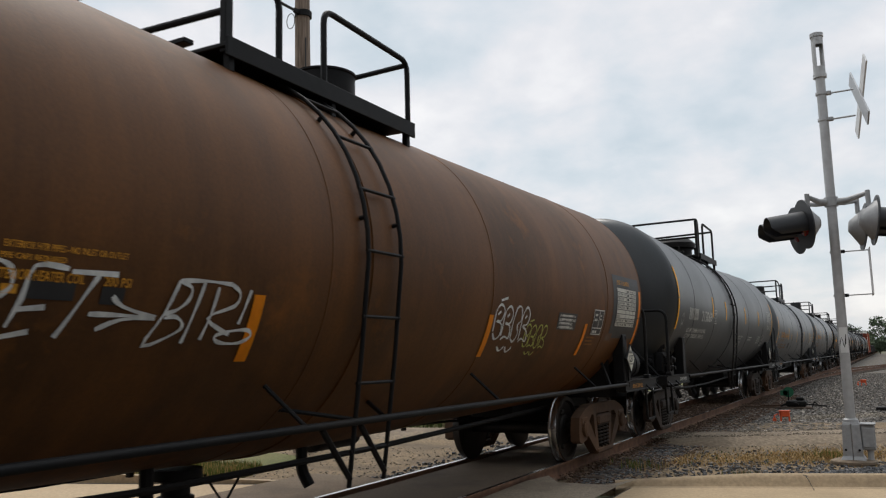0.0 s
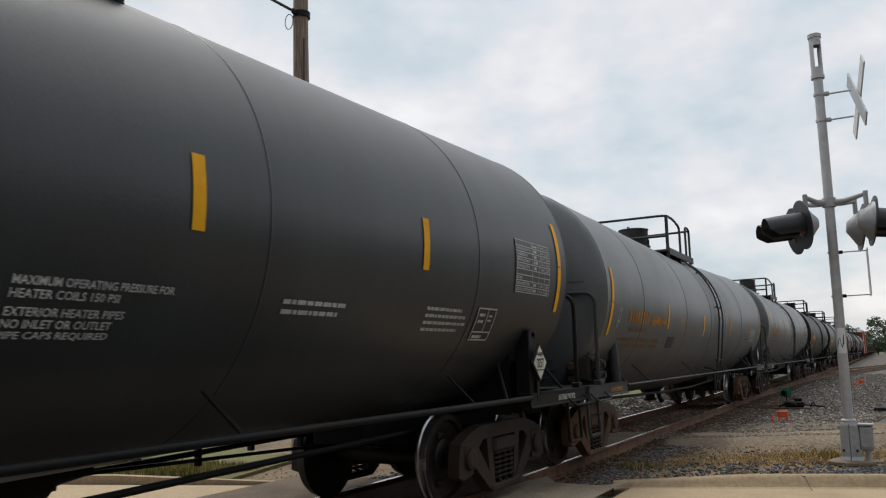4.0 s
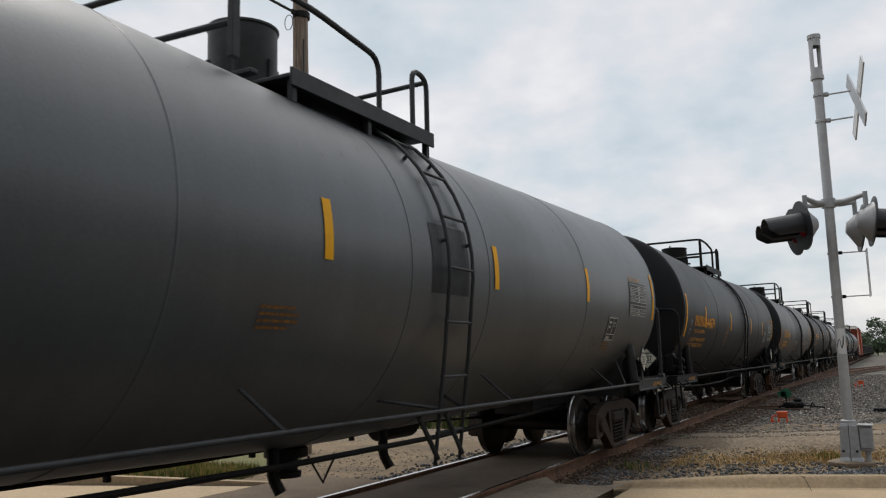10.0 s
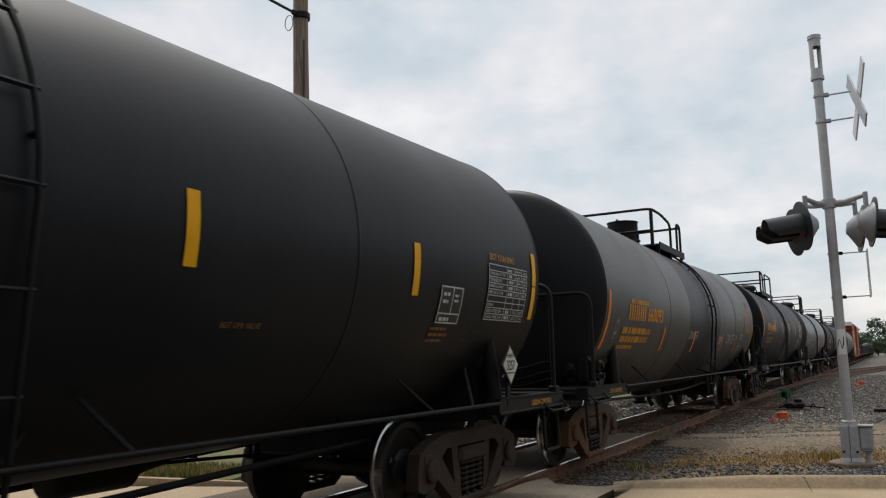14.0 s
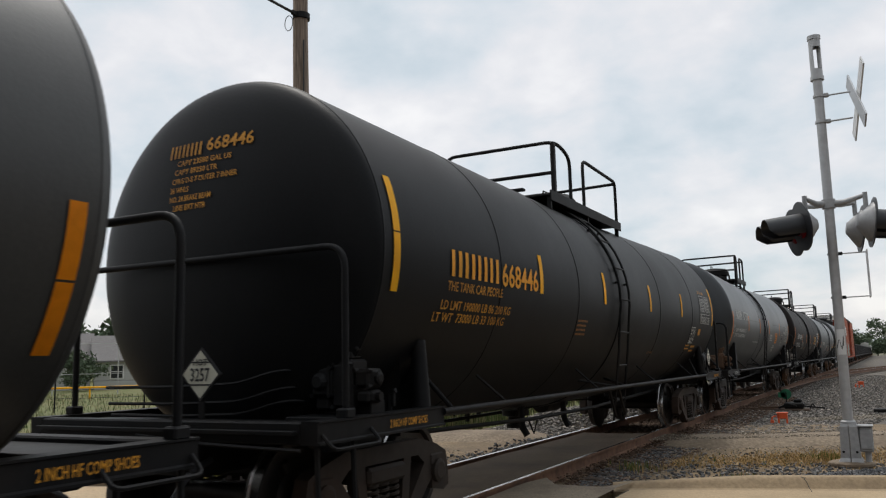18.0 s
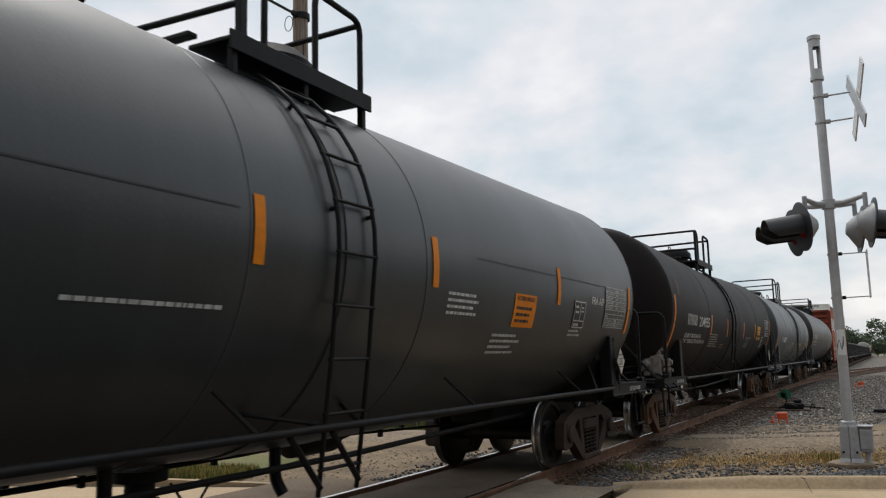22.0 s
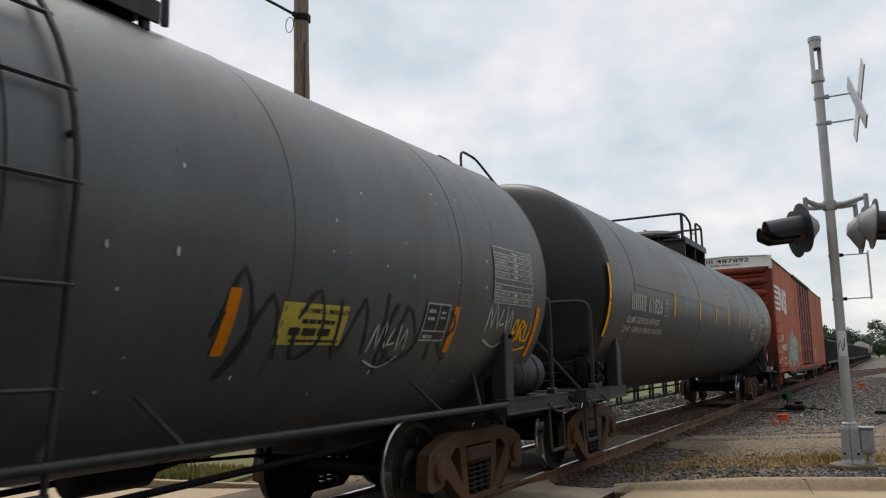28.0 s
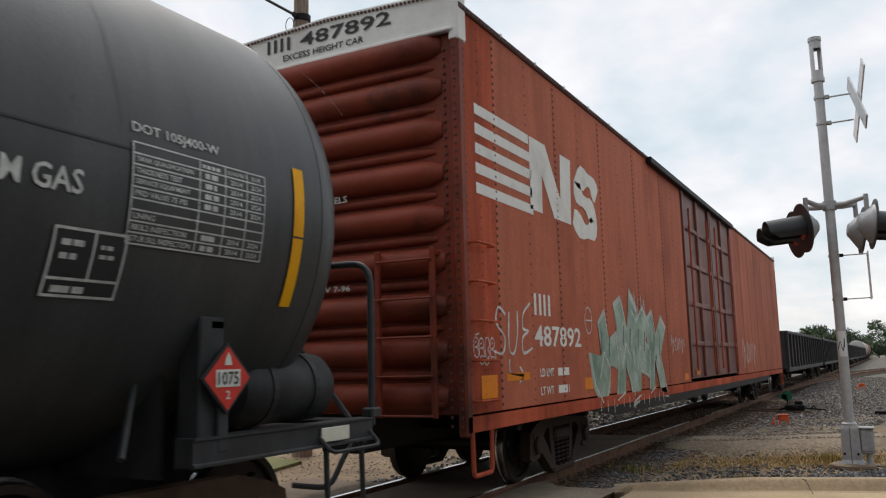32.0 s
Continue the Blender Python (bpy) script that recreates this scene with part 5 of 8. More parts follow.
SCRIPT = [[(0.36, 0.64), (0.26, 0.32), (0.12, -0.01), (0.46, 0.13), (0.51, 0.22), (0.4, 0.29), (0.27, 0.27)], [(0.26, 0.31), (0.4, 0.36), (0.51, 0.46), (0.52, 0.58), (0.36, 0.64)], [(0.36, 0.64), (0.7, 0.66), (1.05, 0.65)], [(0.68, 0.65), (0.62, 0.34), (0.57, 0.02)], [(0.88, 0.61), (0.85, 0.33), (0.8, 0.06)], [(1.05, 0.65), (1.19, 0.57), (1.15, 0.43), (0.81, 0.29), (1.18, 0.12)], [(1.35, 0.61), (1.31, 0.44), (1.27, 0.24)], [(1.02, 0.12), (1.18, 0.16), (1.43, 0.18), (1.51, 0.11), (1.36, 0.03), (1.1, 0.03), (0.99, 0.08), (1.02, 0.12)]]
ARROWS = [[(-0.56, 0.28), (-0.2, 0.28), (0.15, 0.27)], [(-0.36, 0.45), (-0.23, 0.36), (0.16, 0.27)], [(-0.45, 0.14), (-0.21, 0.24), (0.16, 0.27)], [(-0.81, 0.63), (-0.35, 0.64)], [(-0.54, 0.62), (-0.63, 0.46), (-0.82, 0.06)], [(-0.84, 0.65), (-1.14, 0.65), (-1.2, 0.38), (-1.27, 0.14)], [(-1.24, 0.29), (-0.98, 0.32)], [(-1.33, 0.05), (-1.06, 0.11)], [(-1.56, 0.66), (-1.46, 0.67), (-1.34, 0.62), (-1.31, 0.47), (-1.43, 0.36)]]
TAG = [[(0, 0), (.05, .3), (.16, .35), (.14, .18), (.02, .15), (.18, .02), (.25, .3)], [(.28, .05), (.30, .34), (.42, .3), (.34, .18), (.46, .03)], [(.5, .32), (.52, .05), (.66, .08), (.68, .33)], [(-.05, -.08), (.3, -.12), (.7, -.06)]]
ZIGZAG = [[(0, 0), (.06, .35), (.15, .05), (.22, .38), (.33, .04), (.42, .3), (.36, .1), (.5, .12)], [(.55, .35), (.6, .02), (.7, .3), (.76, .04)], [(.02, -.1), (.4, -.2), (.7, -.05)]]
BUBBLE = [[(.02, .1), (0, .35), (.12, .45), (.25, .38), (.2, .25), (.06, .24), (.22, .2), (.26, .06), (.14, .0), (.03, .08)], [(.30, .05), (.28, .34), (.42, .44), (.53, .34), (.48, .22), (.34, .22), (.5, .18), (.56, .02), (.42, .04), (.32, .0)],
          [(.62, .02), (.58, .22), (.64, .42), (.78, .44), (.84, .28), (.74, .2), (.82, .08), (.74, -.03), (.63, .02)], [(.90, .0), (.86, .3), (.97, .45), (1.1, .36), (1.06, .22), (.92, .2), (1.1, .12), (1.16, -.02), (1.0, .02), (.92, -.03)],
          [(.3, -.1), (.42, -.16), (.52, -.1)], [(.56, -.1), (.66, -.18), (.78, -.11)], [(.1, .5), (.3, .54)], [(.06, .32), (.14, .36)], [(.36, .3), (.42, .34)], [(.95, .3), (1.0, .34)]]
NUMBERS = [[(0, 0), (.02, .3), (.16, .28), (.2, .14), (.1, .0), (0, .01)], [(.32, .15), (.38, .28), (.47, .2), (.42, .02), (.32, .12)], [(.55, 0), (.57, .29), (.70, .02), (.74, .33)],
           [(.9, .28), (1.04, .27), (.96, .16), (1.06, .1), (.98, .0), (.9, .04)], [(1.3, .3), (1.14, .28), (1.12, .17), (1.25, .15), (1.24, .03), (1.12, .0)], [(1.34, .26), (1.52, .32), (1.36, -.02)], [(1.36, .13), (1.52, .16)]]
BIGWORD = [[(.15, .6), (0, .35), (.08, .05), (.25, .1), (.32, .4), (.18, .62)], [(.42, 0), (.45, .6), (.68, .02), (.7, .62)], [(.98, .55), (.86, .58), (.88, .05), (1.04, .1), (1.06, .28)], [(.88, .36), (1.35, .38)], [(-.2, -.15), (.4, -.2)]]
LOOPS = [[(0, .1), (.1, .4), (.22, .1), (.12, -.1), (.3, .3), (.42, .0)], [(.5, .2), (.62, .34), (.7, .1), (.55, .0), (.5, .16)], [(.8, .3), (.86, 0), (1.0, .32), (1.1, .02)], [(1.2, .36), (1.3, -.1), (1.42, .3), (1.6, .1)]]


def utl(y, a, num, w, h, wn, paint="amber"):
    """A company mark and a car number on one line: start, height in degrees at the foot."""
    return [("mark", y, A(a), w, h, paint), ("text", num, y + w + (0.10 if wn < 1.1 else .14), A(a), wn, h, paint)]


SPECS = [
    dict(y1=-0.9, off2=.02, tail=.3, rail2=.53, shoe=-.55, wheel=(.55, 1.84), zc=2.39, y2=12.73, ladder=5.18, paint="rusty", tape="orange", top=dict(p=(4.2, 6.86, 3.77, 4.51), rail=(4.25, 4.85, 5.44, 6.84), dome=(6.60, .32, .46, 'can')), gear="reservoir", label="rust-brown weathered tank car with white graffiti", shoes=("2 INCH HF COMP SHOES", "amber"),
         seams=[4.59, 7.25, 11.0], jackets=[5.18], strips=rad([(3.89, -25), (7.27, -25), (10.2, -25.5)]), end_strips=ends(-.9, 12.62, -27, 3),
         marks=[("scrawl", SCRIPT, 3.02, A(-29), .58, .028, "spray", "white spray-painted graffiti"), ("scrawl", ARROWS, 3.02, A(-29), .58, .031, "spray", "white spray-painted graffiti"),
                ("text", "EXTERIOR HTR PIPES - NO INLET OR OUTLET", 2.19, A(-12.6), .67, .033, "amber"), ("text", "PIPE CAPS REQUIRED", 2.18, A(-14.6), .33, .033, "amber"),
                ("text", "EXTERIOR HEATER COIL", 2.14, A(-17.8), .49, .05, "amber"), ("text", "200 PSI", 2.74, A(-17.8), .165, .05, "amber"), ("bars", 2.14, A(-20.2), .16, .045, 1, "amber"), ("sheet", 2.33, A(-20.9), .26, .09, "panel_black"), ("sheet", 2.74, A(-21.2), .14, .09, "panel_black"),
                ("sheet", 11.27, A(-24), 1.32, .92, "panel_black"), ("table", 11.44, A(-17.5), .98, .56, "ink", "panel_white", "DOT 111A100W1"), ("sheet", 11.15, A(-25.5), .30, .11, "rust_plate"), ("cert", 10.44, A(-22.5)),
                ("bars", 10.35, A(-28), .4, .12, 3, "amber_faint"),
                ("sheet", 9.13, A(-21), .66, .21, "panel_black"), ("text", "OWNERSHIP SUBJECT TO A", 9.17, A(-15.4), .56, .034, "white"), ("text", "SECURITY AGREEMENT FILED", 9.17, A(-17.1), .59, .034, "white"),
                ("text", "WITH THE INTERSTATE", 9.17, A(-18.8), .48, .034, "white"), ("text", "COMMERCE COMMISSION", 9.17, A(-20.5), .53, .034, "white"),
                ("scrawl", BUBBLE, 7.36, A(-26), .80, .03, "spray", "white bubble-letter graffiti"), ("scrawl", BUBBLE[:7], 8.22, A(-29), .58, .022, "lime", "lime-green graffiti tag"), ("bars", 9.25, A(-20), .4, .16, 4, "white")]),
    dict(y1=15.40, slip=-.08, off1=.10, head=.48, rail1=.60, braced=True, y2=29.22, R=1.6, zc=2.54, sag=.16, ladder=21.4, paint="charcoal", top=dict(p=(21.3, 23.47, 3.96, 4.88), rail=(21.2, 21.42, 22.06, 23.4), dome=(22.2, .62, .42, 'lid')), gear="none", label="dark charcoal tank car with white lettering", shoes=("2 INCH TREAD COND SHOES", "white"), truck="truck_dark",
         seams=[16.75, 18.9, 24.0, 27.0], jackets=[21.4], strips=rad([(18.77, 4), (20.44, 3.5), (23.46, 3), (26.05, 3)]), end_strips=ends(15.4, 29.22, -13, 25), trim="steel_dark",
         marks=[("mark", 16.37, A(-8.2), .82, .23, "white"), ("text", "213069", 17.55, A(-8.6), 1.12, .23, "white"), ("frame", 18.93, A(-9), .28, .30, "white"), ("text", "PLATE", 18.98, A(-1.8), .17, .05, "white"), ("text", "C", 19.03, A(-7.5), .08, .11, "white"),
                ("text", "LD LMT 212400 LB 96300 KG", 16.37, A(-17.6), 1.78, .09, "white"), ("text", "LT WT   73600 LB 33400 KG", 16.37, A(-22.0), 1.72, .09, "white"), ("chalk", 15.75, A(-12)),
                ("text", "MAXIMUM OPERATING PRESSURE FOR", 22.42, A(-18.5), .95, .045, "white"), ("text", "HEATER COILS 150 PSI", 22.42, A(-20.8), .6, .045, "white"), ("text", "EXTERIOR HEATER PIPES", 22.42, A(-24), .66, .045, "white"),
                ("text", "NO INLET OR OUTLET", 22.42, A(-26.2), .6, .045, "white"), ("text", "PIPE CAPS REQUIRED ", 22.42, A(-28.4), .6, .045, "white"), ("bars", 24.3, A(-21), .8, .1, 2, "white"), ("bars", 26.2, A(-24), .9, .22, 4, "white"),
                ("table", 27.95, A(-7), .95, .55, "white", "charcoal", None), ("cert", 27.2, A(-27))],
         front=[("mark", -.40, 2.76, .36, .12, "white"), ("213069", .04, 2.76, .53, .12, "white"), ("CAPY 25290 US GAL", -.36, 2.64, .82, .065, "white"), ("CAPY 95733 L", -.36, 2.54, .60, .065, "white"), ("lines", .02, 1.76, .40, .2, "steel_grey")]),
    dict(y1=31.31, zc=2.42, sag=.15, rail1=.42, rail2=.86, y2=46.93, R=1.57, ladder=39.8, paint="grey", trim="steel_grey", rail_paint="steel_grey", post="pipe", top=dict(p=(38.05, 40.60, 3.75, 4.55), rail=(38.2, 39.5, 40.15, 40.58), dome=(38.62, .33, .36, 'can')), gear="none", label="grey tank car with amber stencils and a dented head", shoes=("2 INCH HF COMP SHOES", "amber"), truck="truck",
         seams=[33.13, 36.35, 38.9, 40.7, 43.3], jackets=[], strips=rad([(34.84, -8), (38.08, -11), (41.48, -9), (44.79, -9)]), end_strips=ends(31.40, 46.93, -19, 12), valve_paint="truck_dark",
         marks=[("mark", 32.37, A(-14.4), 1.12, .20, "amber"), ("text", "664644", 33.68, A(-15.2), 1.0, .20, "amber"), ("text", "THE TANK CAR PEOPLE", 32.37, A(-19.2), 1.15, .075, "amber_faint"), ("text", "LD LMT 209500 LB", 32.25, A(-25.4), 1.5, .07, "amber_faint"), ("text", "LT WT  76500 LB", 32.25, A(-29.3), 1.45, .07, "amber_faint"), ("bars", 34.0, A(-25.4), .5, .06, 1, "amber_faint"), ("bars", 33.95, A(-29.3), .5, .06, 1, "amber_faint"),
                ("sheet", 35.05, A(-29), .5, .22, "panel_black"), ("frame", 35.86, A(-15.5), .24, .22, "amber"), ("bars", 35.9, A(-13), .14, .1, 2, "amber"), ("chalk", 31.75, A(-14)), ("table", 44.95, A(-21.5), .95, .36, "white", "grey", None), ("cert", 44.2, A(-24.5)),
                ("text", "BOT OPR VALVE", 38.63, A(-22.5), .36, .04, "amber_faint"), ("scratches", 36.2, 39.6, 70), ("scratches", 32.2, 45.5, 30), ("runs", 38.75, .07, 7), ("runs", 40.0, .22, 12), ("seam", 31.95, A(-24), .5)],
         front=[("mark", -.48, 3.07, .36, .12, "amber"), ("joint", -1.45, 2.50, 2.75, .012, "drip"), ("664644", -.06, 3.07, .52, .12, "amber"), ("lines", -.42, 2.65, .7, .36, "amber")]),
    dict(y1=49.52, wheel=(.98, 1.80), slip=.04, R=1.55, zc=2.43, sag=.15, rail1=.50, off2=.28, valve_paint="steel_grey", y2=64.74, ladder=57.68, paint="grey_dark", trim="steel_grey", rail_paint="steel_grey", post="pipe", top=dict(p=(56.1, 58.45, 3.78, 4.47), rail=(55.5, 57.5, 58.13, 58.43), dome=(56.56, .31, .52, 'can')), gear="none", label="mid-grey tank car with amber stencils", shoes=("2 INCH HF COMP SHOES", "amber"), truck="truck_dark",
         seams=[51.27, 54.35, 56.9, 58.4, 61.4], jackets=[], strips=rad([(52.93, 2), (55.7, 2), (58.52, 1), (61.4, 2)]), end_strips=ends(49.52, 64.82, -11, 17),
         marks=[("mark", 50.56, A(-8.6), 1.12, .20, "amber"), ("text", "642936", 51.80, A(-9.2), .90, .20, "amber"), ("text", "THE TANK CAR PEOPLE", 50.56, A(-13.5), 1.15, .075, "amber_faint"), ("text", "LD LMT 189000 LB 84 700 KG", 50.45, A(-20.5), 1.7, .08, "amber_faint"), ("text", "LT WT  75200 LB 34 300 KG", 50.45, A(-25), 1.7, .08, "amber_faint"),
                ("chalk", 49.95, A(-14)), ("runs", 57.6, .25, 9), ("scratches", 50, 64, 24), ("sheet", 57.2, A(-11), .7, .62, "steel_grey"), ("sheet", 63.4, A(-10), .98, .52, "panel_black"), ("table", 63.42, A(-9.6), .94, .48, "white", "panel_black", "DOT 111A100W1"), ("cert", 62.42, A(-24.5)),
                ("bars", 62.4, A(-30), .4, .12, 3, "amber_faint"), ("scrawl", LOOPS, 61.8, A(-28), .5, .012, "steel_grey", "faint scratched loops"), ("bars", 55.07, A(-24.5), .40, .16, 4, "amber_faint")],
         front=[("mark", -.48, 3.00, .36, .12, "amber"), ("joint", -1.45, 2.50, 2.90, .012, "drip"), ("642936", -.06, 3.00, .52, .12, "amber"), ("lines", -.42, 2.61, .5, .34, "amber")]),
    dict(y1=67.52, slip=.05, rail1=.42, head=.25, px=.9, y2=81.36, R=1.55, zc=2.42, ladder=75.12, paint="black", post="pipe", top=dict(p=(73.45, 75.66, 3.78, 4.48), rail=(73.08, 74.78, 75.42, 75.68), dome=(73.94, .33, .42, 'can')), gear="none", label="black tank car with yellow stencils", shoes=("2 INCH HF COMP SHOES", "amber"), truck="truck_dark",
         seams=[71.0, 78.0], jackets=[75.1], strips=rad([(69.46, -3), (72.76, -3.5), (76.29, -4), (78.8, -4.5)]), end_strips=ends(67.52, 81.36, -17, 10),
         marks=[("mark", 68.35, A(-11), 1.02, .22, "amber_bright"), ("text", "644679", 69.45, A(-12), 1.04, .24, "amber_bright"), ("text", "THE TANK CAR PEOPLE", 68.35, A(-16.4), 1.12, .08, "amber"), ("text", "LD LMT 191500 LB 86 850 KG", 68.2, A(-23), 1.5, .085, "amber"), ("text", "LT WT  71500 LB 32 450 KG", 68.1, A(-27.5), 1.5, .085, "amber"),
                ("chalk", 67.9, A(-14)), ("scratches", 68, 81, 16), ("bars", 72.15, A(-12), .45, .15, 4, "amber_faint"), ("bars", 72.05, A(-14), .45, .03, 1, "amber_faint"), ("bars", 72.0, A(-25), .4, .3, 5, "amber_faint"), ("table", 80.2, A(-18), .95, .55, "white", "black", "DOT 111A100W1"), ("cert", 79.25, A(-20.5)),
                ("bars", 79.2, A(-27), .4, .14, 3, "amber_faint"), ("text", "BOT OPR VALVE", 76.64, A(-24.5), .36, .04, "amber_faint"), ("scrawl", TAG, 79.85, A(-24), .55, .012, "steel_grey", "faint scratched tag")],
         front=[("mark", -.48, 3.07, .36, .12, "amber"), ("644679", -.06, 3.07, .52, .12, "amber"), ("lines", -.42, 2.65, .5, .36, "amber")]),
    dict(y1=84.20, rail2=.83, y2=98.14, R=1.58, zc=2.41, ladder=91.87, paint="taupe", head_paint="black", tape="orange", bands=[(89.57, 92.98, "black")], post="pipe", top=dict(p=(90.15, 92.55, 3.80, 4.52), rail=(89.8, 91.5, 92.15, 92.5), dome=(90.7, .33, .44, 'can')), gear="none", label="taupe tank car with a black band and yellow stencils", shoes=("2 INCH HF COMP SHOES", "amber"), truck="truck",
         seams=[87.9, 95.2], jackets=[], strips=rad([(87.57, -22), (90.15, -23), (93.48, -22.5), (95.55, -23)]), end_strips=[(84.2, radians(-29), radians(2)), (98.21, radians(-31), radians(-3))],
         marks=[("mark", 85.21, A(-12.2), .95, .24, "amber_bright"), ("text", "660093", 86.3, A(-12.2), 1.0, .24, "amber_bright"), ("bars", 85.3, A(-3), 1.1, .07, 1, "amber"), ("bars", 85.0, A(-20), 1.9, .1, 1, "amber"), ("bars", 85.0, A(-25), 1.8, .1, 1, "amber"), ("bars", 85.0, A(-29), .8, .06, 1, "amber"),
                ("chalk", 84.6, A(-20)), ("scrawl", NUMBERS, 89.66, A(-21), .52, .022, "spray", "white scrawled graffiti"), ("scrawl", NUMBERS, 94.05, A(-23), .75, .022, "spray", "white scrawled graffiti"), ("bars", 92.95, A(-24), .5, .17, 4, "white"),
                ("table", 96.72, A(-11.5), .95, .56, "amber", "taupe", None), ("text", "DOT 111A100W1", 96.7, A(10.5), 1.02, .10, "amber"), ("sheet", 97.25, A(16), .4, .12, "black"), ("cert", 96.05, A(-26.5)), ("bars", 96.0, A(-34), .4, .16, 4, "orange")],
         front=[("mark", -.48, 3.07, .36, .12, "amber"), ("660093", -.06, 3.07, .52, .12, "amber"), ("lines", -.42, 2.65, .6, .36, "amber")]),
    dict(y1=101.13, rail_r=.03, slip=.03, R=1.55, zc=2.42, y2=114.69, ladder=107.5, paint="black_deep", post="pipe", top=dict(p=(106.4, 109.9, 3.80, 4.64), rail=(106.72, 107.45, 108.08, 109.88), dome=(108.9, .42, .34, 'lid')), gear="reservoir", label="black tank car with bright yellow lettering", shoes=("2 INCH HF COMP SHOES", "amber"), truck="truck_dark",
         seams=[103.2, 105.6, 109.9, 112.6], jackets=[107.5], strips=rad([(104.26, 2.5), (106.66, 2.5), (109.18, 2.5), (111.56, 2.5)]), end_strips=ends(101.13, 114.69, -9, 22),
         marks=[("mark", 102.07, A(-4.6), 1.02, .24, "amber_bright"), ("text", "668446", 103.17, A(-5.3), .98, .245, "amber_bright"), ("text", "THE TANK CAR PEOPLE", 102.02, A(-9.5), 1.18, .09, "amber"), ("text", "LD LMT 190000 LB 86 200 KG", 101.95, A(-15.8), 1.5, .09, "amber"), ("text", "LT WT  73000 LB 33 100 KG", 101.85, A(-20), 1.5, .09, "amber"),
                ("bars", 105.6, A(-22), .42, .2, 4, "amber_faint"), ("text", "BOT OPR VALVE", 109.55, A(-32), .36, .045, "amber_faint"), ("table", 113.35, A(-8), .98, .58, "white", "black_deep", "DOT 111A100W1"), ("cert", 112.55, A(-24)), ("sheet", 113.3, A(-17.5), .22, .13, "amber"), ("bars", 112.45, A(-29), .4, .1, 2, "amber"), ("bars", 113.0, A(-31), .5, .14, 2, "amber")],
         front=[("mark", -.47, 3.28, .38, .12, "amber"), ("668446", -.03, 3.30, .50, .12, "amber"), ("CAPY 23580 GAL US", -.36, 3.20, .62, .05, "amber"), ("CAPY 89250 LTR", -.38, 3.12, .50, .05, "amber"), ("CPRG D-S 7 OUTER 7 INNER", -.40, 3.04, .74, .05, "amber"), ("36 WHLS", -.41, 2.96, .22, .05, "amber"), ("NO. 24 BRAKE BEAM", -.41, 2.88, .48, .05, "amber"), ("LINE EXT HTR", -.36, 2.80, .38, .05, "amber")]),
    dict(y1=117.62, head=.32, off1=.10, pb=.50, off2=.24, valve_paint="truck", valve_label="rusty brown brake valve", braced=True, y2=131.12, R=1.56, zc=2.43, ladder=123.78, rung=13.3, paint="charcoal", top=dict(p=(123.18, 125.03, 3.86, 4.66), rail=(123.35, 123.62, 124.27, 124.95), dome=(124.62, .46, .42, 'lid')), gear="none", label="dark charcoal tank car with large white lettering", shoes=("2 INCH TREAD COND SHOES", "white"), truck="truck_dark",
         seams=[122.7, 124.9], jackets=[123.8], strips=rad([(120.36, -1), (122.78, -1.5), (125.05, -1), (128.1, -1)]), end_strips=ends(117.62, 131.12, -20, 6), tape="orange",
         marks=[("mark", 118.19, A(1.2), .88, .24, "white"), ("text", "67564", 119.38, A(1.2), .95, .24, "white"), ("text", "LD LMT 190900 LB 86600 KG", 118.12, A(-11), 1.75, .10, "white"), ("text", "LT WT  72100 LB 32700 KG", 118.05, A(-16), 1.75, .10, "white"), ("chalk", 117.75, A(-12)),
                ("runs", 123.3, .3, 12), ("seam", 117.6, A(2.6), 5.0), ("seam", 125.9, A(3.2), 5.1), ("bars", 121.46, A(-20.3), 1.15, .026, 1, "white"), ("bars", 125.3, A(-17), .7, .2, 4, "white"), ("sheet", 126.8, A(-20), .6, .36, "orange"), ("text", "FOR CHEMICAL EMERGENCY", 126.85, A(-9.5), .5, .05, "ink"), ("bars", 126.86, A(-18), .5, .17, 3, "ink"), ("bars", 126.4, A(-31), .8, .22, 4, "white"),
                ("text", "FRA AIP", 129.35, A(-6.5), .52, .10, "white"), ("table", 129.95, A(-17), .98, .56, "white", "charcoal", None), ("cert", 128.68, A(-18.5)), ("bars", 128.63, A(-22.5), .5, .08, 2, "white")],
         front=[("mark", -.60, 2.67, .44, .12, "white"), ("67564", -.09, 2.67, .58, .12, "white"), ("bars", -.44, 2.48, .44, .14, "white"), ("lines", .0, 1.72, .40, .2, "steel_grey")]),
    dict(y1=134.28, R=1.55, slip=.05, pb=.52, zc=2.45, sag=.15, braced=True, y2=148.49, ladder=140.76, rung=14.5, paint="brown_black", tape="orange", top=dict(p=(140.1, 142.08, 3.86, 4.66), rail=(140.25, 140.52, 141.3, 142.02), dome=(141.6, .46, .40, 'lid')), gear="none", label="soot-black tank car with white lettering", shoes=("2 INCH HF COMP SHOES", "white"), truck="truck", valve_paint="cast_iron",
         seams=[137.7, 142.0, 145.2], jackets=[140.84], strips=rad([(137.93, -8), (140.03, -8.5), (142.7, -9), (144.95, -7.5)]), end_strips=ends(134.28, 148.49, -25, 8),
         marks=[("mark", 135.42, A(-10), .88, .22, "white"), ("text", "204935", 136.55, A(-10.6), 1.1, .22, "white"), ("text", "LD LMT 191000 LB 86600 KG", 135.36, A(-19.5), 1.55, .09, "white"), ("text", "LT WT  72100 LB 32700 KG NEW 6-96", 135.3, A(-23.8), 2.1, .09, "white"), ("sheet", 134.55, A(10), .3, .3, "drip"),
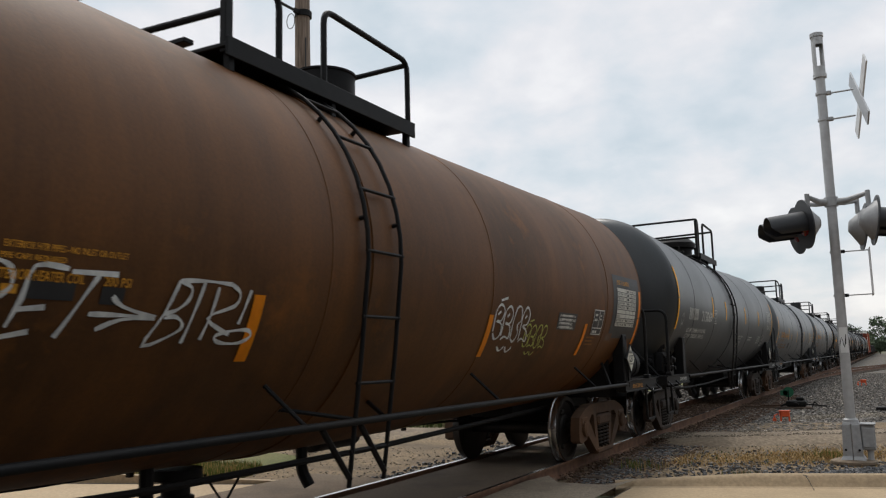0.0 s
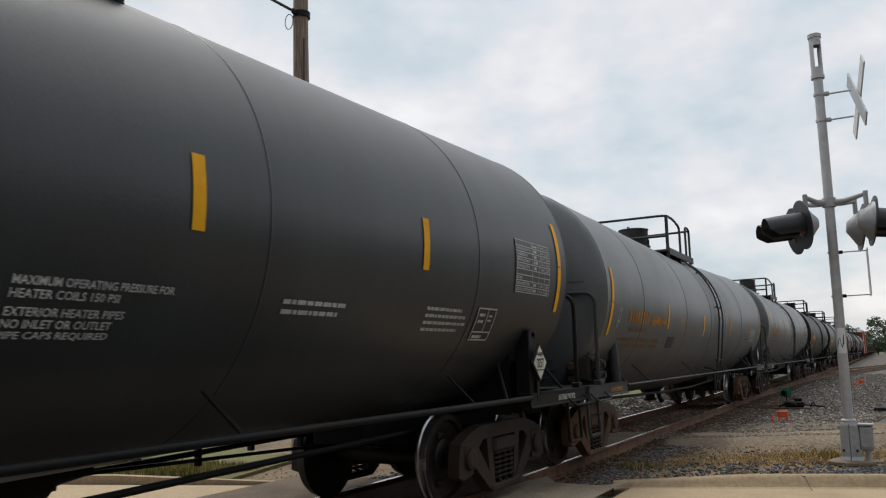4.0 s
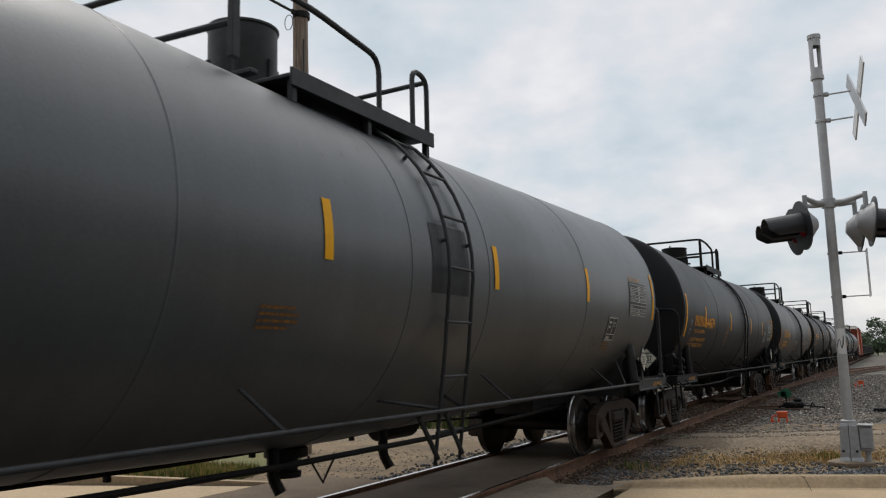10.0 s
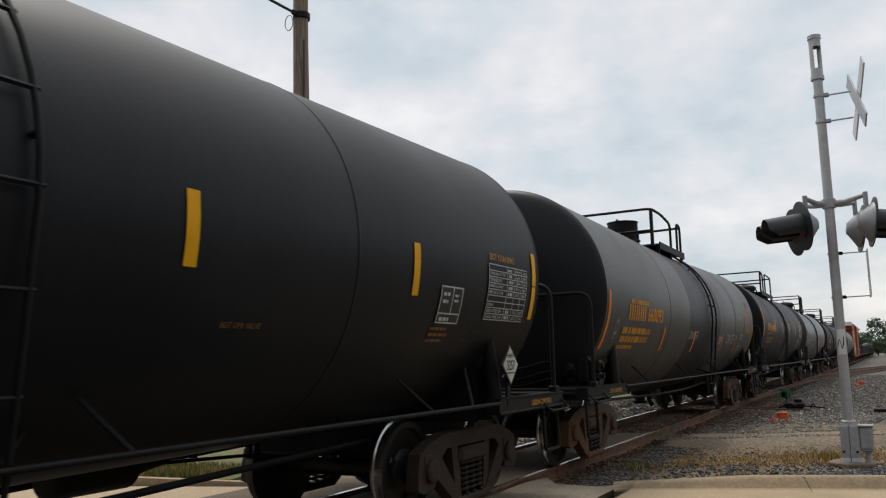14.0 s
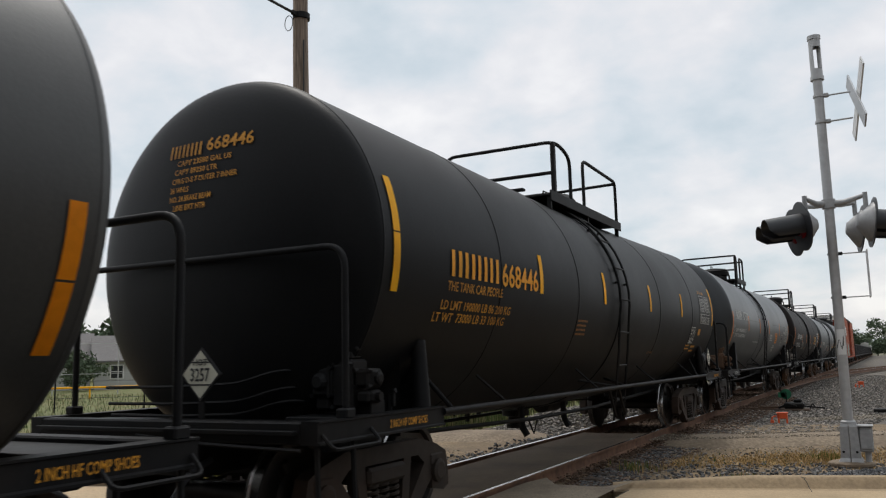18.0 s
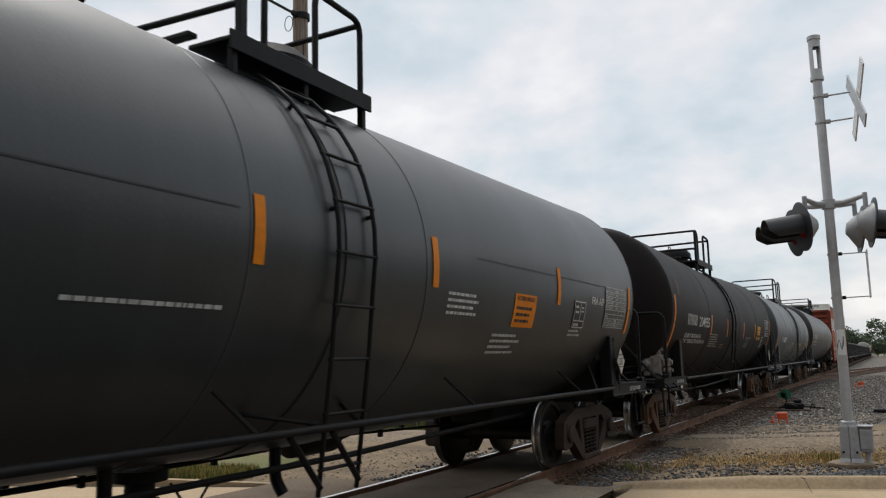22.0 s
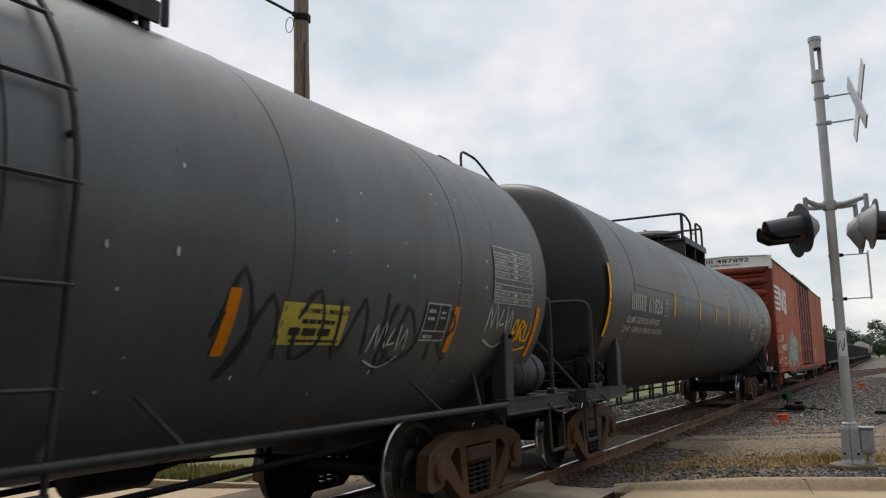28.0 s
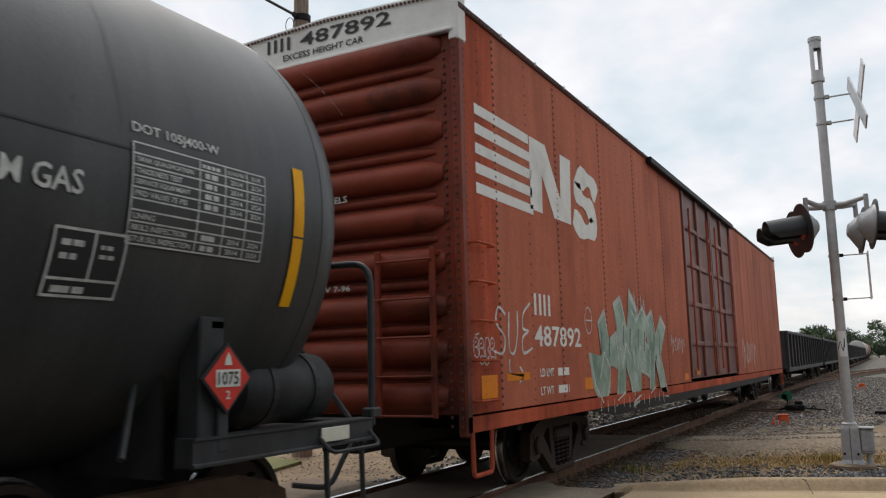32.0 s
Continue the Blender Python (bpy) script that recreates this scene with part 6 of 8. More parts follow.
                ("bars", 137.95, A(-26), 1.05, .30, 6, "white_faint"), ("bars", 139.4, A(-27), .45, .1, 2, "amber_faint"), ("text", "MAXIMUM OPERATING PRESSURE FOR", 143.2, A(-16.4), .95, .05, "white_faint"), ("text", "HEATER COILS 150 PSI", 143.2, A(-18.6), .62, .05, "white_faint"), ("text", "EXTERIOR HEATER PIPES", 143.15, A(-21.8), .66, .05, "white_faint"), ("text", "NO INLET OR OUTLET", 143.15, A(-24), .6, .05, "white_faint"), ("text", "PIPE CAPS REQUIRED ", 143.15, A(-26.2), .6, .05, "white_faint"),
                ("sheet", 145.5, A(-11.5), .62, .26, "yellow"), ("text", "FOR CHEMICAL EMERGENCY", 145.54, A(-4.5), .52, .04, "ink"), ("bars", 145.55, A(-10.5), .5, .14, 2, "ink"), ("bars", 145.3, A(-17), 1.0, .1, 1, "amber"), ("table", 147.15, A(-12), .95, .52, "white", "brown_black", None), ("cert", 146.5, A(-25.5)), ("runs", 139.9, .25, 12, "ink"), ("scratches", 136, 147, 30), ("sheet", 148.0, A(6), .2, .2, "steel_grey")],
         front=[("mark", -.40, 2.80, .34, .10, "white"), ("204935", .02, 2.80, .5, .10, "white"), ("lines", -.36, 2.50, .6, .25, "white"), ("lines", .0, 1.72, .40, .2, "steel_grey")]),
    dict(y1=150.9, sag=0.0, rail2=.54, tail=.26, y2=164.2, ladder=157.97, paint="weathered", head_paint="charcoal", trim="steel_grey", rail_paint="steel_grey", tape="orange", top=dict(p=(156.7, 159.3, 3.80, 4.70), rail=(156.9, 158.0, 158.7, 159.4), dome=(157.25, .34, .30, 'lid')), gear="reservoir", tank_paint="steel_grey", placard=False, label="weathered grey tank car covered in graffiti", truck="truck",
         seams=[153.6, 156.4, 159.9, 162.3], jackets=[157.97], strips=rad([(157.14, -23), (159.40, -23), (162.28, -22)]), end_strips=ends(150.9, 164.2, -32, -11),
         marks=[("scrawl", BIGWORD, 154.85, A(-15), .62, .04, "black_spray", "black sprayed letters"), ("scrawl", LOOPS, 155.0, A(-29), .9, .022, "spray", "white scrawled graffiti"), ("scrawl", ZIGZAG, 156.35, A(-32), .75, .022, "spray", "white scrawled graffiti"), ("text", "EXTERIOR HEATER COIL ", 156.3, A(-18), .72, .062, "white"), ("text", "NO INLET OR OUTLET PIPE", 156.3, A(-20.8), .76, .062, "white"), ("text", "CAPS REQUIRED", 156.3, A(-23.6), .52, .062, "white"), ("scrawl", [[(0, .5), (-.06, .3), (-.03, .05), (.1, -.1), (.14, .1), (.12, .4), (.04, .52)]], 157.1, A(-31), 1.0, .07, "black_spray", "black sprayed ring"), ("chips", 158.3, 163.9, 34), ("chips", 151.2, 157.8, 26),
                ("mark", 152.3, A(-17), .7, .2, "white"), ("bars", 153.1, A(-17), .9, .2, 1, "white"), ("scrawl", LOOPS, 151.9, A(-20), 1.2, .02, "black_spray", "black scrawled graffiti"), ("sheet", 159.87, A(-28), .74, .30, "sign_yellow"), ("text", "FOR CHEMICAL EMERGENCY", 160.05, A(-19.5), .56, .035, "ink"), ("bars", 160.1, A(-22.2), .46, .03, 1, "ink"), ("bars", 159.99, A(-25.4), .64, .055, 1, "ink"), ("bars", 160.02, A(-27.2), .58, .02, 1, "ink"),
                ("scrawl", [[(.1, .55), (.0, .3), (.05, .05), (.3, -.1), (.6, .0), (.7, .2)], [(1.1, .5), (1.0, .1), (1.05, -.1)], [(1.08, .45), (1.35, .5), (1.45, .3), (1.2, .12), (1.5, -.1)]], 161.2, A(-30), .75, .05, "black_spray", "black sprayed letters"), ("runs", 162.6, .4, 10), ("scratches", 158.2, 163.8, 30), ("scrawl", LOOPS, 159.3, A(-32), 1.5, .04, "black_spray", "black scrawled graffiti"), ("scrawl", ZIGZAG, 161.0, A(-30), .7, .02, "spray", "white scrawled graffiti"), ("table", 163.0, A(-11), .98, .56, "white", "weathered", None), ("cert", 161.72, A(-26)), ("scrawl", ZIGZAG, 162.95, A(-22), .8, .022, "spray", "white graffiti tag"), ("scrawl", TAG, 163.6, A(-26), .7, .045, "yellow", "yellow spray-painted tag")],
         front=[]),
    dict(y1=166.8, sag=0.0, slip=-.09, y2=184.6, ladder=174.0, R=1.63, zc=2.50, off1=.0, head=.49, off2=.17, tail=.80, rail1=.54, rail2=1.0, braced=True, paint="dusty_black", head_paint="head_shaded", trim="steel_grey", top=dict(p=(175.0, 177.55, 4.22, 4.84), rail=(175.05, 176.05, 176.66, 177.42), dome=(175.75, .72, .42, 'lpg'), x=1.0), gear="reservoir", tank_paint="steel_grey", end_ladder=True, side_rail=False, red=True, label="long black pressure tank car for liquefied gas", truck="truck",
         seams=[168.0, 173.0, 177.0, 180.0, 182.0], jackets=[], strips=rad([(170.75, 2), (173.05, 2), (174.84, 2), (176.5, 2), (178.16, 2), (179.95, 2), (181.7, 3)]), end_strips=ends(166.8, 184.6, -18, 14), strip_h=.42,
         marks=[("mark", 167.90, A(-5.6), .82, .25, "white"), ("text", "61826", 168.90, A(-6), .92, .25, "white"), ("frame", 169.98, A(-6.5), .27, .29, "white"), ("text", "PLATE", 170.03, A(.6), .17, .05, "white"), ("text", "C", 170.07, A(-4.5), .09, .11, "white"),
                ("text", "LD LMT 152900 LBS 69350 KGS", 167.75, A(-13), 1.95, .10, "white"), ("text", "LT WT  110100 LBS 49950 KGS OKLA 08-92", 167.65, A(-18.5), 2.4, .09, "white"),
                ("frame", 171.45, A(-6.2), 1.2, .90, "panel_black"), ("text", "WATER CAPACITY", 176.78, A(25.2), .55, .06, "white"), ("text", "278314 LBS", 176.78, A(22.3), .42, .06, "white"), ("text", "126700 KGS", 176.78, A(19.4), .42, .06, "white"),
                ("text", "WITH CERAMIC FIBER", 180.51, A(-7.5), .75, .065, "white"), ("text", "FIBERGLASS INSULATION", 180.51, A(-10.8), .8, .065, "white"), ("text", "COMPRESSED TO 4 INCHES", 180.51, A(-14), .8, .065, "white"), ("text", "DO NOT EXCEED 450 F", 180.51, A(-17.2), .7, .065, "white"),
                ("text", "LIQUEFIED", 181.86, A(3.5), .60, .12, "white"), ("text", "PETROLEUM GAS", 181.86, A(-2), 1.12, .12, "white"), ("sheet", 181.84, A(-7.6), .72, .14, "panel_black"), ("text", "NON ODORIZED", 181.86, A(-7.2), .68, .12, "white"),
                ("sheet", 181.88, A(-17.2), .66, .25, "amber"), ("text", "FOR CHEMICAL EMERGENCY", 181.92, A(-10.6), .56, .045, "ink"), ("bars", 181.94, A(-16.6), .52, .13, 2, "ink"), ("bars", 181.76, A(-26), .72, .22, 5, "white"),
                ("table", 183.26, A(-9), 1.0, .52, "white", "dusty_black", None), ("text", "DOT 105J400-W", 183.26, A(11.5), .62, .07, "white"), ("cert", 182.86, A(-20)), ("seam", 168.2, A(8.5), 16), ("runs", 180.5, 2.2, 26, "ink"), ("runs", 172, 2.5, 12, "ink"), ("scratches", 168, 184, 30)],
         front=[("mark", -.43, 2.78, .38, .12, "white"), ("61826", .03, 2.78, .46, .12, "white"), ("CAPY 33538 US GAL", -.42, 2.65, .82, .06, "white"), ("CAPY 126955 L", -.42, 2.55, .58, .06, "white")]),
]
CARS = [tank_car(s) for s in SPECS]


def boxcar():
    """A tall ribbed boxcar: y runs from its front end."""
    Lc, W, Z0, Z1 = 25.6, 1.5, 1.0, 4.95
    yc = 187.05 + Lc / 2
    car = thing("boxcar", None, None, "oxide-red high boxcar with graffiti and a white-topped end", "boxcar", at=pose(0, yc, 0), group="cars of the freight train")
    a, b = -Lc / 2, Lc / 2
    red = M["boxcar"]
    X = W + .04
    # sides in sheets, with the door between
    d0, d1 = 196.75 - yc, 202.6 - yc
    for sd in (1, -1):
        ys = [a + .06, a + .75] + [a + .75 + (d0 - a - .75) * i / 5 for i in range(1, 6)]
        ys2 = [d1 + (b - .06 - d1) * i / 7 for i in range(8)]
        for k, line in enumerate((ys, ys2)):
            for p, q in zip(line, line[1:]):
                x0, x1 = (X - .06, X) if sd > 0 else (-X, -X + .06)
                part("side_sheet", Geo().box(x0, p + .004, Z0, x1 + (.001 if sd > 0 and p < a + .1 else 0), q - .006, Z1 - .06, .006), M["boxcar"] if k == 0 else M["boxcar_faded"], car)
                rv = Geo()
                xx = sd * X
                for yy, count, k in ((p + .03, 50, .017), ((p + q) / 2, 34, .011)):
                    for i in range(count):
                        z = Z0 + .06 + (Z1 - Z0 - .2) * i / (count - 1)
                        rv.add([(xx, yy - k, z - k), (xx, yy + k, z - k), (xx, yy + k, z + k), (xx, yy - k, z + k), (xx + sd * k * .8, yy, z)], [(0, 1, 4), (1, 2, 4), (2, 3, 4), (3, 0, 4)] if sd > 0 else [(1, 0, 4), (2, 1, 4), (3, 2, 4), (0, 3, 4)])
                part("rivet_seam", rv, M["boxcar_rivet"], car)
        m = (d0 + d1) / 2
        for p, q in ((d0, m), (m, d1)):
            x0, x1 = (X - .07, X - .02) if sd > 0 else (-X + .02, -X + .07)
            dr = part("door", Geo().box(x0, p + .02, Z0 + .05, x1, q - .02, Z1 - .12, .008), M["boxcar_door"], car, "dull red sliding door")
            for z in (1.75, 2.55, 3.35, 4.1):
                part("door_rib", Geo().box(min(sd * (X - .03), sd * (X + .025)), p + .04, z - .05, max(sd * (X - .03), sd * (X + .025)), q - .04, z + .05, .015), M["boxcar_door"], dr)
            for y in (p + .08, q - .08, (p + q) / 2):
                part("door_post", Geo().box(min(sd * (X - .03), sd * (X + .035)), y - .05, Z0 + .08, max(sd * (X - .03), sd * (X + .035)), y + .05, Z1 - .14, .012), M["boxcar_door"], dr)
            for y in (p + .5, q - .5):
                part("lock_rod", Geo().tube([(sd * (X + .05), y, 1.2), (sd * (X + .05), y, 4.5)], .02, 6), M["boxcar"], dr)
        part("door_track", Geo().box(min(sd * (X - .02), sd * (X + .10)), d0 - 2.6, Z1 - .13, max(sd * (X - .02), sd * (X + .10)), d1 + .2, Z1 - .02, .01), M["steel_dark"], car)
        # side sill, deep under the middle
        x0, x1 = (X - .05, X + .01) if sd > 0 else (-X - .01, -X + .05)
        part("side_sill", Geo().prism([(a, .98), (b, .98), (b, .84), (a, .84)][::-1], x0, x1), red, car)
        part("fishbelly_sill", Geo().prism([(b - 3.6, .84), (b - 4.6, .70), (a + 4.6, .70), (a + 3.4, .84)], x0 + .01, x1 - .01), M["steel_dark"], car)
    # roof
    g = Geo()
    n = 8
    arc = [(-X - .03 + 2 * (X + .03) * i / n, Z1 - .02 + .10 * (1 - abs(1 - 2 * i / n))) for i in range(n + 1)]
    ny = 26
    pts, faces = [], []
    for j in range(ny + 1):
        y = a + (b - a) * j / ny
        for x, z in arc:
            pts.append((x, y, z))
    for j in range(ny):
        for i in range(n):
            q = j * (n + 1) + i
            faces.append((q, q + 1, q + n + 2, q + n + 1))
    g.add(pts, faces)
    rf = part("roof", g, M["sign_back"], car, "galvanised roof")
    for j in range(1, ny):
        y = a + (b - a) * j / ny
        part("roof_rib", Geo().tube([(x, y, z + .01) for x, z in arc], .03, 5), M["sign_back"], rf)
    for sd in (1, -1):
        part("eave", Geo().box(min(sd * (X - .05), sd * (X + .025)), a, Z1 - .06, max(sd * (X - .05), sd * (X + .025)), b, Z1 + .01, .012), M["boxcar_rivet"], rf)
        rv = Geo()
        for i in range(280):
            y = a + .10 + .09 * i
            rv.box(sd * (X + .022) - .008, y - .016, Z1 - .045, sd * (X + .022) + .012, y + .016, Z1 - .015, .005)
        part("rivet_seam", rv, M["boxcar_rivet"], rf)
    # ends: pressed ribs, in the red that is darkened for shade
    for yy, sd in ((a, 1), (b, -1)):
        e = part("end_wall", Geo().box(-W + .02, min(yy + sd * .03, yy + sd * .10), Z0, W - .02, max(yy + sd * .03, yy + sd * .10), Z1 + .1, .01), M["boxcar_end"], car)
        n = 17
        for i in range(n):
            z = 1.16 + (4.56 - 1.16) * i / (n - 1)
            x1 = W - .16 if i % 2 == 0 else W - .24
            q = Geo()
            r, hz = (.15, .135) if i % 2 == 0 else (.055, .05)
            k = 8
            pts, faces = [], []
            for x, sc in ((-x1, .15), (-x1 + .14, .9), (-x1 + .3, 1), (x1 - .3, 1), (x1 - .14, .9), (x1, .15)):
                for t in range(k + 1):
                    w = math.pi * t / k
                    pts.append((x, yy + sd * .03 - sd * r * .95 * sc * math.sin(w), z - hz * math.cos(w) * (0.5 + .5 * sc)))
            for m in range(5):
                for t in range(k):
                    c = m * (k + 1) + t
                    f = (c, c + 1, c + k + 2, c + k + 1)
                    faces.append(f if sd > 0 else f[::-1])
            q.add(pts, faces)
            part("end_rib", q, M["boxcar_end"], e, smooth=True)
        g = Geo()
        cap = [(-W, 4.70), (W, 4.70), (W, Z1 + .13), (0, Z1 + .19), (-W, Z1 + .13)]
        g.add([(x, yy - sd * .012, z) for x, z in cap], [tuple(range(5)) if sd > 0 else tuple(range(5))[::-1]])
        g.box(-W, min(yy - sd * .05, yy + sd * .02), 4.66, W, max(yy - sd * .05, yy + sd * .02), 4.70, .01)
        part("white_end_cap", g, M["boxcar_white"], e, "white-painted top of the end")
        for x in (-W, W - .0):
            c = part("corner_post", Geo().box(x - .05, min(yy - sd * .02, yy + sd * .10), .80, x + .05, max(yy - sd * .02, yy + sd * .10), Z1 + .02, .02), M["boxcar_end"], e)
            part("corner_cap", Geo().box(x - .052, min(yy - sd * .025, yy + sd * .16), Z1 - .38, x + .056, max(yy - sd * .025, yy + sd * .16), Z1 + .13, .015), M["boxcar_white"], c)
        if sd > 0:
            rv = Geo()
            for i in range(60):
                x = -W + .1 + (2 * W - .2) * i / 59
                z = Z1 + .09 + .06 * (1 - abs(x) / W)
                rv.box(x - .014, yy - .035, z - .014, x + .014, yy - .012, z + .014, .004)
            part("rivet_seam", rv, M["boxcar_rivet"], e)
            for k in (1, -1):
                rv = Geo()
                for i in range(46):
                    z = .9 + 3.6 * i / 45
                    rv.box(k * W - .012, yy - .03, z - .014, k * W + .012, yy - .018, z + .014, .004)
                    rv.box(k * (W - .13) - .012, yy + .01, z - .014, k * (W - .13) + .012, yy + .03, z + .014, .004)
                part("rivet_seam", rv, M["boxcar_rivet"], e)
    P = on_plane_y(a - .05)
    g = Geo()
    flat_text(g, "487892", -.35, 4.88, 1.15, .15, on_plane_y(a - .02))
    mark(g, -.80, 4.88, .32, .15, on_plane_y(a - .02), 2)
    flat_text(g, "EXCESS HEIGHT CAR", -.58, 4.76, 1.05, .07, on_plane_y(a - .02))
    part("lettering", g, M["ink"], car)
    g = Geo()
    flat_text(g, "WHEELS", -.15, 3.10, .42, .07, P)
    flat_text(g, "IC D5  9 IC D5", -.4, 2.78, .70, .06, P)
    flat_text(g, "NEW 7-96", -.2, 2.20, .5, .06, P)
    flat_text(g, "COUPLER WHEN WELDING", -.6, 1.52, 1.05, .065, P)
    part("lettering", g, M["white"], car)
    # ladder on the end, grab irons on the side
    g = Geo()
    for x in (.68, 1.28):
        g.box(x - .025, a - .16, .98, x + .025, a - .11, 2.55, .006)
    lad = part("ladder", g, M["boxcar_end"], car)
    for i in range(5):
        part("rung", Geo().tube([(.68, a - .17, 1.0 + .36 * i), (1.28, a - .17, 1.0 + .36 * i)], .013, 6), M["boxcar_end"], lad)
    for x in (.68, 1.28):
        for z in (1.1, 1.8, 2.5):
            part("standoff", Geo().box(x - .02, a - .14, z - .02, x + .02, a + .05, z + .02, .004), M["boxcar_end"], lad)
    for i in range(5):
        z = 1.12 + .37 * i
        part("grab_iron", Geo().tube(rounded([(X - .01, a + .12, z), (X + .09, a + .12, z), (X + .09, a + .52, z), (X - .01, a + .52, z)], .03, 2), .014, 6), red, car)
    for sd in (1, -1):
        for yy, en in ((a, 1), (b, -1)):
            part("stirrup_step", Geo().tube(rounded([(sd * X, yy + en * .08, .85), (sd * X, yy + en * .10, .45), (sd * X, yy + en * .48, .45), (sd * X, yy + en * .5, .85)], .04, 2), .022, 6), red, car)
    part("brake_box", Geo().box(-.9, a - .30, 1.75, -.5, a - .02, 2.2, .03), M["steel_dark"], car)
    # markings on the side
    S1 = on_plane_x(X + .004)
    g = Geo()
    for i in range(5):
        z = 4.02 - .2 * i
        patch(g, 187.36 - yc, z - .11, 188.75 - yc + .10 * i * .2, z, S1, 1, 1)
    part("company_mark", g, M["boxcar_white"], car, "white stripes of a painted emblem")
    g = Geo()
    z0 = 3.17
    patch(g, 188.75 - yc, z0, 189.12 - yc, z0 + .85, S1, 1, 1, skew=.03)
    patch(g, 189.50 - yc, z0, 189.95 - yc, z0 + .85, on_plane_x(X + .005), 1, 1, skew=-.68)
    patch(g, 189.72 - yc, z0, 190.10 - yc, z0 + .85, S1, 1, 1, skew=.06)
    stroke(g, [(191.20 - yc, 3.72), (190.95 - yc, 3.88), (190.6 - yc, 3.87), (190.35 - yc, 3.74), (190.5 - yc, 3.60), (190.85 - yc, 3.50), (191.08 - yc, 3.38), (190.95 - yc, 3.22), (190.6 - yc, 3.16), (190.2 - yc, 3.30)], .34, on_plane_x(X + .006))
    part("company_mark", g, M["boxcar_white"], car, "white painted emblem")
    g = Geo()
    mark(g, 188.74 - yc, 1.98, .5, .24, S1, 2)
    flat_text(g, "487892", 188.72 - yc, 1.63, 1.55, .24, S1)
    flat_text(g, "LD LMT", 188.85 - yc, 1.30, .42, .09, S1)
    flat_text(g, "LT WT", 188.85 - yc, 1.10, .40, .09, S1)
    bars(g, 189.4 - yc, 1.30, .45, .09, S1, 1)
    bars(g, 189.4 - yc, 1.10, .45, .09, S1, 1)
    part("lettering", g, M["boxcar_white"], car)
    for yy, z, w, h in ((187.35, 1.13, .36, .22), (187.95, 1.28, .6, .08), (190.35, 1.10, .45, .15), (193.6, .90, .35, .14), (196.2, 1.05, .3, .12), (197.3, 1.12, .35, .12), (199.6, 1.12, .35, .12)):
        g = Geo()
        patch(g, yy - yc, z, yy - yc + w, z + h, S1, 1, 1)
        part("reflective_strip", g, M["orange"], car, "orange reflective patch")
    ring = [(190.6 + .14 * math.cos(t) - yc, 1.98 + .17 * math.sin(t)) for t in [i * math.pi / 8 for i in range(17)]]
    scrawl(car, S1, [ring, [(190.48 - yc, 1.98), (190.72 - yc, 1.98)]], .02, "white", "round stencil")
    p = on_plane_x(X + .006)
    rr = random.Random(5)
    # a row of overlapping, sharp-cornered letters with pale edges
    forms = [[(0, .25), (.28, .0), (.55, .18), (.62, .5), (1.0, .42), (.92, .95), (.6, .82), (.48, 1.2), (.22, 1.02), (.3, .62), (-.12, .66)],
             [(.05, .0), (.42, .1), (.5, .52), (.72, .12), (1.02, .06), (.86, .62), (1.12, 1.28), (.8, 1.55), (.62, .98), (.4, 1.42), (.1, 1.3), (.26, .7)],
             [(.0, -.06), (.34, .02), (.42, .4), (.8, .3), (.98, .66), (.7, .84), (.96, 1.08), (.62, 1.34), (.3, 1.12), (.06, 1.3), (.14, .6)],
             [(.04, .02), (.3, .1), (.4, .6), (.66, .02), (1.06, -.02), (.74, .62), (1.1, 1.06), (.84, 1.24), (.5, .92), (.36, 1.3), (.02, 1.14), (.12, .5)]]
    for k, o in enumerate(forms):
        u0 = 190.75 - yc + .92 * k
        o = [(u0 + u * 1.12, .90 + v) for u, v in o]
        cu, cv = sum(q[0] for q in o) / len(o), sum(q[1] for q in o) / len(o)
        wide = [(cu + (u - cu) * 1.13, cv + (v - cv) * 1.12) for u, v in o]
        for name, line, off, mat in (("graffiti_pale", wide, .006, "graffiti_pale"), ("graffiti_green", o, .0085, "graffiti_green")):
            g = Geo()
            q = on_plane_x(X + off + .0005 * k)
            g.add([q(cu, cv)] + [q(u, v) for u, v in line], [(0, i + 1, (i + 1) % len(line) + 1) for i in range(len(line))][::-1])
            part("graffiti", g, M[mat], car, "pale green and white graffiti letter")
        top = on_plane_x(X + .0125)
        scrawl(car, top, [[(cu - .28, cv - .28), (cu - .05, cv + .08)], [(cu - .05, cv + .08), (cu + .2, cv - .16)]], .035, "spray", "white graffiti highlight")
        scrawl(car, top, [[(cu - .18, cv + .05), (cu - .12, cv + .34)], [(cu + .16, cv + .0), (cu + .24, cv + .3)]], .045, "dark_green", "dark green graffiti shading")
        for i in range(0, len(o), 2):
            scrawl(car, top, [[o[i], o[(i + 1) % len(o)]]], .03, "spray", "white edge of a graffiti letter")
        for i in range(3):  # runs of wet paint
            scrawl(car, top, [[(cu - .3 + .3 * i, .93), (cu - .3 + .3 * i, .80 - .03 * i)]], .02, "spray", "white paint run")
    scrawl(car, S1, [[(187.95 - yc, 1.95), (187.78 - yc, 2.02), (187.72 - yc, 1.86), (187.92 - yc, 1.72), (187.86 - yc, 1.56), (187.66 - yc, 1.58)], [(188.04 - yc, 1.98), (188.02 - yc, 1.62), (188.14 - yc, 1.56), (188.24 - yc, 1.74), (188.26 - yc, 2.0)],
                     [(188.62 - yc, 2.1), (188.42 - yc, 1.98), (188.40 - yc, 1.82), (188.56 - yc, 1.80), (188.38 - yc, 1.72), (188.40 - yc, 1.56), (188.66 - yc, 1.62)]], .035, "spray", "white graffiti tag")
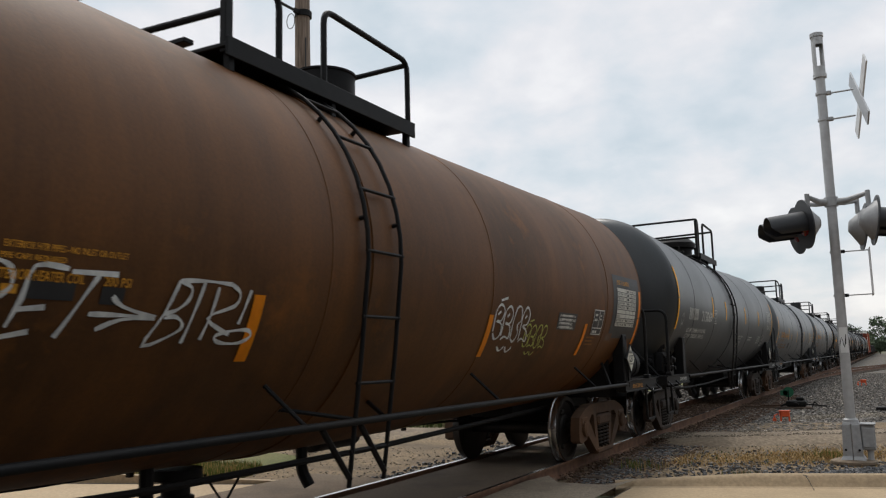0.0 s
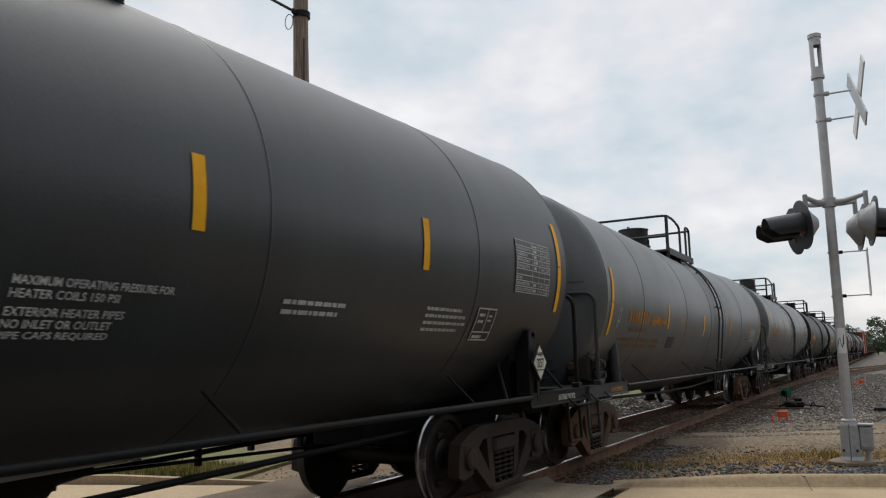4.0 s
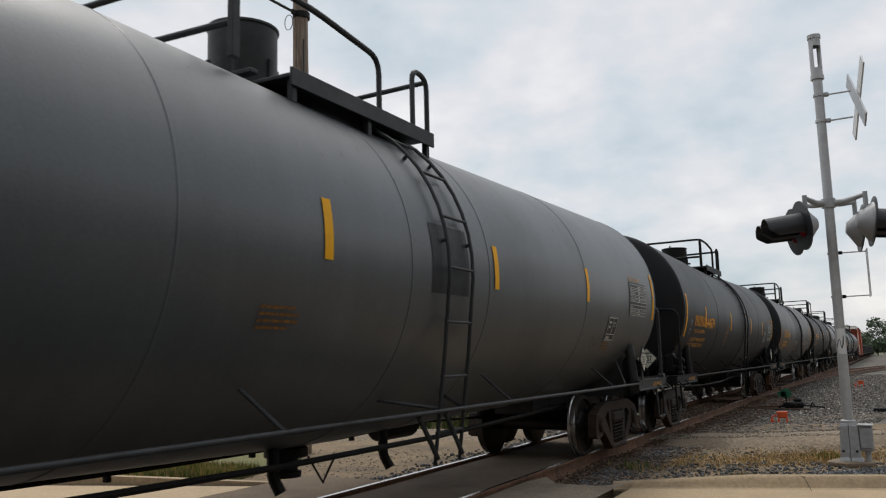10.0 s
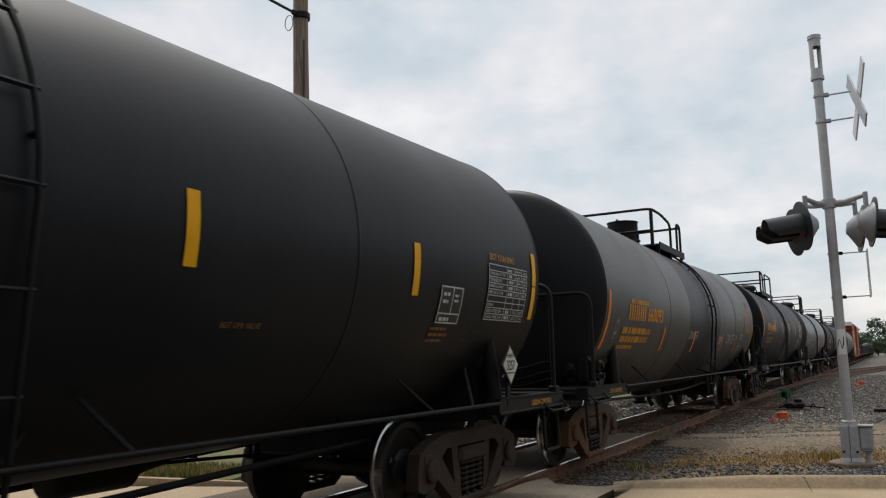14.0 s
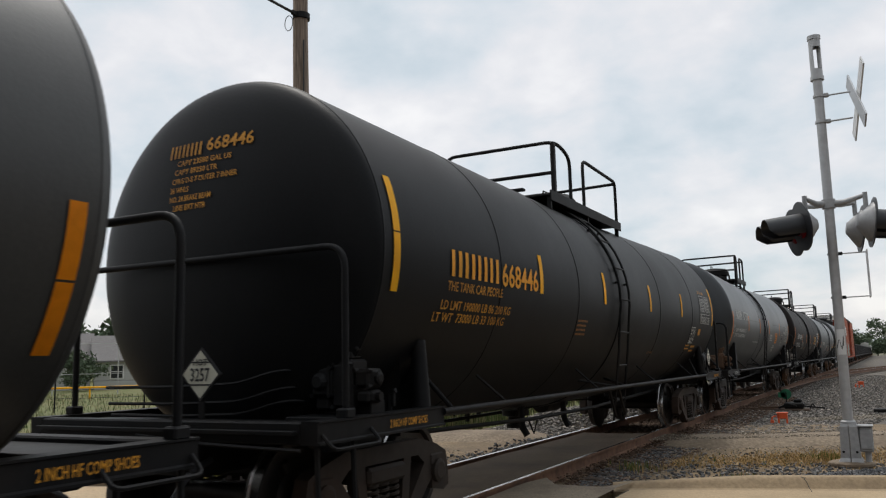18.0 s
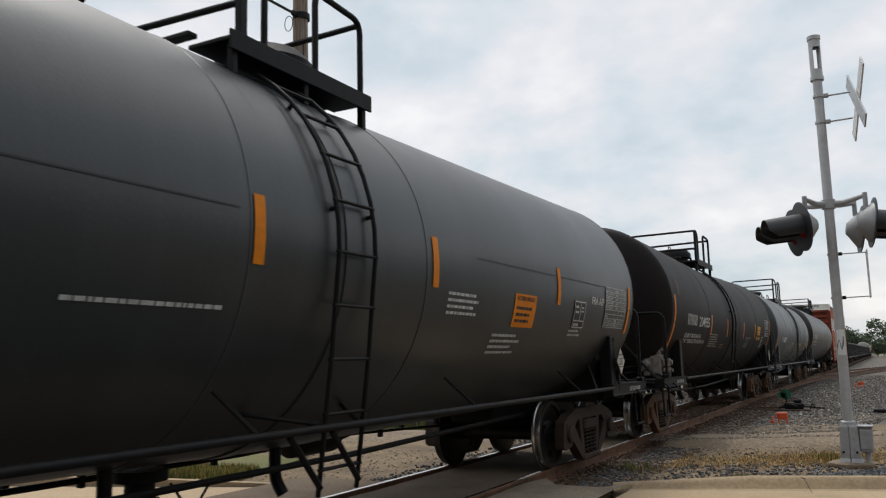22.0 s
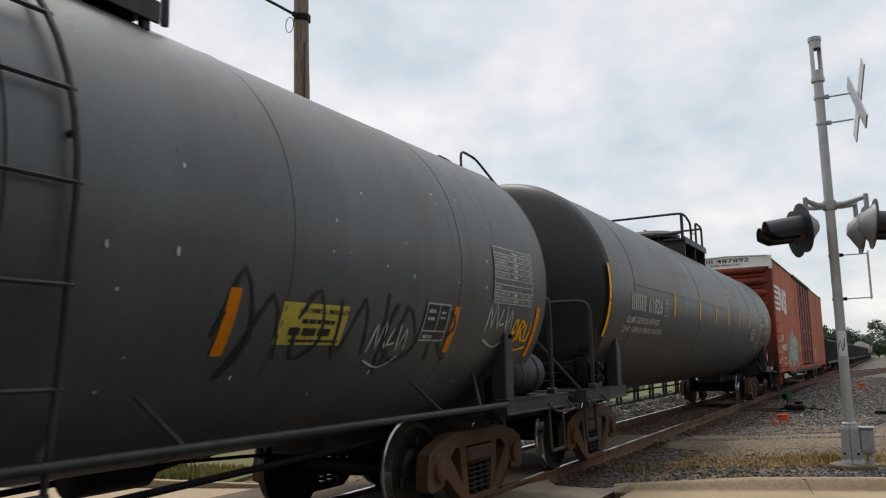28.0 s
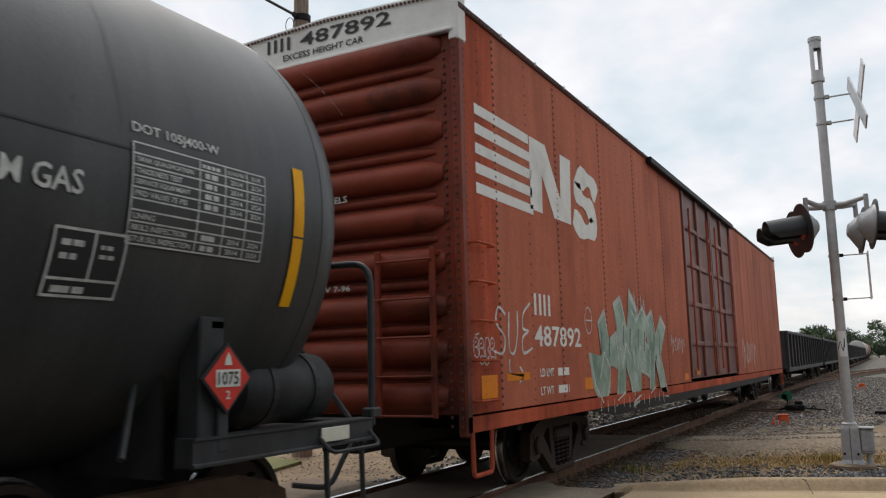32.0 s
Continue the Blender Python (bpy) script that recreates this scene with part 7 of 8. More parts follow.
    scrawl(car, S1, [[(188.02 - yc, 1.50), (188.04 - yc, 1.36), (188.36 - yc, 1.33)], [(188.28 - yc, 1.42), (188.38 - yc, 1.33), (188.26 - yc, 1.26)]], .03, "spray", "white arrow")
    scrawl(car, S1, shift(ZIGZAG, 192.6 - yc, 2.05, 1.2), .03, "spray", "white graffiti tag")
    scrawl(car, S1, shift(LOOPS, 195.2 - yc, 1.6, .7), .03, "spray", "white graffiti tag")
    scrawl(car, S1, shift(BUBBLE, 187.2 - yc, 1.52, .42), .014, "spray", "small scribbled tag")
    scrawl(car, S1, shift(LOOPS, 203.5 - yc, 1.3, 1.6), .06, "spray", "white graffiti")
    # underframe
    part("centre_sill", Geo().box(-.25, a + .2, .60, .25, b - .2, 1.0, .02), M["steel_dark"], car)
    for i in range(11):
        y = a + 1.5 + (b - a - 3) * i / 10
        part("crossbearer", Geo().box(-1.4, y - .06, .75, 1.4, y + .06, 1.0, .01), M["steel_dark"], car)
    for y, en in ((a, -1), (b, 1)):
        bogie(car, y - en * 3.7, "truck_dark")
        coupler(car, y - en * .05, en)
    return car


M["graffiti_pale"] = shader("pale_mint_spray_paint", (0.50, 0.56, 0.50), 0.55, vary=0.2, scale=3, bump=0, second=(0.30, 0.40, 0.33), amount=0.5, spread=1.6)
M["dark_green"] = shader("dark_green_spray_paint", (0.06, 0.14, 0.09), 0.55, vary=0.2, bump=0)
M["graffiti_green"] = shader("pale_green_spray_paint", (0.36, 0.47, 0.38), 0.55, vary=0.25, scale=3, bump=0, second=(0.12, 0.22, 0.15), amount=0.6, spread=1.4)
CARS.append(boxcar())


def gondola(y1, y2):
    yc, h = (y1 + y2) / 2, (y2 - y1) / 2
    car = thing("gondola_car", None, None, "black steel gondola car loaded with dark scrap", "gondola car", at=pose(0, yc, 0), group="cars of the freight train")
    for sd in (1, -1):
        x0, x1 = sorted((sd * 1.45, sd * 1.50))
        part("side_wall", Geo().box(x0, -h, .95, x1, h, 2.36, .01), M["gondola"], car)
        part("top_chord", Geo().box(min(sd * 1.42, sd * 1.60), -h, 2.30, max(sd * 1.42, sd * 1.60), h, 2.42, .02), M["gondola"], car)
        part("side_sill", Geo().box(min(sd * 1.42, sd * 1.56), -h, .80, max(sd * 1.42, sd * 1.56), h, .98, .02), M["gondola"], car)
        n = 14
        for i in range(n + 1):
            y = -h + .1 + (2 * h - .2) * i / n
            part("side_stake", Geo().box(min(sd * 1.49, sd * 1.58), y - .07, .95, max(sd * 1.49, sd * 1.58), y + .07, 2.32, .02), M["gondola"], car)
    for y in (-h, h):
        part("end_wall", Geo().box(-1.45, y - .04, .95, 1.45, y + .04, 2.42, .02), M["gondola"], car)
    part("floor_plate", Geo().box(-1.45, -h, .9, 1.45, h, .97, .01), M["gondola"], car)
    g = Geo()
    nx, ny = 6, 40
    pts = [(-1.42 + 2.84 * i / nx, -h + .1 + (2 * h - .2) * j / ny, 2.05 + .45 * noise.noise((i * .7, j * .45, yc)) * math.sin(math.pi * i / nx) + .2) for j in range(ny + 1) for i in range(nx + 1)]
    g.add(pts, [(j * (nx + 1) + i, j * (nx + 1) + i + 1, (j + 1) * (nx + 1) + i + 1, (j + 1) * (nx + 1) + i) for j in range(ny) for i in range(nx)])
    part("load", g, M["gondola"], car, "dark scrap load")
    for y, en in ((-h, -1), (h, 1)):
        bogie(car, y - en * 1.8, "truck_dark")
        coupler(car, y - en * .1, en)
    return car


for y1, y2 in ((215.0, 234.4), (236.0, 254.6), (256.2, 275.4), (277.0, 296.2), (297.8, 316.8), (318.4, 337.6), (339.2, 358.0)):
    CARS.append(gondola(y1, y2))
for y1, y2, paint, lab in ((361.3, 374.3, "pale", "pale grey tank car with dark trim"), (377.1, 390.0, "pale", "pale cream tank car with dark stains"), (392.8, 405.8, "boxcar_faded", "faded red tank car with dark trim"), (408.6, 421.5, "pale", "pale grey tank car with dark trim")):
    CARS.append(tank_car(dict(y1=y1, y2=y2, ladder=(y1 + y2) / 2, paint=paint, label=lab, far=True, strips=[], end_strips=[])))


# ---- the crossing signal ----
ROAD = Vector((0.970, 0.242, 0))  # along the road
CROSS = Vector((-0.242, 0.970, 0))


def lamp_unit_meshes():
    h = Geo().lathe([(-.21, .04), (-.205, .09), (-.17, .125), (-.03, .285), (0, .295)], 24, "x")
    b = Geo().lathe([(0, .05), (.0, .375), (.018, .375), (.018, .05)], 40, "x")
    g = Geo()
    n, pts, faces = 22, [], []
    for i in range(n + 1):
        t = math.pi * (-0.20 + 1.40 * i / n)
        c, s = math.cos(t), math.sin(t)
        ln = .56 - .12 * max(0, -s) * 2
        for x, r in ((.02, .20), (ln, .185), (ln, .178), (.02, .193)):
            pts.append((x, r * c, r * s))
    for i in range(n):
        for j in range(4):
            a, b2 = i * 4 + j, i * 4 + (j + 1) % 4
            faces.append((a, b2, b2 + 4, a + 4))
    g.add(pts, faces)
    l = Geo().lathe([(.018, .18), (.03, .18), (.05, .12), (.055, .002)], 28, "x")
    return (h.mesh("lamp_housing", M["galv_light"], True), b.mesh("backboard", M["signal_black"], True), g.mesh("hood", M["signal_black"], True), l.mesh("lens", M["lens"], True))


def crossing_signal():
    sig = thing("crossing_signal", None, None, "grey aluminium crossing signal mast with hooded red lamps", "crossing signal", at=pose(4.34, 13.75, -.19))
    R2 = .072
    part("mast", Geo().lathe([(.62, R2), (5.95, R2 * .96)], 24, "z"), M["galv"], sig, smooth=True)
    g = Geo()
    pts, fs = [], []
    for z, a in ((.05, .17), (.11, .135), (.56, .118), (.60, .105)):
        pts += [(sx * (a if k else .006), sy * a, z) for sx, k in ((-1, 1), (-1, 0)) for sy in (-1, 1)]
    for sx in (1, -1):
        g = Geo()
        q = [(sx * -x, y, z) for x, y, z in pts]
        g.add(q, [f for i in range(3) for f in ((4 * i, 4 * i + 1, 4 * i + 5, 4 * i + 4), (4 * i + 1, 4 * i + 3, 4 * i + 7, 4 * i + 5), (4 * i + 3, 4 * i + 2, 4 * i + 6, 4 * i + 7), (4 * i + 2, 4 * i, 4 * i + 4, 4 * i + 6))] + [(12, 13, 15, 14)])
        base = part("mast_base", g, M["galv_light"], sig)
    part("base_collar", Geo().lathe([(.58, .11), (.63, .105), (.65, .08)], 20, "z"), M["galv_light"], sig, smooth=True)
    part("base_flange", Geo().lathe([(0, .32), (.035, .315), (.05, .28), (.06, .15)], 20, "z"), M["sidewalk"], sig, "round concrete foot")
    for x in (-.09, .09):
        part("bolt", Geo().lathe([(-.16, .018), (-.125, .018)], 8, "y", (x, 0, .2)), M["steel_dark"], base)
    jb = part("junction_box", Geo().box(.125, -.10, .20, .31, .10, .56, .015).box(.14, -.12, .24, .295, -.095, .52, .01), M["galv_light"], sig)
    part("box_conduit", Geo().tube([(.23, 0, .22), (.23, 0, -.02)], .045, 10), M["galv"], jb)
    part("box_lid", Geo().box(.115, -.13, .56, .325, .12, .585, .008), M["galv_light"], jb)
    # cap: a sleeve with an oval window near the top of the mast
    cap = Geo()
    n = 28
    pts, faces = [], []
    zs = [5.93, 6.02, 6.10, 6.20, 6.34, 6.46, 6.55, 6.63]
    for z in zs:
        for j in range(n):
            t = 2 * math.pi * j / n
            pts.append((.088 * math.cos(t), .088 * math.sin(t), z))
    for i in range(len(zs) - 1):
        for j in range(n):
            t = 2 * math.pi * (j + .5) / n
            hole = 2 <= i <= 4 and (math.cos(t - math.radians(-62)) > .80 or math.cos(t - math.radians(118)) > .80)
            if not hole:
                k = (j + 1) % n
                faces.append((i * n + j, i * n + k, (i + 1) * n + k, (i + 1) * n + j))
    cap.add(pts, faces)
    cp = part("mast_cap", cap, M["galv"], sig, smooth=True)
    for z in (5.95, 6.62):
        part("cap_ring", Geo().lathe([(z - .03, .088), (z - .03, .1), (z + .03, .1), (z + .03, .088)], 24, "z"), M["galv"], cp, smooth=True)
    rot = math.degrees(math.atan2(ROAD.y, ROAD.x))
    # the crossbuck: two boards on two clamped arms, edge-on to the track
    for z in (5.24, 5.66):
        a = part("clamp", Geo().lathe([(z - .02, .074), (z - .02, .086), (z + .02, .086), (z + .02, .074)], 20, "z").tube([ROAD * .07 + Vector((0, 0, z)), ROAD * .46 + Vector((0, 0, z + .03))], .014, 8), M["galv"], sig)
        part("clamp_bolt", Geo().box(.07, -.04, z - .03, .14, .04, z + .03, .01), M["galv_light"], a)
    for ang, off, mat, l in ((43, .53, "sign_back", "crossbuck board"), (-43, .56, "sign_white", "crossbuck board")):
        b = Geo().box(-.012, -.69, -.115, .012, .69, .115, .003)
        part("crossbuck_board", b, M[mat], sig, at=pose(ROAD.x * off, ROAD.y * off, 5.55, 0, 0, 12) @ pose(0, 0, 0, ang, 0, 0))
    # the lamps' crossarm and the four lamps
    part("crossarm_clamp", Geo().lathe([(3.86, .074), (3.86, .10), (4.0, .10), (4.0, .074)], 20, "z"), M["galv_light"], sig, smooth=True)
    meshes = lamp_unit_meshes()
    for way in (-1, 1):
        for side in (-1, 1):
            tip = ROAD * (way * (.40 if way < 0 else .44)) + CROSS * (side * .34) + Vector((0, 0, 3.98))
            arm = part("crossarm", Geo().tube([ROAD * (way * .07) + CROSS * (side * .03) + Vector((0, 0, 3.93)), ROAD * (way * .20) + CROSS * (side * .10) + Vector((0, 0, 3.93)), tip], [.05, .045, .032], 10), M["galv_light"], sig, smooth=True)
            part("arm_elbow", Geo().tube([tip + Vector((0, 0, .04)), tip + Vector((0, 0, -.20))], .036, 10), M["galv_light"], arm, smooth=True)
            m = pose(tip.x, tip.y, tip.z - .42, 0, 0, rot + (190 if way < 0 else -4)) @ pose(.06, 0, 0, 0, 7, 0)
            hs = part("lamp_housing", meshes[0], None, sig, "silver lamp housing", at=m)
            part("backboard", meshes[1], None, hs, "round black backboard")
            part("hood", meshes[2], None, hs, "black lamp hood")
            part("lens", meshes[3], None, hs, "dark red lens")
    # a narrow plate on two thin arms
    for z in (2.48, 3.15):
        a = part("clamp", Geo().lathe([(z - .015, .073), (z - .015, .082), (z + .015, .082), (z + .015, .073)], 20, "z").tube([ROAD * .07 + Vector((0, 0, z)), ROAD * .46 + Vector((0, 0, z + .01))], .010, 6), M["galv"], sig)
        part("clamp_bolt", Geo().box(.07, -.03, z - .025, .13, .03, z + .025, .008), M["steel_dark"], a)
    part("small_sign", Geo().box(-.006, -.16, -.36, .006, .16, .36, .003), M["sign_white"], sig, "small sign seen from its edge", at=pose(ROAD.x * .47, ROAD.y * .47, 2.83, 0, 0, 4))
    # a sticker with scrawl round the mast
    g = Geo()
    for i in range(8):
        t0, t1 = math.radians(-130 + 12 * i), math.radians(-118 + 12 * i)
        g.add([(.0745 * math.cos(t0), .0745 * math.sin(t0), 1.62), (.0745 * math.cos(t1), .0745 * math.sin(t1), 1.62), (.0745 * math.cos(t1), .0745 * math.sin(t1), 2.0), (.0745 * math.cos(t0), .0745 * math.sin(t0), 2.0)], [(0, 1, 2, 3)])
    st = part("sticker", g, M["sign_white"], sig, "torn white sticker")
    k = Geo()
    stroke(k, [(-.06, 1.72), (-.02, 1.85), (.01, 1.7), (.04, 1.9), (.03, 1.75)], .014, lambda u, v: (.0755 * math.cos(-1.55 + u / .0755), .0755 * math.sin(-1.55 + u / .0755), v))
    part("scribble", k, M["ink"], st)
    return sig


crossing_signal()


# ---- the utility pole and its cable ----
def utility_pole():
    p = thing("utility_pole", None, None, "weathered wooden utility pole beyond the track", "utility pole", at=pose(-4.98, 12.6, -.25))
    n, pts = 18, []
    prof = [(i * 11.5 / 23, .20 - .065 * i / 23) for i in range(24)]
    g = Geo()
    faces = []
    for z, r in prof:
        for j in range(n):
            t = 2 * math.pi * j / n
            k = 1 + .07 * noise.noise((math.cos(t) * 3, math.sin(t) * 3, z * .5)) + (.05 if j % 5 == 0 else 0)
            pts.append((r * k * math.cos(t) + .02 * math.sin(z * .5), r * k * math.sin(t), z))
    for i in range(len(prof) - 1):
        for j in range(n):
            k = (j + 1) % n
            faces.append((i * n + j, i * n + k, (i + 1) * n + k, (i + 1) * n + j))
    g.add(pts, faces + [tuple(range(23 * n, 24 * n))])
    part("pole_shaft", g, M["wood_pole"], p, smooth=True, sharp=60)
    part("cable_bracket", Geo().box(-.03, -.30, 8.70, .03, .10, 8.80, .01).lathe([(8.69, .165), (8.69, .175), (8.81, .175), (8.81, .165)], 18, "z"), M["steel_dark"], p)
    part("cable_loop", Geo().tube([(-.16 - .10 * math.sin(t), -.2, 8.72 - .14 + .16 * math.cos(t)) for t in [i * 2 * math.pi / 16 for i in range(17)]], .008, 5), M["steel_dark"], p)
    part("split", Geo().box(.13, -.12, 6.0, .16, -.10, 8.2, .006), M["ink"], p)
    c = Geo()
    A1, B1 = Vector((-4.98, 12.35, 8.5)), Vector((-5.0, -25, 9.3))
    c.tube([A1.lerp(B1, i / 24) - Vector((0, 0, .5 * math.sin(math.pi * i / 24))) for i in range(25)], .028, 6)
    thing("overhead_cable", c, M["signal_black"], "black overhead cable tied to the pole", "cable")
    q = copy_thing(p, pose(-5.0, -25.3, -.25))


utility_pole()


# ---- small track-side things ----
def trackside():
    for x, y, z in ((2.50, 21.6, -.235), (3.7, 43.8, -.235)):
        o = thing("switch_cover", None, None, "orange plastic cover on short legs among ballast", "track equipment", at=pose(x, y, z, 0, 0, 14), group="orange covers by the track")
        part("cover", Geo().box(-.03, -.08, .13, .20, .08, .27, .02), M["orange_plastic"], o)
        part("cover_lip", Geo().box(-.045, -.095, .255, .215, .095, .28, .01), M["orange_plastic"], o)
        for a in (-.01, .18):
            part("leg", Geo().box(a - .02, -.08, 0, a + .02, -.05, .14, .005), M["orange_plastic"], o)
        part("flap", Geo().tube([(-.06, 0, .2), (-.15, 0, .16), (-.15, 0, 0)], .02, 6).box(-.19, -.03, .02, -.11, .03, .10, .01), M["orange_plastic"], o)
    s = thing("switch_stand", None, None, "black switch stand with a green target", "track equipment", at=pose(2.3, 26.4, -.235))
    part("head_tie", Geo().box(-1.3, -.12, -.05, -.30, .12, .07, .015), M["tie"], s)
    part("crank_arm", Geo().tube(rounded([(-.3, -.1, .1), (.0, -.16, .22), (.2, -.2, .16)], .05), .03, 8), M["steel_dark"], s)
    part("connecting_rod", Geo().tube([(-.9, .05, .10), (-.1, .0, .12)], .025, 8), M["truck"], s)
    part("lever_hook", Geo().tube(rounded([(.55, -.06, .08), (.62, -.06, .24), (.72, -.06, .10)], .04), .016, 6), M["steel_dark"], s)
    part("stand_base", Geo().box(-.45, -.25, 0, .55, .25, .08, .02), M["tie"], s)
    part("gear_box", Geo().box(-.15, -.18, .08, .40, .18, .26, .04).box(.12, -.12, .26, .34, .12, .36, .03), M["steel_dark"], s)
    part("throw_lever", Geo().tube([(.3, 0, .16), (.95, -.05, .10)], .022, 8), M["steel_dark"], s)
    part("target_rod", Geo().tube([(-.08, 0, .1), (-.08, 0, .55)], .018, 8), M["steel_dark"], s)
    t = Geo().lathe([(-.006, .002), (-.006, .15), (.006, .15), (.006, .002)], 20, "y", (-.08, 0, .50))
    part("target", t, M["green_plastic"], s, "round green target")
    part("target_flag", Geo().box(-.30, -.006, .40, -.10, .006, .55, .004), M["green_plastic"], s)
    r = thing("throw_rod", Geo().box(.75, 26.3, -.20, 2.0, 26.38, -.14, .01), M["truck"], "rusty switch throw rod beside the rail", "track equipment")
    k = thing("steel_box", Geo().box(4.5, 25.8, -.24, 5.0, 26.1, -.12, .02), M["steel_dark"], "flat dark steel box on the ballast", "track equipment")


trackside()


def kerb_crack():
    """A crack across the kerb's top and face."""
    g = Geo()
    line = [(3.88, 11.02, -.024), (3.90, 10.96, -.024), (3.935, 10.93, -.024), (3.925, 10.88, -.028), (3.955, 10.82, -.05), (3.985, 10.77, -.11), (4.02, 10.68, -.147)]
    for i, (p, q) in enumerate(zip(line, line[1:])):
        w = .006 - .0005 * i
        g.tube([p, q], w, 4)
    thing("kerb_crack", g, M["ink"], "dark crack across the concrete kerb", "crack", kind="structure")


kerb_crack()


# ---- stones, joined by the heap ----
def stones(name, count, spot, size, mat, label, seed):
    rng = np.random.default_rng(seed)
    base = np.array([(x, y, z) for x in (-1, 1) for y in (-1, 1) for z in (-1, 1)], float)
    quads = np.array([(0, 1, 3, 2), (4, 6, 7, 5), (0, 4, 5, 1), (2, 3, 7, 6), (0, 2, 6, 4), (1, 5, 7, 3)])
    V, F = [], []
    n = 0
    for i in range(count):
        p = spot(rng)
        if p is None:
            continue
        s = size * rng.uniform(.45, 1.25)
        b = base * rng.uniform(.55, 1.0, (8, 3)) * (1, rng.uniform(.6, 1), rng.uniform(.45, .8)) * s
        a, c = rng.uniform(0, 6.28), rng.uniform(-.5, .5)
        Rz = np.array([[math.cos(a), -math.sin(a), 0], [math.sin(a), math.cos(a), 0], [0, 0, 1]])
        Rx = np.array([[1, 0, 0], [0, math.cos(c), -math.sin(c)], [0, math.sin(c), math.cos(c)]])
        V.append(b @ Rx.T @ Rz.T + np.array(p) + (0, 0, s * .25))
        F.append(quads + n)
        n += 8
    me = bpy.data.meshes.new(name)
    me.from_pydata(np.concatenate(V).tolist(), [], np.concatenate(F).tolist())
    me.materials.append(mat)
    return tagged(new(name, me), label, "gravel", kind="stuff")


def stone_mat(name, lo, hi):
    m = shader(name, lo, 0.85, vary=0.3, scale=30, bump=0.3)
    nt = m.node_tree
    N, Lk = nt.nodes.new, nt.links.new
    b = nt.nodes["Principled BSDF"]
    ge, r = N("ShaderNodeNewGeometry"), N("ShaderNodeValToRGB")
    e = r.color_ramp.elements
    e[0].color, e[1].color = (*lo, 1), (*hi, 1)
    e[0].position, e[1].position = .1, 1.0
    k = e.new(.85)
    k.color = (*[(p + q) * .42 for p, q in zip(lo, hi)], 1)
    Lk(ge.outputs["Random Per Island"], r.inputs[0])
    Lk(r.outputs[0], b.inputs["Base Color"])
    return m


STONE_DARK = stone_mat("dark_crushed_stone", (0.045, 0.047, 0.052), (0.30, 0.29, 0.28))
STONE_TAN = stone_mat("tan_crushed_stone", (0.12, 0.10, 0.075), (0.46, 0.40, 0.32))
STONE_GREY = stone_mat("grey_ballast_stone", (0.095, 0.088, 0.082), (0.46, 0.41, 0.35))
STONE_RUST = stone_mat("rust_stained_ballast", (0.085, 0.048, 0.029), (0.28, 0.19, 0.13))


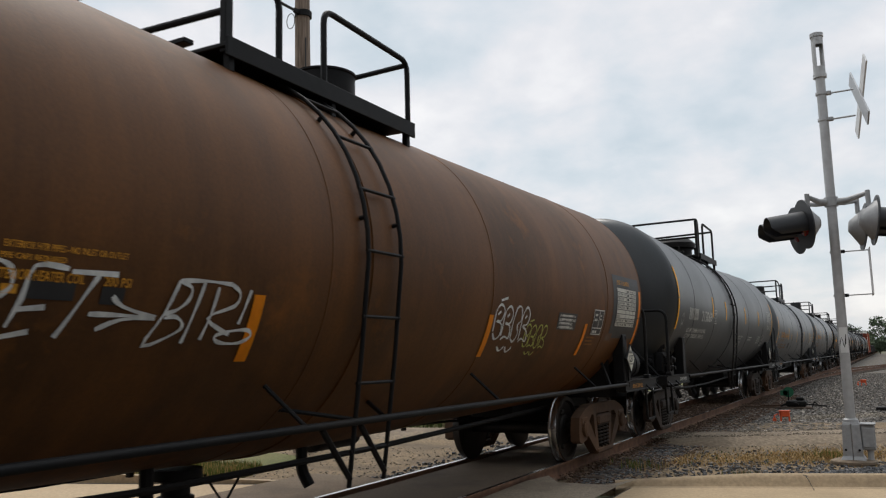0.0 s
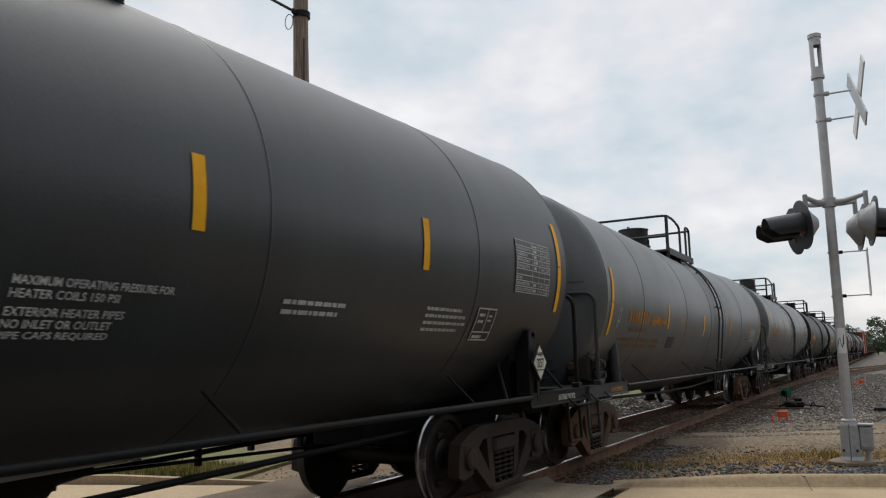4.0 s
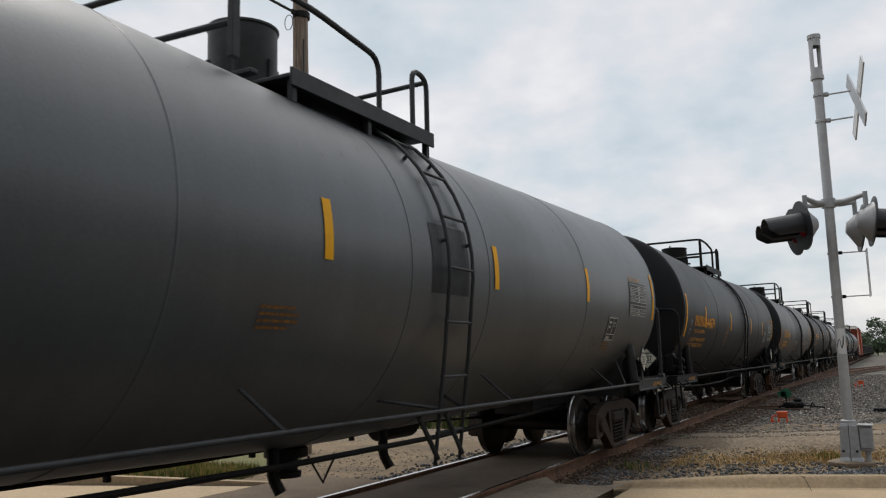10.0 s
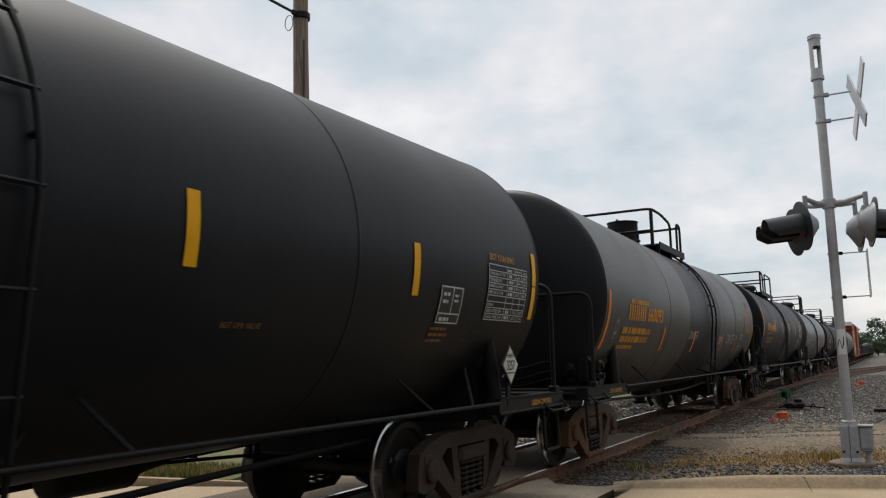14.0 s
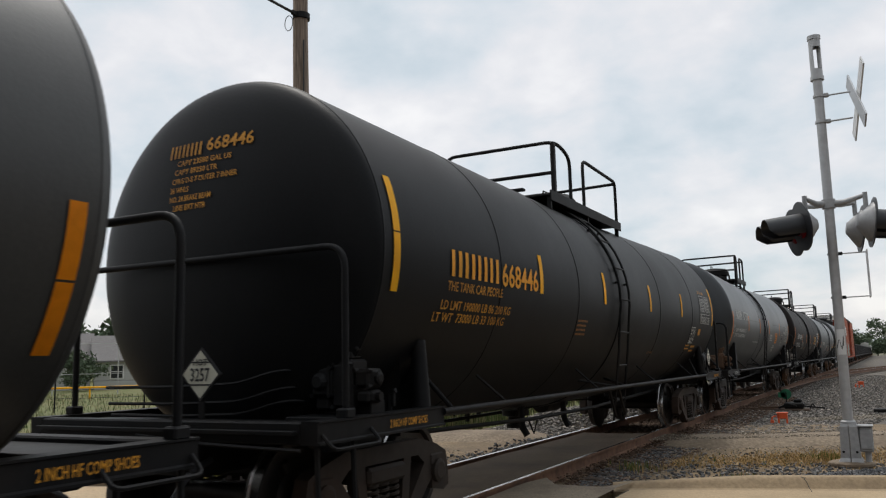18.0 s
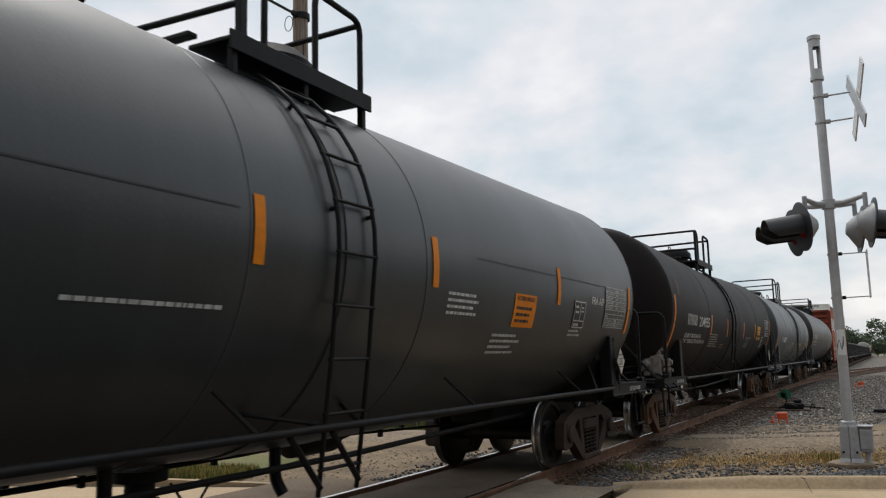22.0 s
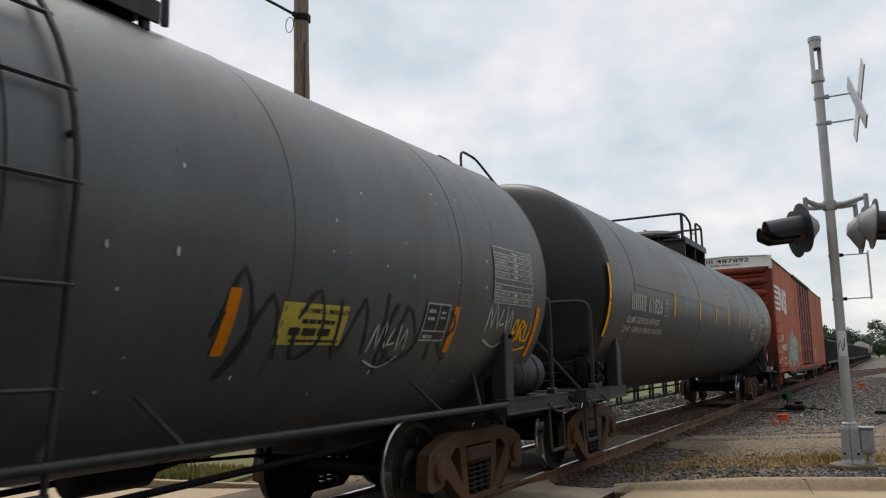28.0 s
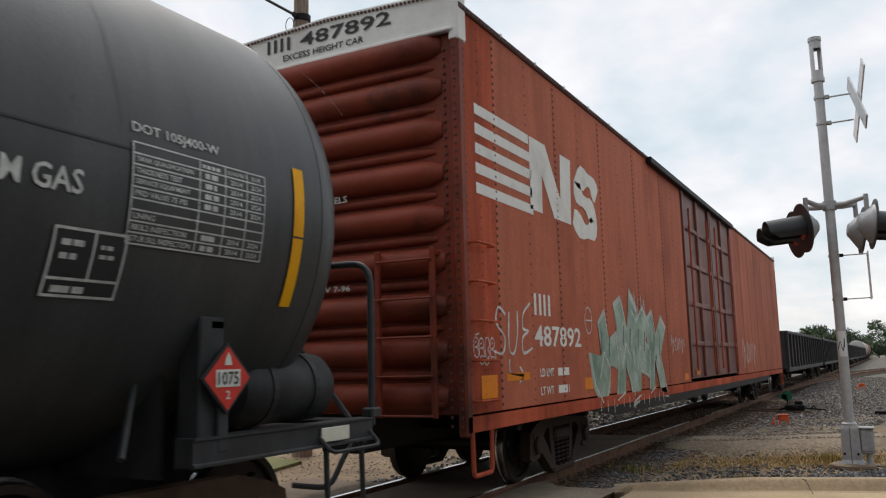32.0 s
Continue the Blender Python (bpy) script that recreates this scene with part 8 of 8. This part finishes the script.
def gravel():
    def by_mast(r):
        x = r.uniform(1.95, 11)
        f = far_line(x)
        k = r.uniform(.12, 2.6) if r.random() < .8 else r.uniform(.12, 4.2)
        lim = .30 + max(0, (x - 2.6) * .85)
        if k > min(lim, 3.0) and r.random() > .12:
            return None
        return (x, f + k, -.20)
    stones("mast_gravel", 26000, by_mast, .024, STONE_DARK, "dark crushed stone round the signal mast", 1)
    def verge(r):
        x = r.uniform(.95, 14)
        return (x, far_line(x) + r.uniform(.3, 5.5), -.205)
    stones("verge_pebbles", 7000, verge, .014, STONE_TAN, "small tan pebbles on the dirt verge", 2)
    def yard(r):
        y = 17.0 + 48 * r.random() ** 1.8
        x = r.uniform(.9, 3.0 + (y - 15) * .22)
        if x < 3.9 and y < 18.3 + (x - 3.7) * .6:
            return None
        return (x, y, -.23)
    stones("yard_ballast", 30000, yard, .034, STONE_GREY, "grey ballast stones beside the track", 3)
    def pale(r):
        x = r.uniform(2.3, 5.4)
        return (x, 22.3 + (x - 2.3) * .75 + r.normal(0, .35), -.22)
    def grit(r):
        x = .95 + 12 * r.random() ** 1.4
        return (x, (15.2 + (x - .95) * .51 if x < 3.9 else 16.7 + (x - 3.9) * .395) + r.uniform(.05, 1.25), -.058)
    stones("sidewalk_grit", 4500, grit, .011, STONE_TAN, "grit and pebbles on the old sidewalk", 12)
    stones("pale_stones", 2200, pale, .03, STONE_TAN, "pale spilled stones in the ballast", 4)
    def shoulder(r):
        y = r.uniform(10.4, 34)
        x = r.uniform(.80, 1.9 - max(0, 12 - y) * .1)
        return (x, y, -.235 + r.uniform(0, .03) + .05 * max(0, 1 - (x - .8) / .45))
    stones("shoulder_ballast", 9000, shoulder, .024, STONE_RUST, "rust-stained ballast along the rail", 5)
    def dark_edge(r):
        y = r.uniform(10.5, 15.6)
        return (1.0 + abs(r.normal(0, .35)) + max(0, 12.4 - y) * .05, y, -.215)
    stones("dark_ballast", 2500, dark_edge, .026, STONE_DARK, "dark ballast spilled beside the rail", 9)
    def between(r):
        y = 16.3 + 26 * r.random() ** 1.5
        return (r.uniform(-.70, .70), y, -.19 + r.uniform(-.01, .03))
    stones("track_ballast", 12000, between, .03, STONE_RUST, "dirty ballast between the rails", 10)
    def mound(r):
        y = 17.6 + 40 * r.random() ** 1.6
        k = r.random()
        return (-.95 - 2.9 * k, y, -.23 + .38 * math.sin(math.pi * k) * min(1, (y - 17.4) / 2.5))
    stones("ballast_mound", 12000, mound, .042, STONE_GREY, "heaped pale ballast beyond the track", 6)
    def edge(r):
        y = r.uniform(9.6, 17.2)
        return (-.86 - abs(r.normal(0, .35)), y, -.16)
    stones("crumbled_asphalt", 1800, edge, .03, STONE_DARK, "crumbled asphalt along the far rail", 7)
    def left(r):
        x = r.uniform(-7.5, -1.2)
        return (x, far_line(x) + r.uniform(.2, 5.0), -.205)
    stones("far_pebbles", 1400, left, .015, STONE_TAN, "small pebbles on the far verge", 8)


gravel()


# ---- grasses ----
def blades(name, count, spot, mats, label, category, seed, width=.006):
    rng = np.random.default_rng(seed)
    V, F, K = [], [], []
    n = 0
    for i in range(count):
        q = spot(rng)
        if q is None:
            continue
        x, y, z, h, k = q
        a = rng.uniform(0, 6.28)
        l = rng.normal(0, .22 if h > .06 else .9) * h
        dx, dy = math.cos(a), math.sin(a)
        w = width * rng.uniform(.6, 1.5)
        b = rng.uniform(0, 6.28)
        lx, ly = l * math.cos(b), l * math.sin(b)
        V += [(x - dx * w, y - dy * w, z), (x + dx * w, y + dy * w, z), (x + dx * w * .8 + lx * .35, y + dy * w * .8 + ly * .35, z + h * .55), (x - dx * w * .8 + lx * .35, y - dy * w * .8 + ly * .35, z + h * .55), (x + lx, y + ly, z + h)]
        F += [(n, n + 1, n + 2, n + 3), (n + 3, n + 2, n + 4)]
        K += [k, k]
        n += 5
    me = bpy.data.meshes.new(name)
    me.from_pydata(V, [], F)
    for m in mats:
        me.materials.append(m)
    me.polygons.foreach_set("material_index", K)
    return tagged(new(name, me), label, category, kind="stuff")


def leaf(name, colour):
    m = shader(name, colour, .7, vary=.35, scale=1.5, bump=0, spec=.3)
    b = m.node_tree.nodes["Principled BSDF"]
    b.inputs["Transmission Weight"].default_value = 0.0
    return m


M["reed"], M["reed_pale"], M["straw"], M["lawn"] = leaf("green_reed", (.075, .105, .03)), leaf("pale_reed", (.21, .19, .10)), leaf("dry_straw", (.42, .28, .12)), leaf("lawn_green", (.125, .15, .032))


def grasses():
    def reeds(r):
        y = 18.0 + 26 * r.random() ** 1.5
        x = -3.9 - (y - 18) * .10 - 9 * r.random()
        return (x, y, -.22, r.uniform(.35, 1.25), 0 if r.random() < .6 else 1)
    blades("tall_weeds", 15000, reeds, [M["reed"], M["reed_pale"]], "tall green and straw weeds beyond the track", "weeds", 11, .011)
    def lawn(r):
        x = r.uniform(-16, -3.9)
        y0 = far_line(x) + .5
        return (x, r.uniform(y0, y0 + 1.1 + (-x - 3.9) * .28), -.16, r.uniform(.04, .15), 0 if r.random() < .72 else 1)
    blades("verge_grass", 27000, lawn, [M["lawn"], M["straw"]], "short verge grass with dry tufts", "grass", 12, .006)
    def dry(r):
        x = r.uniform(1.8, 9)
        c = .55 + .45 * math.sin(x * 2.1)
        y = 14.1 + (x - 3.9) * .55 + r.normal(.4, .5)
        if r.random() > .25 + .75 * c:
            return None
        return (x, y, -.205, r.uniform(.012, .06), 0 if r.random() < .93 else 1)
    blades("dry_grass", 16000, dry, [M["straw"], M["reed"]], "dry straw-coloured grass on the verge", "grass", 13, .008)
    def tuft(r):
        for cx, cy, s in ((3.15, 11.45, .10), (3.98, 14.4, .12), (1.5, 12.4, .2), (5.3, 12.6, .15)):
            if r.random() < .33:
                return (cx + r.normal(0, s), cy + r.normal(0, s), -.205, r.uniform(.05, .16), 0 if r.random() < .6 else 1)
        return None
    blades("weed_tufts", 900, tuft, [M["lawn"], M["straw"]], "small weed tufts along the kerb", "weeds", 14, .007)
    def field(r):
        x = -9 - 40 * r.random()
        return (x, 13.8 + (-x - 9) * .05 + 22 * r.random(), -.215, r.uniform(.05, .25), 0 if r.random() < .6 else 1)
    blades("field_grass", 9000, field, [M["reed"], M["reed_pale"]], "rough field grass beyond the track", "grass", 15, .012)


grasses()


# ---- far trees, houses and fence ----
M["bark"] = shader("bark", (.09, .07, .05), .9, vary=.3, scale=8, bump=.5)
# leaf greens are greyed and lightened: distance haze put into the colour
LEAVES = [leaf("hazed_leaves", (.075, .105, .06)), leaf("hazed_leaves_light", (.115, .15, .085))]


def tree(x, y, h, w, seed, label):
    rng = np.random.default_rng(seed)
    t = thing("tree", None, None, label, "tree", at=pose(x, y, -.3), group="far trees")
    g = Geo()
    g.tube([(0, 0, 0), (.1, 0, h * .25), (.0, .1, h * .5), (.1, .1, h * .8)], [h * .035, h * .028, h * .02, h * .006], 8)
    tips = []
    for i in range(11):
        a, z = rng.uniform(0, 6.28), h * rng.uniform(.10, .66)
        l = w * rng.uniform(.5, .95)
        e = (l * math.cos(a), l * math.sin(a), z + h * rng.uniform(.08, .3))
        g.tube([(0, 0, z * .9), (e[0] * .5, e[1] * .5, z + .05 * h), e], [h * .014, h * .009, h * .003], 5)
        tips.append(e)
    part("trunk", g, M["bark"], t, smooth=True)
    V, F, K = [], [], []
    n = 0
    clumps = [(*e, w * rng.uniform(.28, .5)) for e in tips] + [(rng.normal(0, w * .35), rng.normal(0, w * .35), h * rng.uniform(.28, .92), w * rng.uniform(.25, .45)) for _ in range(14)]
    for cx, cy, cz, cr in clumps:
        k = int(rng.random() < .45)
        for i in range(150):
            d = rng.normal(0, 1, 3)
            d = d / np.linalg.norm(d) * cr * rng.uniform(.35, 1.05) * (1, 1, .8)
            p = np.array((cx, cy, cz)) + d
            s = h * rng.uniform(.03, .06)
            u = rng.normal(0, 1, 3)
            v = rng.normal(0, 1, 3)
            u, v = u / np.linalg.norm(u) * s, v / np.linalg.norm(v) * s
            V += [tuple(p - u), tuple(p + v * .6), tuple(p + u), tuple(p - v * .6)]
            F.append((n, n + 1, n + 2, n + 3))
            K.append(k if rng.random() < .8 else 1 - k)
            n += 4
    me = bpy.data.meshes.new("crown")
    me.from_pydata(V, [], F)
    for m in LEAVES:
        me.materials.append(m)
    me.polygons.foreach_set("material_index", K)
    part("crown", me, None, t)
    return t


for i, (x, y, h, w) in enumerate(((-11, 262, 9.5, 6), (-5.5, 268, 8.6, 5.2), (-17, 275, 8.6, 6), (8, 236, 9.4, 6.5), (16, 242, 10, 6.5), (25, 250, 10, 7), (33, 240, 9, 6), (-1, 300, 7, 4), (42, 262, 11, 7))):
    tree(x, y, h, w, 40 + i, "leafy green tree far down the line")
for i, (x, y, h, w) in enumerate(((-92, 66, 9, 6), (-100, 76, 10, 7), (-88, 82, 9, 6), (-108, 62, 11, 7), (-84, 92, 8, 6), (-112, 50, 10, 7), (-78, 104, 9, 6), (-116, 40, 11, 7), (-98, 90, 10, 7), (-70, 115, 10, 7))):
    tree(x, y, h, w, 70 + i, "dark green tree behind the houses")
for i, x in enumerate((-22, -15, -9, -3, 3, 9, 15, 21, 28, 35, 42)):
    tree(x, 284 + (i * 7) % 11, 3.6 + (i * 5) % 3 * .5, 4.4, 120 + i, "low green bush far down the line")
tree(-38, 27.5, 2.4, 1.1, 95, "small round garden tree by the fence")
tree(-52, 44, 3.2, 2.0, 96, "bushy green shrub beside a house")

M["siding"] = shader("grey_house_siding", (.48, .48, .47), .7, vary=.06, scale=2, bump=.1, stretch=(.1, .1, 30))
M["siding_white"] = shader("white_house_siding", (.68, .68, .67), .7, vary=.05, scale=2, bump=.1, stretch=(.1, .1, 30))
M["shingle"] = shader("grey_roof_shingles", (.17, .16, .155), .9, vary=.25, scale=9, bump=.4)
M["pane"] = shader("dark_window_pane", (.03, .035, .04), .1, vary=.1, bump=0, spec=.8)
M["trim"] = shader("white_trim", (.75, .75, .74), .5, vary=.04, bump=0)


def house(x, y, rz, w, d, h, ridge, mat, label):
    o = thing("house", None, None, label, "house", at=pose(x, y, -.3, 0, 0, rz), group="houses beyond the track")
    g = Geo()
    g.add([(-w / 2, -d / 2, 0), (w / 2, -d / 2, 0), (w / 2, d / 2, 0), (-w / 2, d / 2, 0), (-w / 2, -d / 2, h), (w / 2, -d / 2, h), (w / 2, d / 2, h), (-w / 2, d / 2, h), (-w / 2, 0, ridge), (w / 2, 0, ridge)],
          [(0, 1, 5, 4), (1, 2, 6, 9, 5), (2, 3, 7, 6), (3, 0, 4, 8, 7)])
    part("wall", g, M[mat], o)
    for s in (-1, 1):
        r = Geo()
        e = d / 2 + .4
        zz = h - (ridge - h) * .4 / (d / 2)
        r.add([(-w / 2 - .3, s * e, zz), (w / 2 + .3, s * e, zz), (w / 2 + .3, 0, ridge + .02), (-w / 2 - .3, 0, ridge + .02), (-w / 2 - .3, s * e, zz + .14), (w / 2 + .3, s * e, zz + .14), (w / 2 + .3, 0, ridge + .16), (-w / 2 - .3, 0, ridge + .16)],
              [(0, 1, 2, 3), (4, 5, 6, 7), (0, 1, 5, 4), (0, 3, 7, 4), (1, 2, 6, 5)])
        part("roof", r, M["shingle"], o)
    n = max(2, int(w / 2.6))
    for i in range(n):
        cx = -w / 2 + w * (i + .5) / n
        f = part("window", Geo().box(cx - .55, -d / 2 - .05, .95, cx + .55, -d / 2 + .02, 2.15, .02), M["trim"], o)
        part("pane", Geo().box(cx - .46, -d / 2 - .06, 1.03, cx + .46, -d / 2 - .045, 1.55, .004), M["pane"], f)
        part("pane", Geo().box(cx - .46, -d / 2 - .06, 1.60, cx + .46, -d / 2 - .045, 2.07, .004), M["pane"], f)
    part("door", Geo().box(w / 2 - .02, -.5, 0, w / 2 + .06, .5, 2.05, .02), M["trim"], o)
    return o


house(-62, 46, 52, 11, 8, 2.7, 4.9, "siding", "single-storey grey house with a shingled roof")
house(-54.5, 52, 52, 7, 7, 2.6, 4.6, "siding", "low grey house wing with a gable")
house(-46, 53, 48, 3.2, 3.2, 3.6, 4.4, "siding_white", "small white shed beside the houses")
house(-70, 33, 60, 12, 8, 2.7, 4.8, "siding_white", "single-storey white house with a shingled roof")
house(-44, 70, 40, 12, 8, 2.8, 5.0, "siding_white", "far white house with a shingled roof")


def fence():
    f = thing("wire_fence", None, None, "wire fence on steel posts beyond the road", "fence")
    P = [Vector((-36, 12.5, 0)), Vector((-30, 17.5, 0)), Vector((-22, 24, 0)), Vector((-13, 31, 0)), Vector((-6, 40, 0))]
    line = []
    for a, b in zip(P, P[1:]):
        n = max(1, int((b - a).length / 2.6))
        line += [a.lerp(b, i / n) for i in range(n)]
    for p in line:
        part("post", Geo().tube([(p.x, p.y, -.3), (p.x, p.y, 1.05), (p.x + .12, p.y - .1, 1.25)], .035, 6), M["steel_dark"], f)
    for z in (.35, .70, 1.02):
        part("wire", Geo().tube([(p.x, p.y, z) for p in line], .008, 4), M["steel_grey"], f)
    y = thing("pipe_barrier", None, None, "yellow pipe barrier in front of the houses", "barrier")
    part("rail", Geo().tube([(-50, 22, .45), (-30, 38, .45), (-14, 51, .45)], .06, 8), M["yellow"], y)
    for i in range(9):
        q = Vector((-50, 22, 0)).lerp(Vector((-14, 51, 0)), i / 8)
        part("post", Geo().tube([(q.x, q.y, -.3), (q.x, q.y, .45)], .05, 6), M["yellow"], y)
    l = thing("court_fence", None, None, "tall chain-link fence with pale posts", "fence")
    for i in range(12):
        q = Vector((-58, 26, 0)).lerp(Vector((-22, 55, 0)), i / 11)
        part("post", Geo().tube([(q.x, q.y, -.3), (q.x, q.y, 3.3)], .04, 6), M["galv"], l)
    for z in (.2, 1.2, 3.25):
        part("rail", Geo().tube([(-58, 26, z), (-22, 55, z)], .022, 6), M["galv"], l)


fence()


# ---- what moves ----
def motions():
    times = [i * 1.0 for i in range(33)]
    way = [gone(t) for t in times]
    for car in CARS:
        y0 = car.matrix_basis.translation.y
        walk(car, [(t, pose(0, y0 - s, 0)) for t, s in zip(times, way)])
    # wheels roll without slipping, about a sixth of a turn from row to row
    fine = np.linspace(0, 32, 641)
    dist = np.array([gone(t) for t in fine])
    total = dist[-1] / WHEEL_R
    n = int(total / 1.35) + 1
    turns = [total * i / n for i in range(n + 1)]
    when = np.interp(np.array(turns) * WHEEL_R, dist, fine)
    rows = []
    last = -1
    for t, a in zip(when, turns):
        f = frame(float(t))
        if f > last:
            rows.append((float(t), a))
            last = f
    for w, y in ROLLERS:
        walk(w, [(t, pose(0, y, WHEEL_R, math.degrees(float(np.interp((frame(t) - 1) / FPS, fine, dist))) / WHEEL_R, 0, 0)) for t, a in rows])


motions()
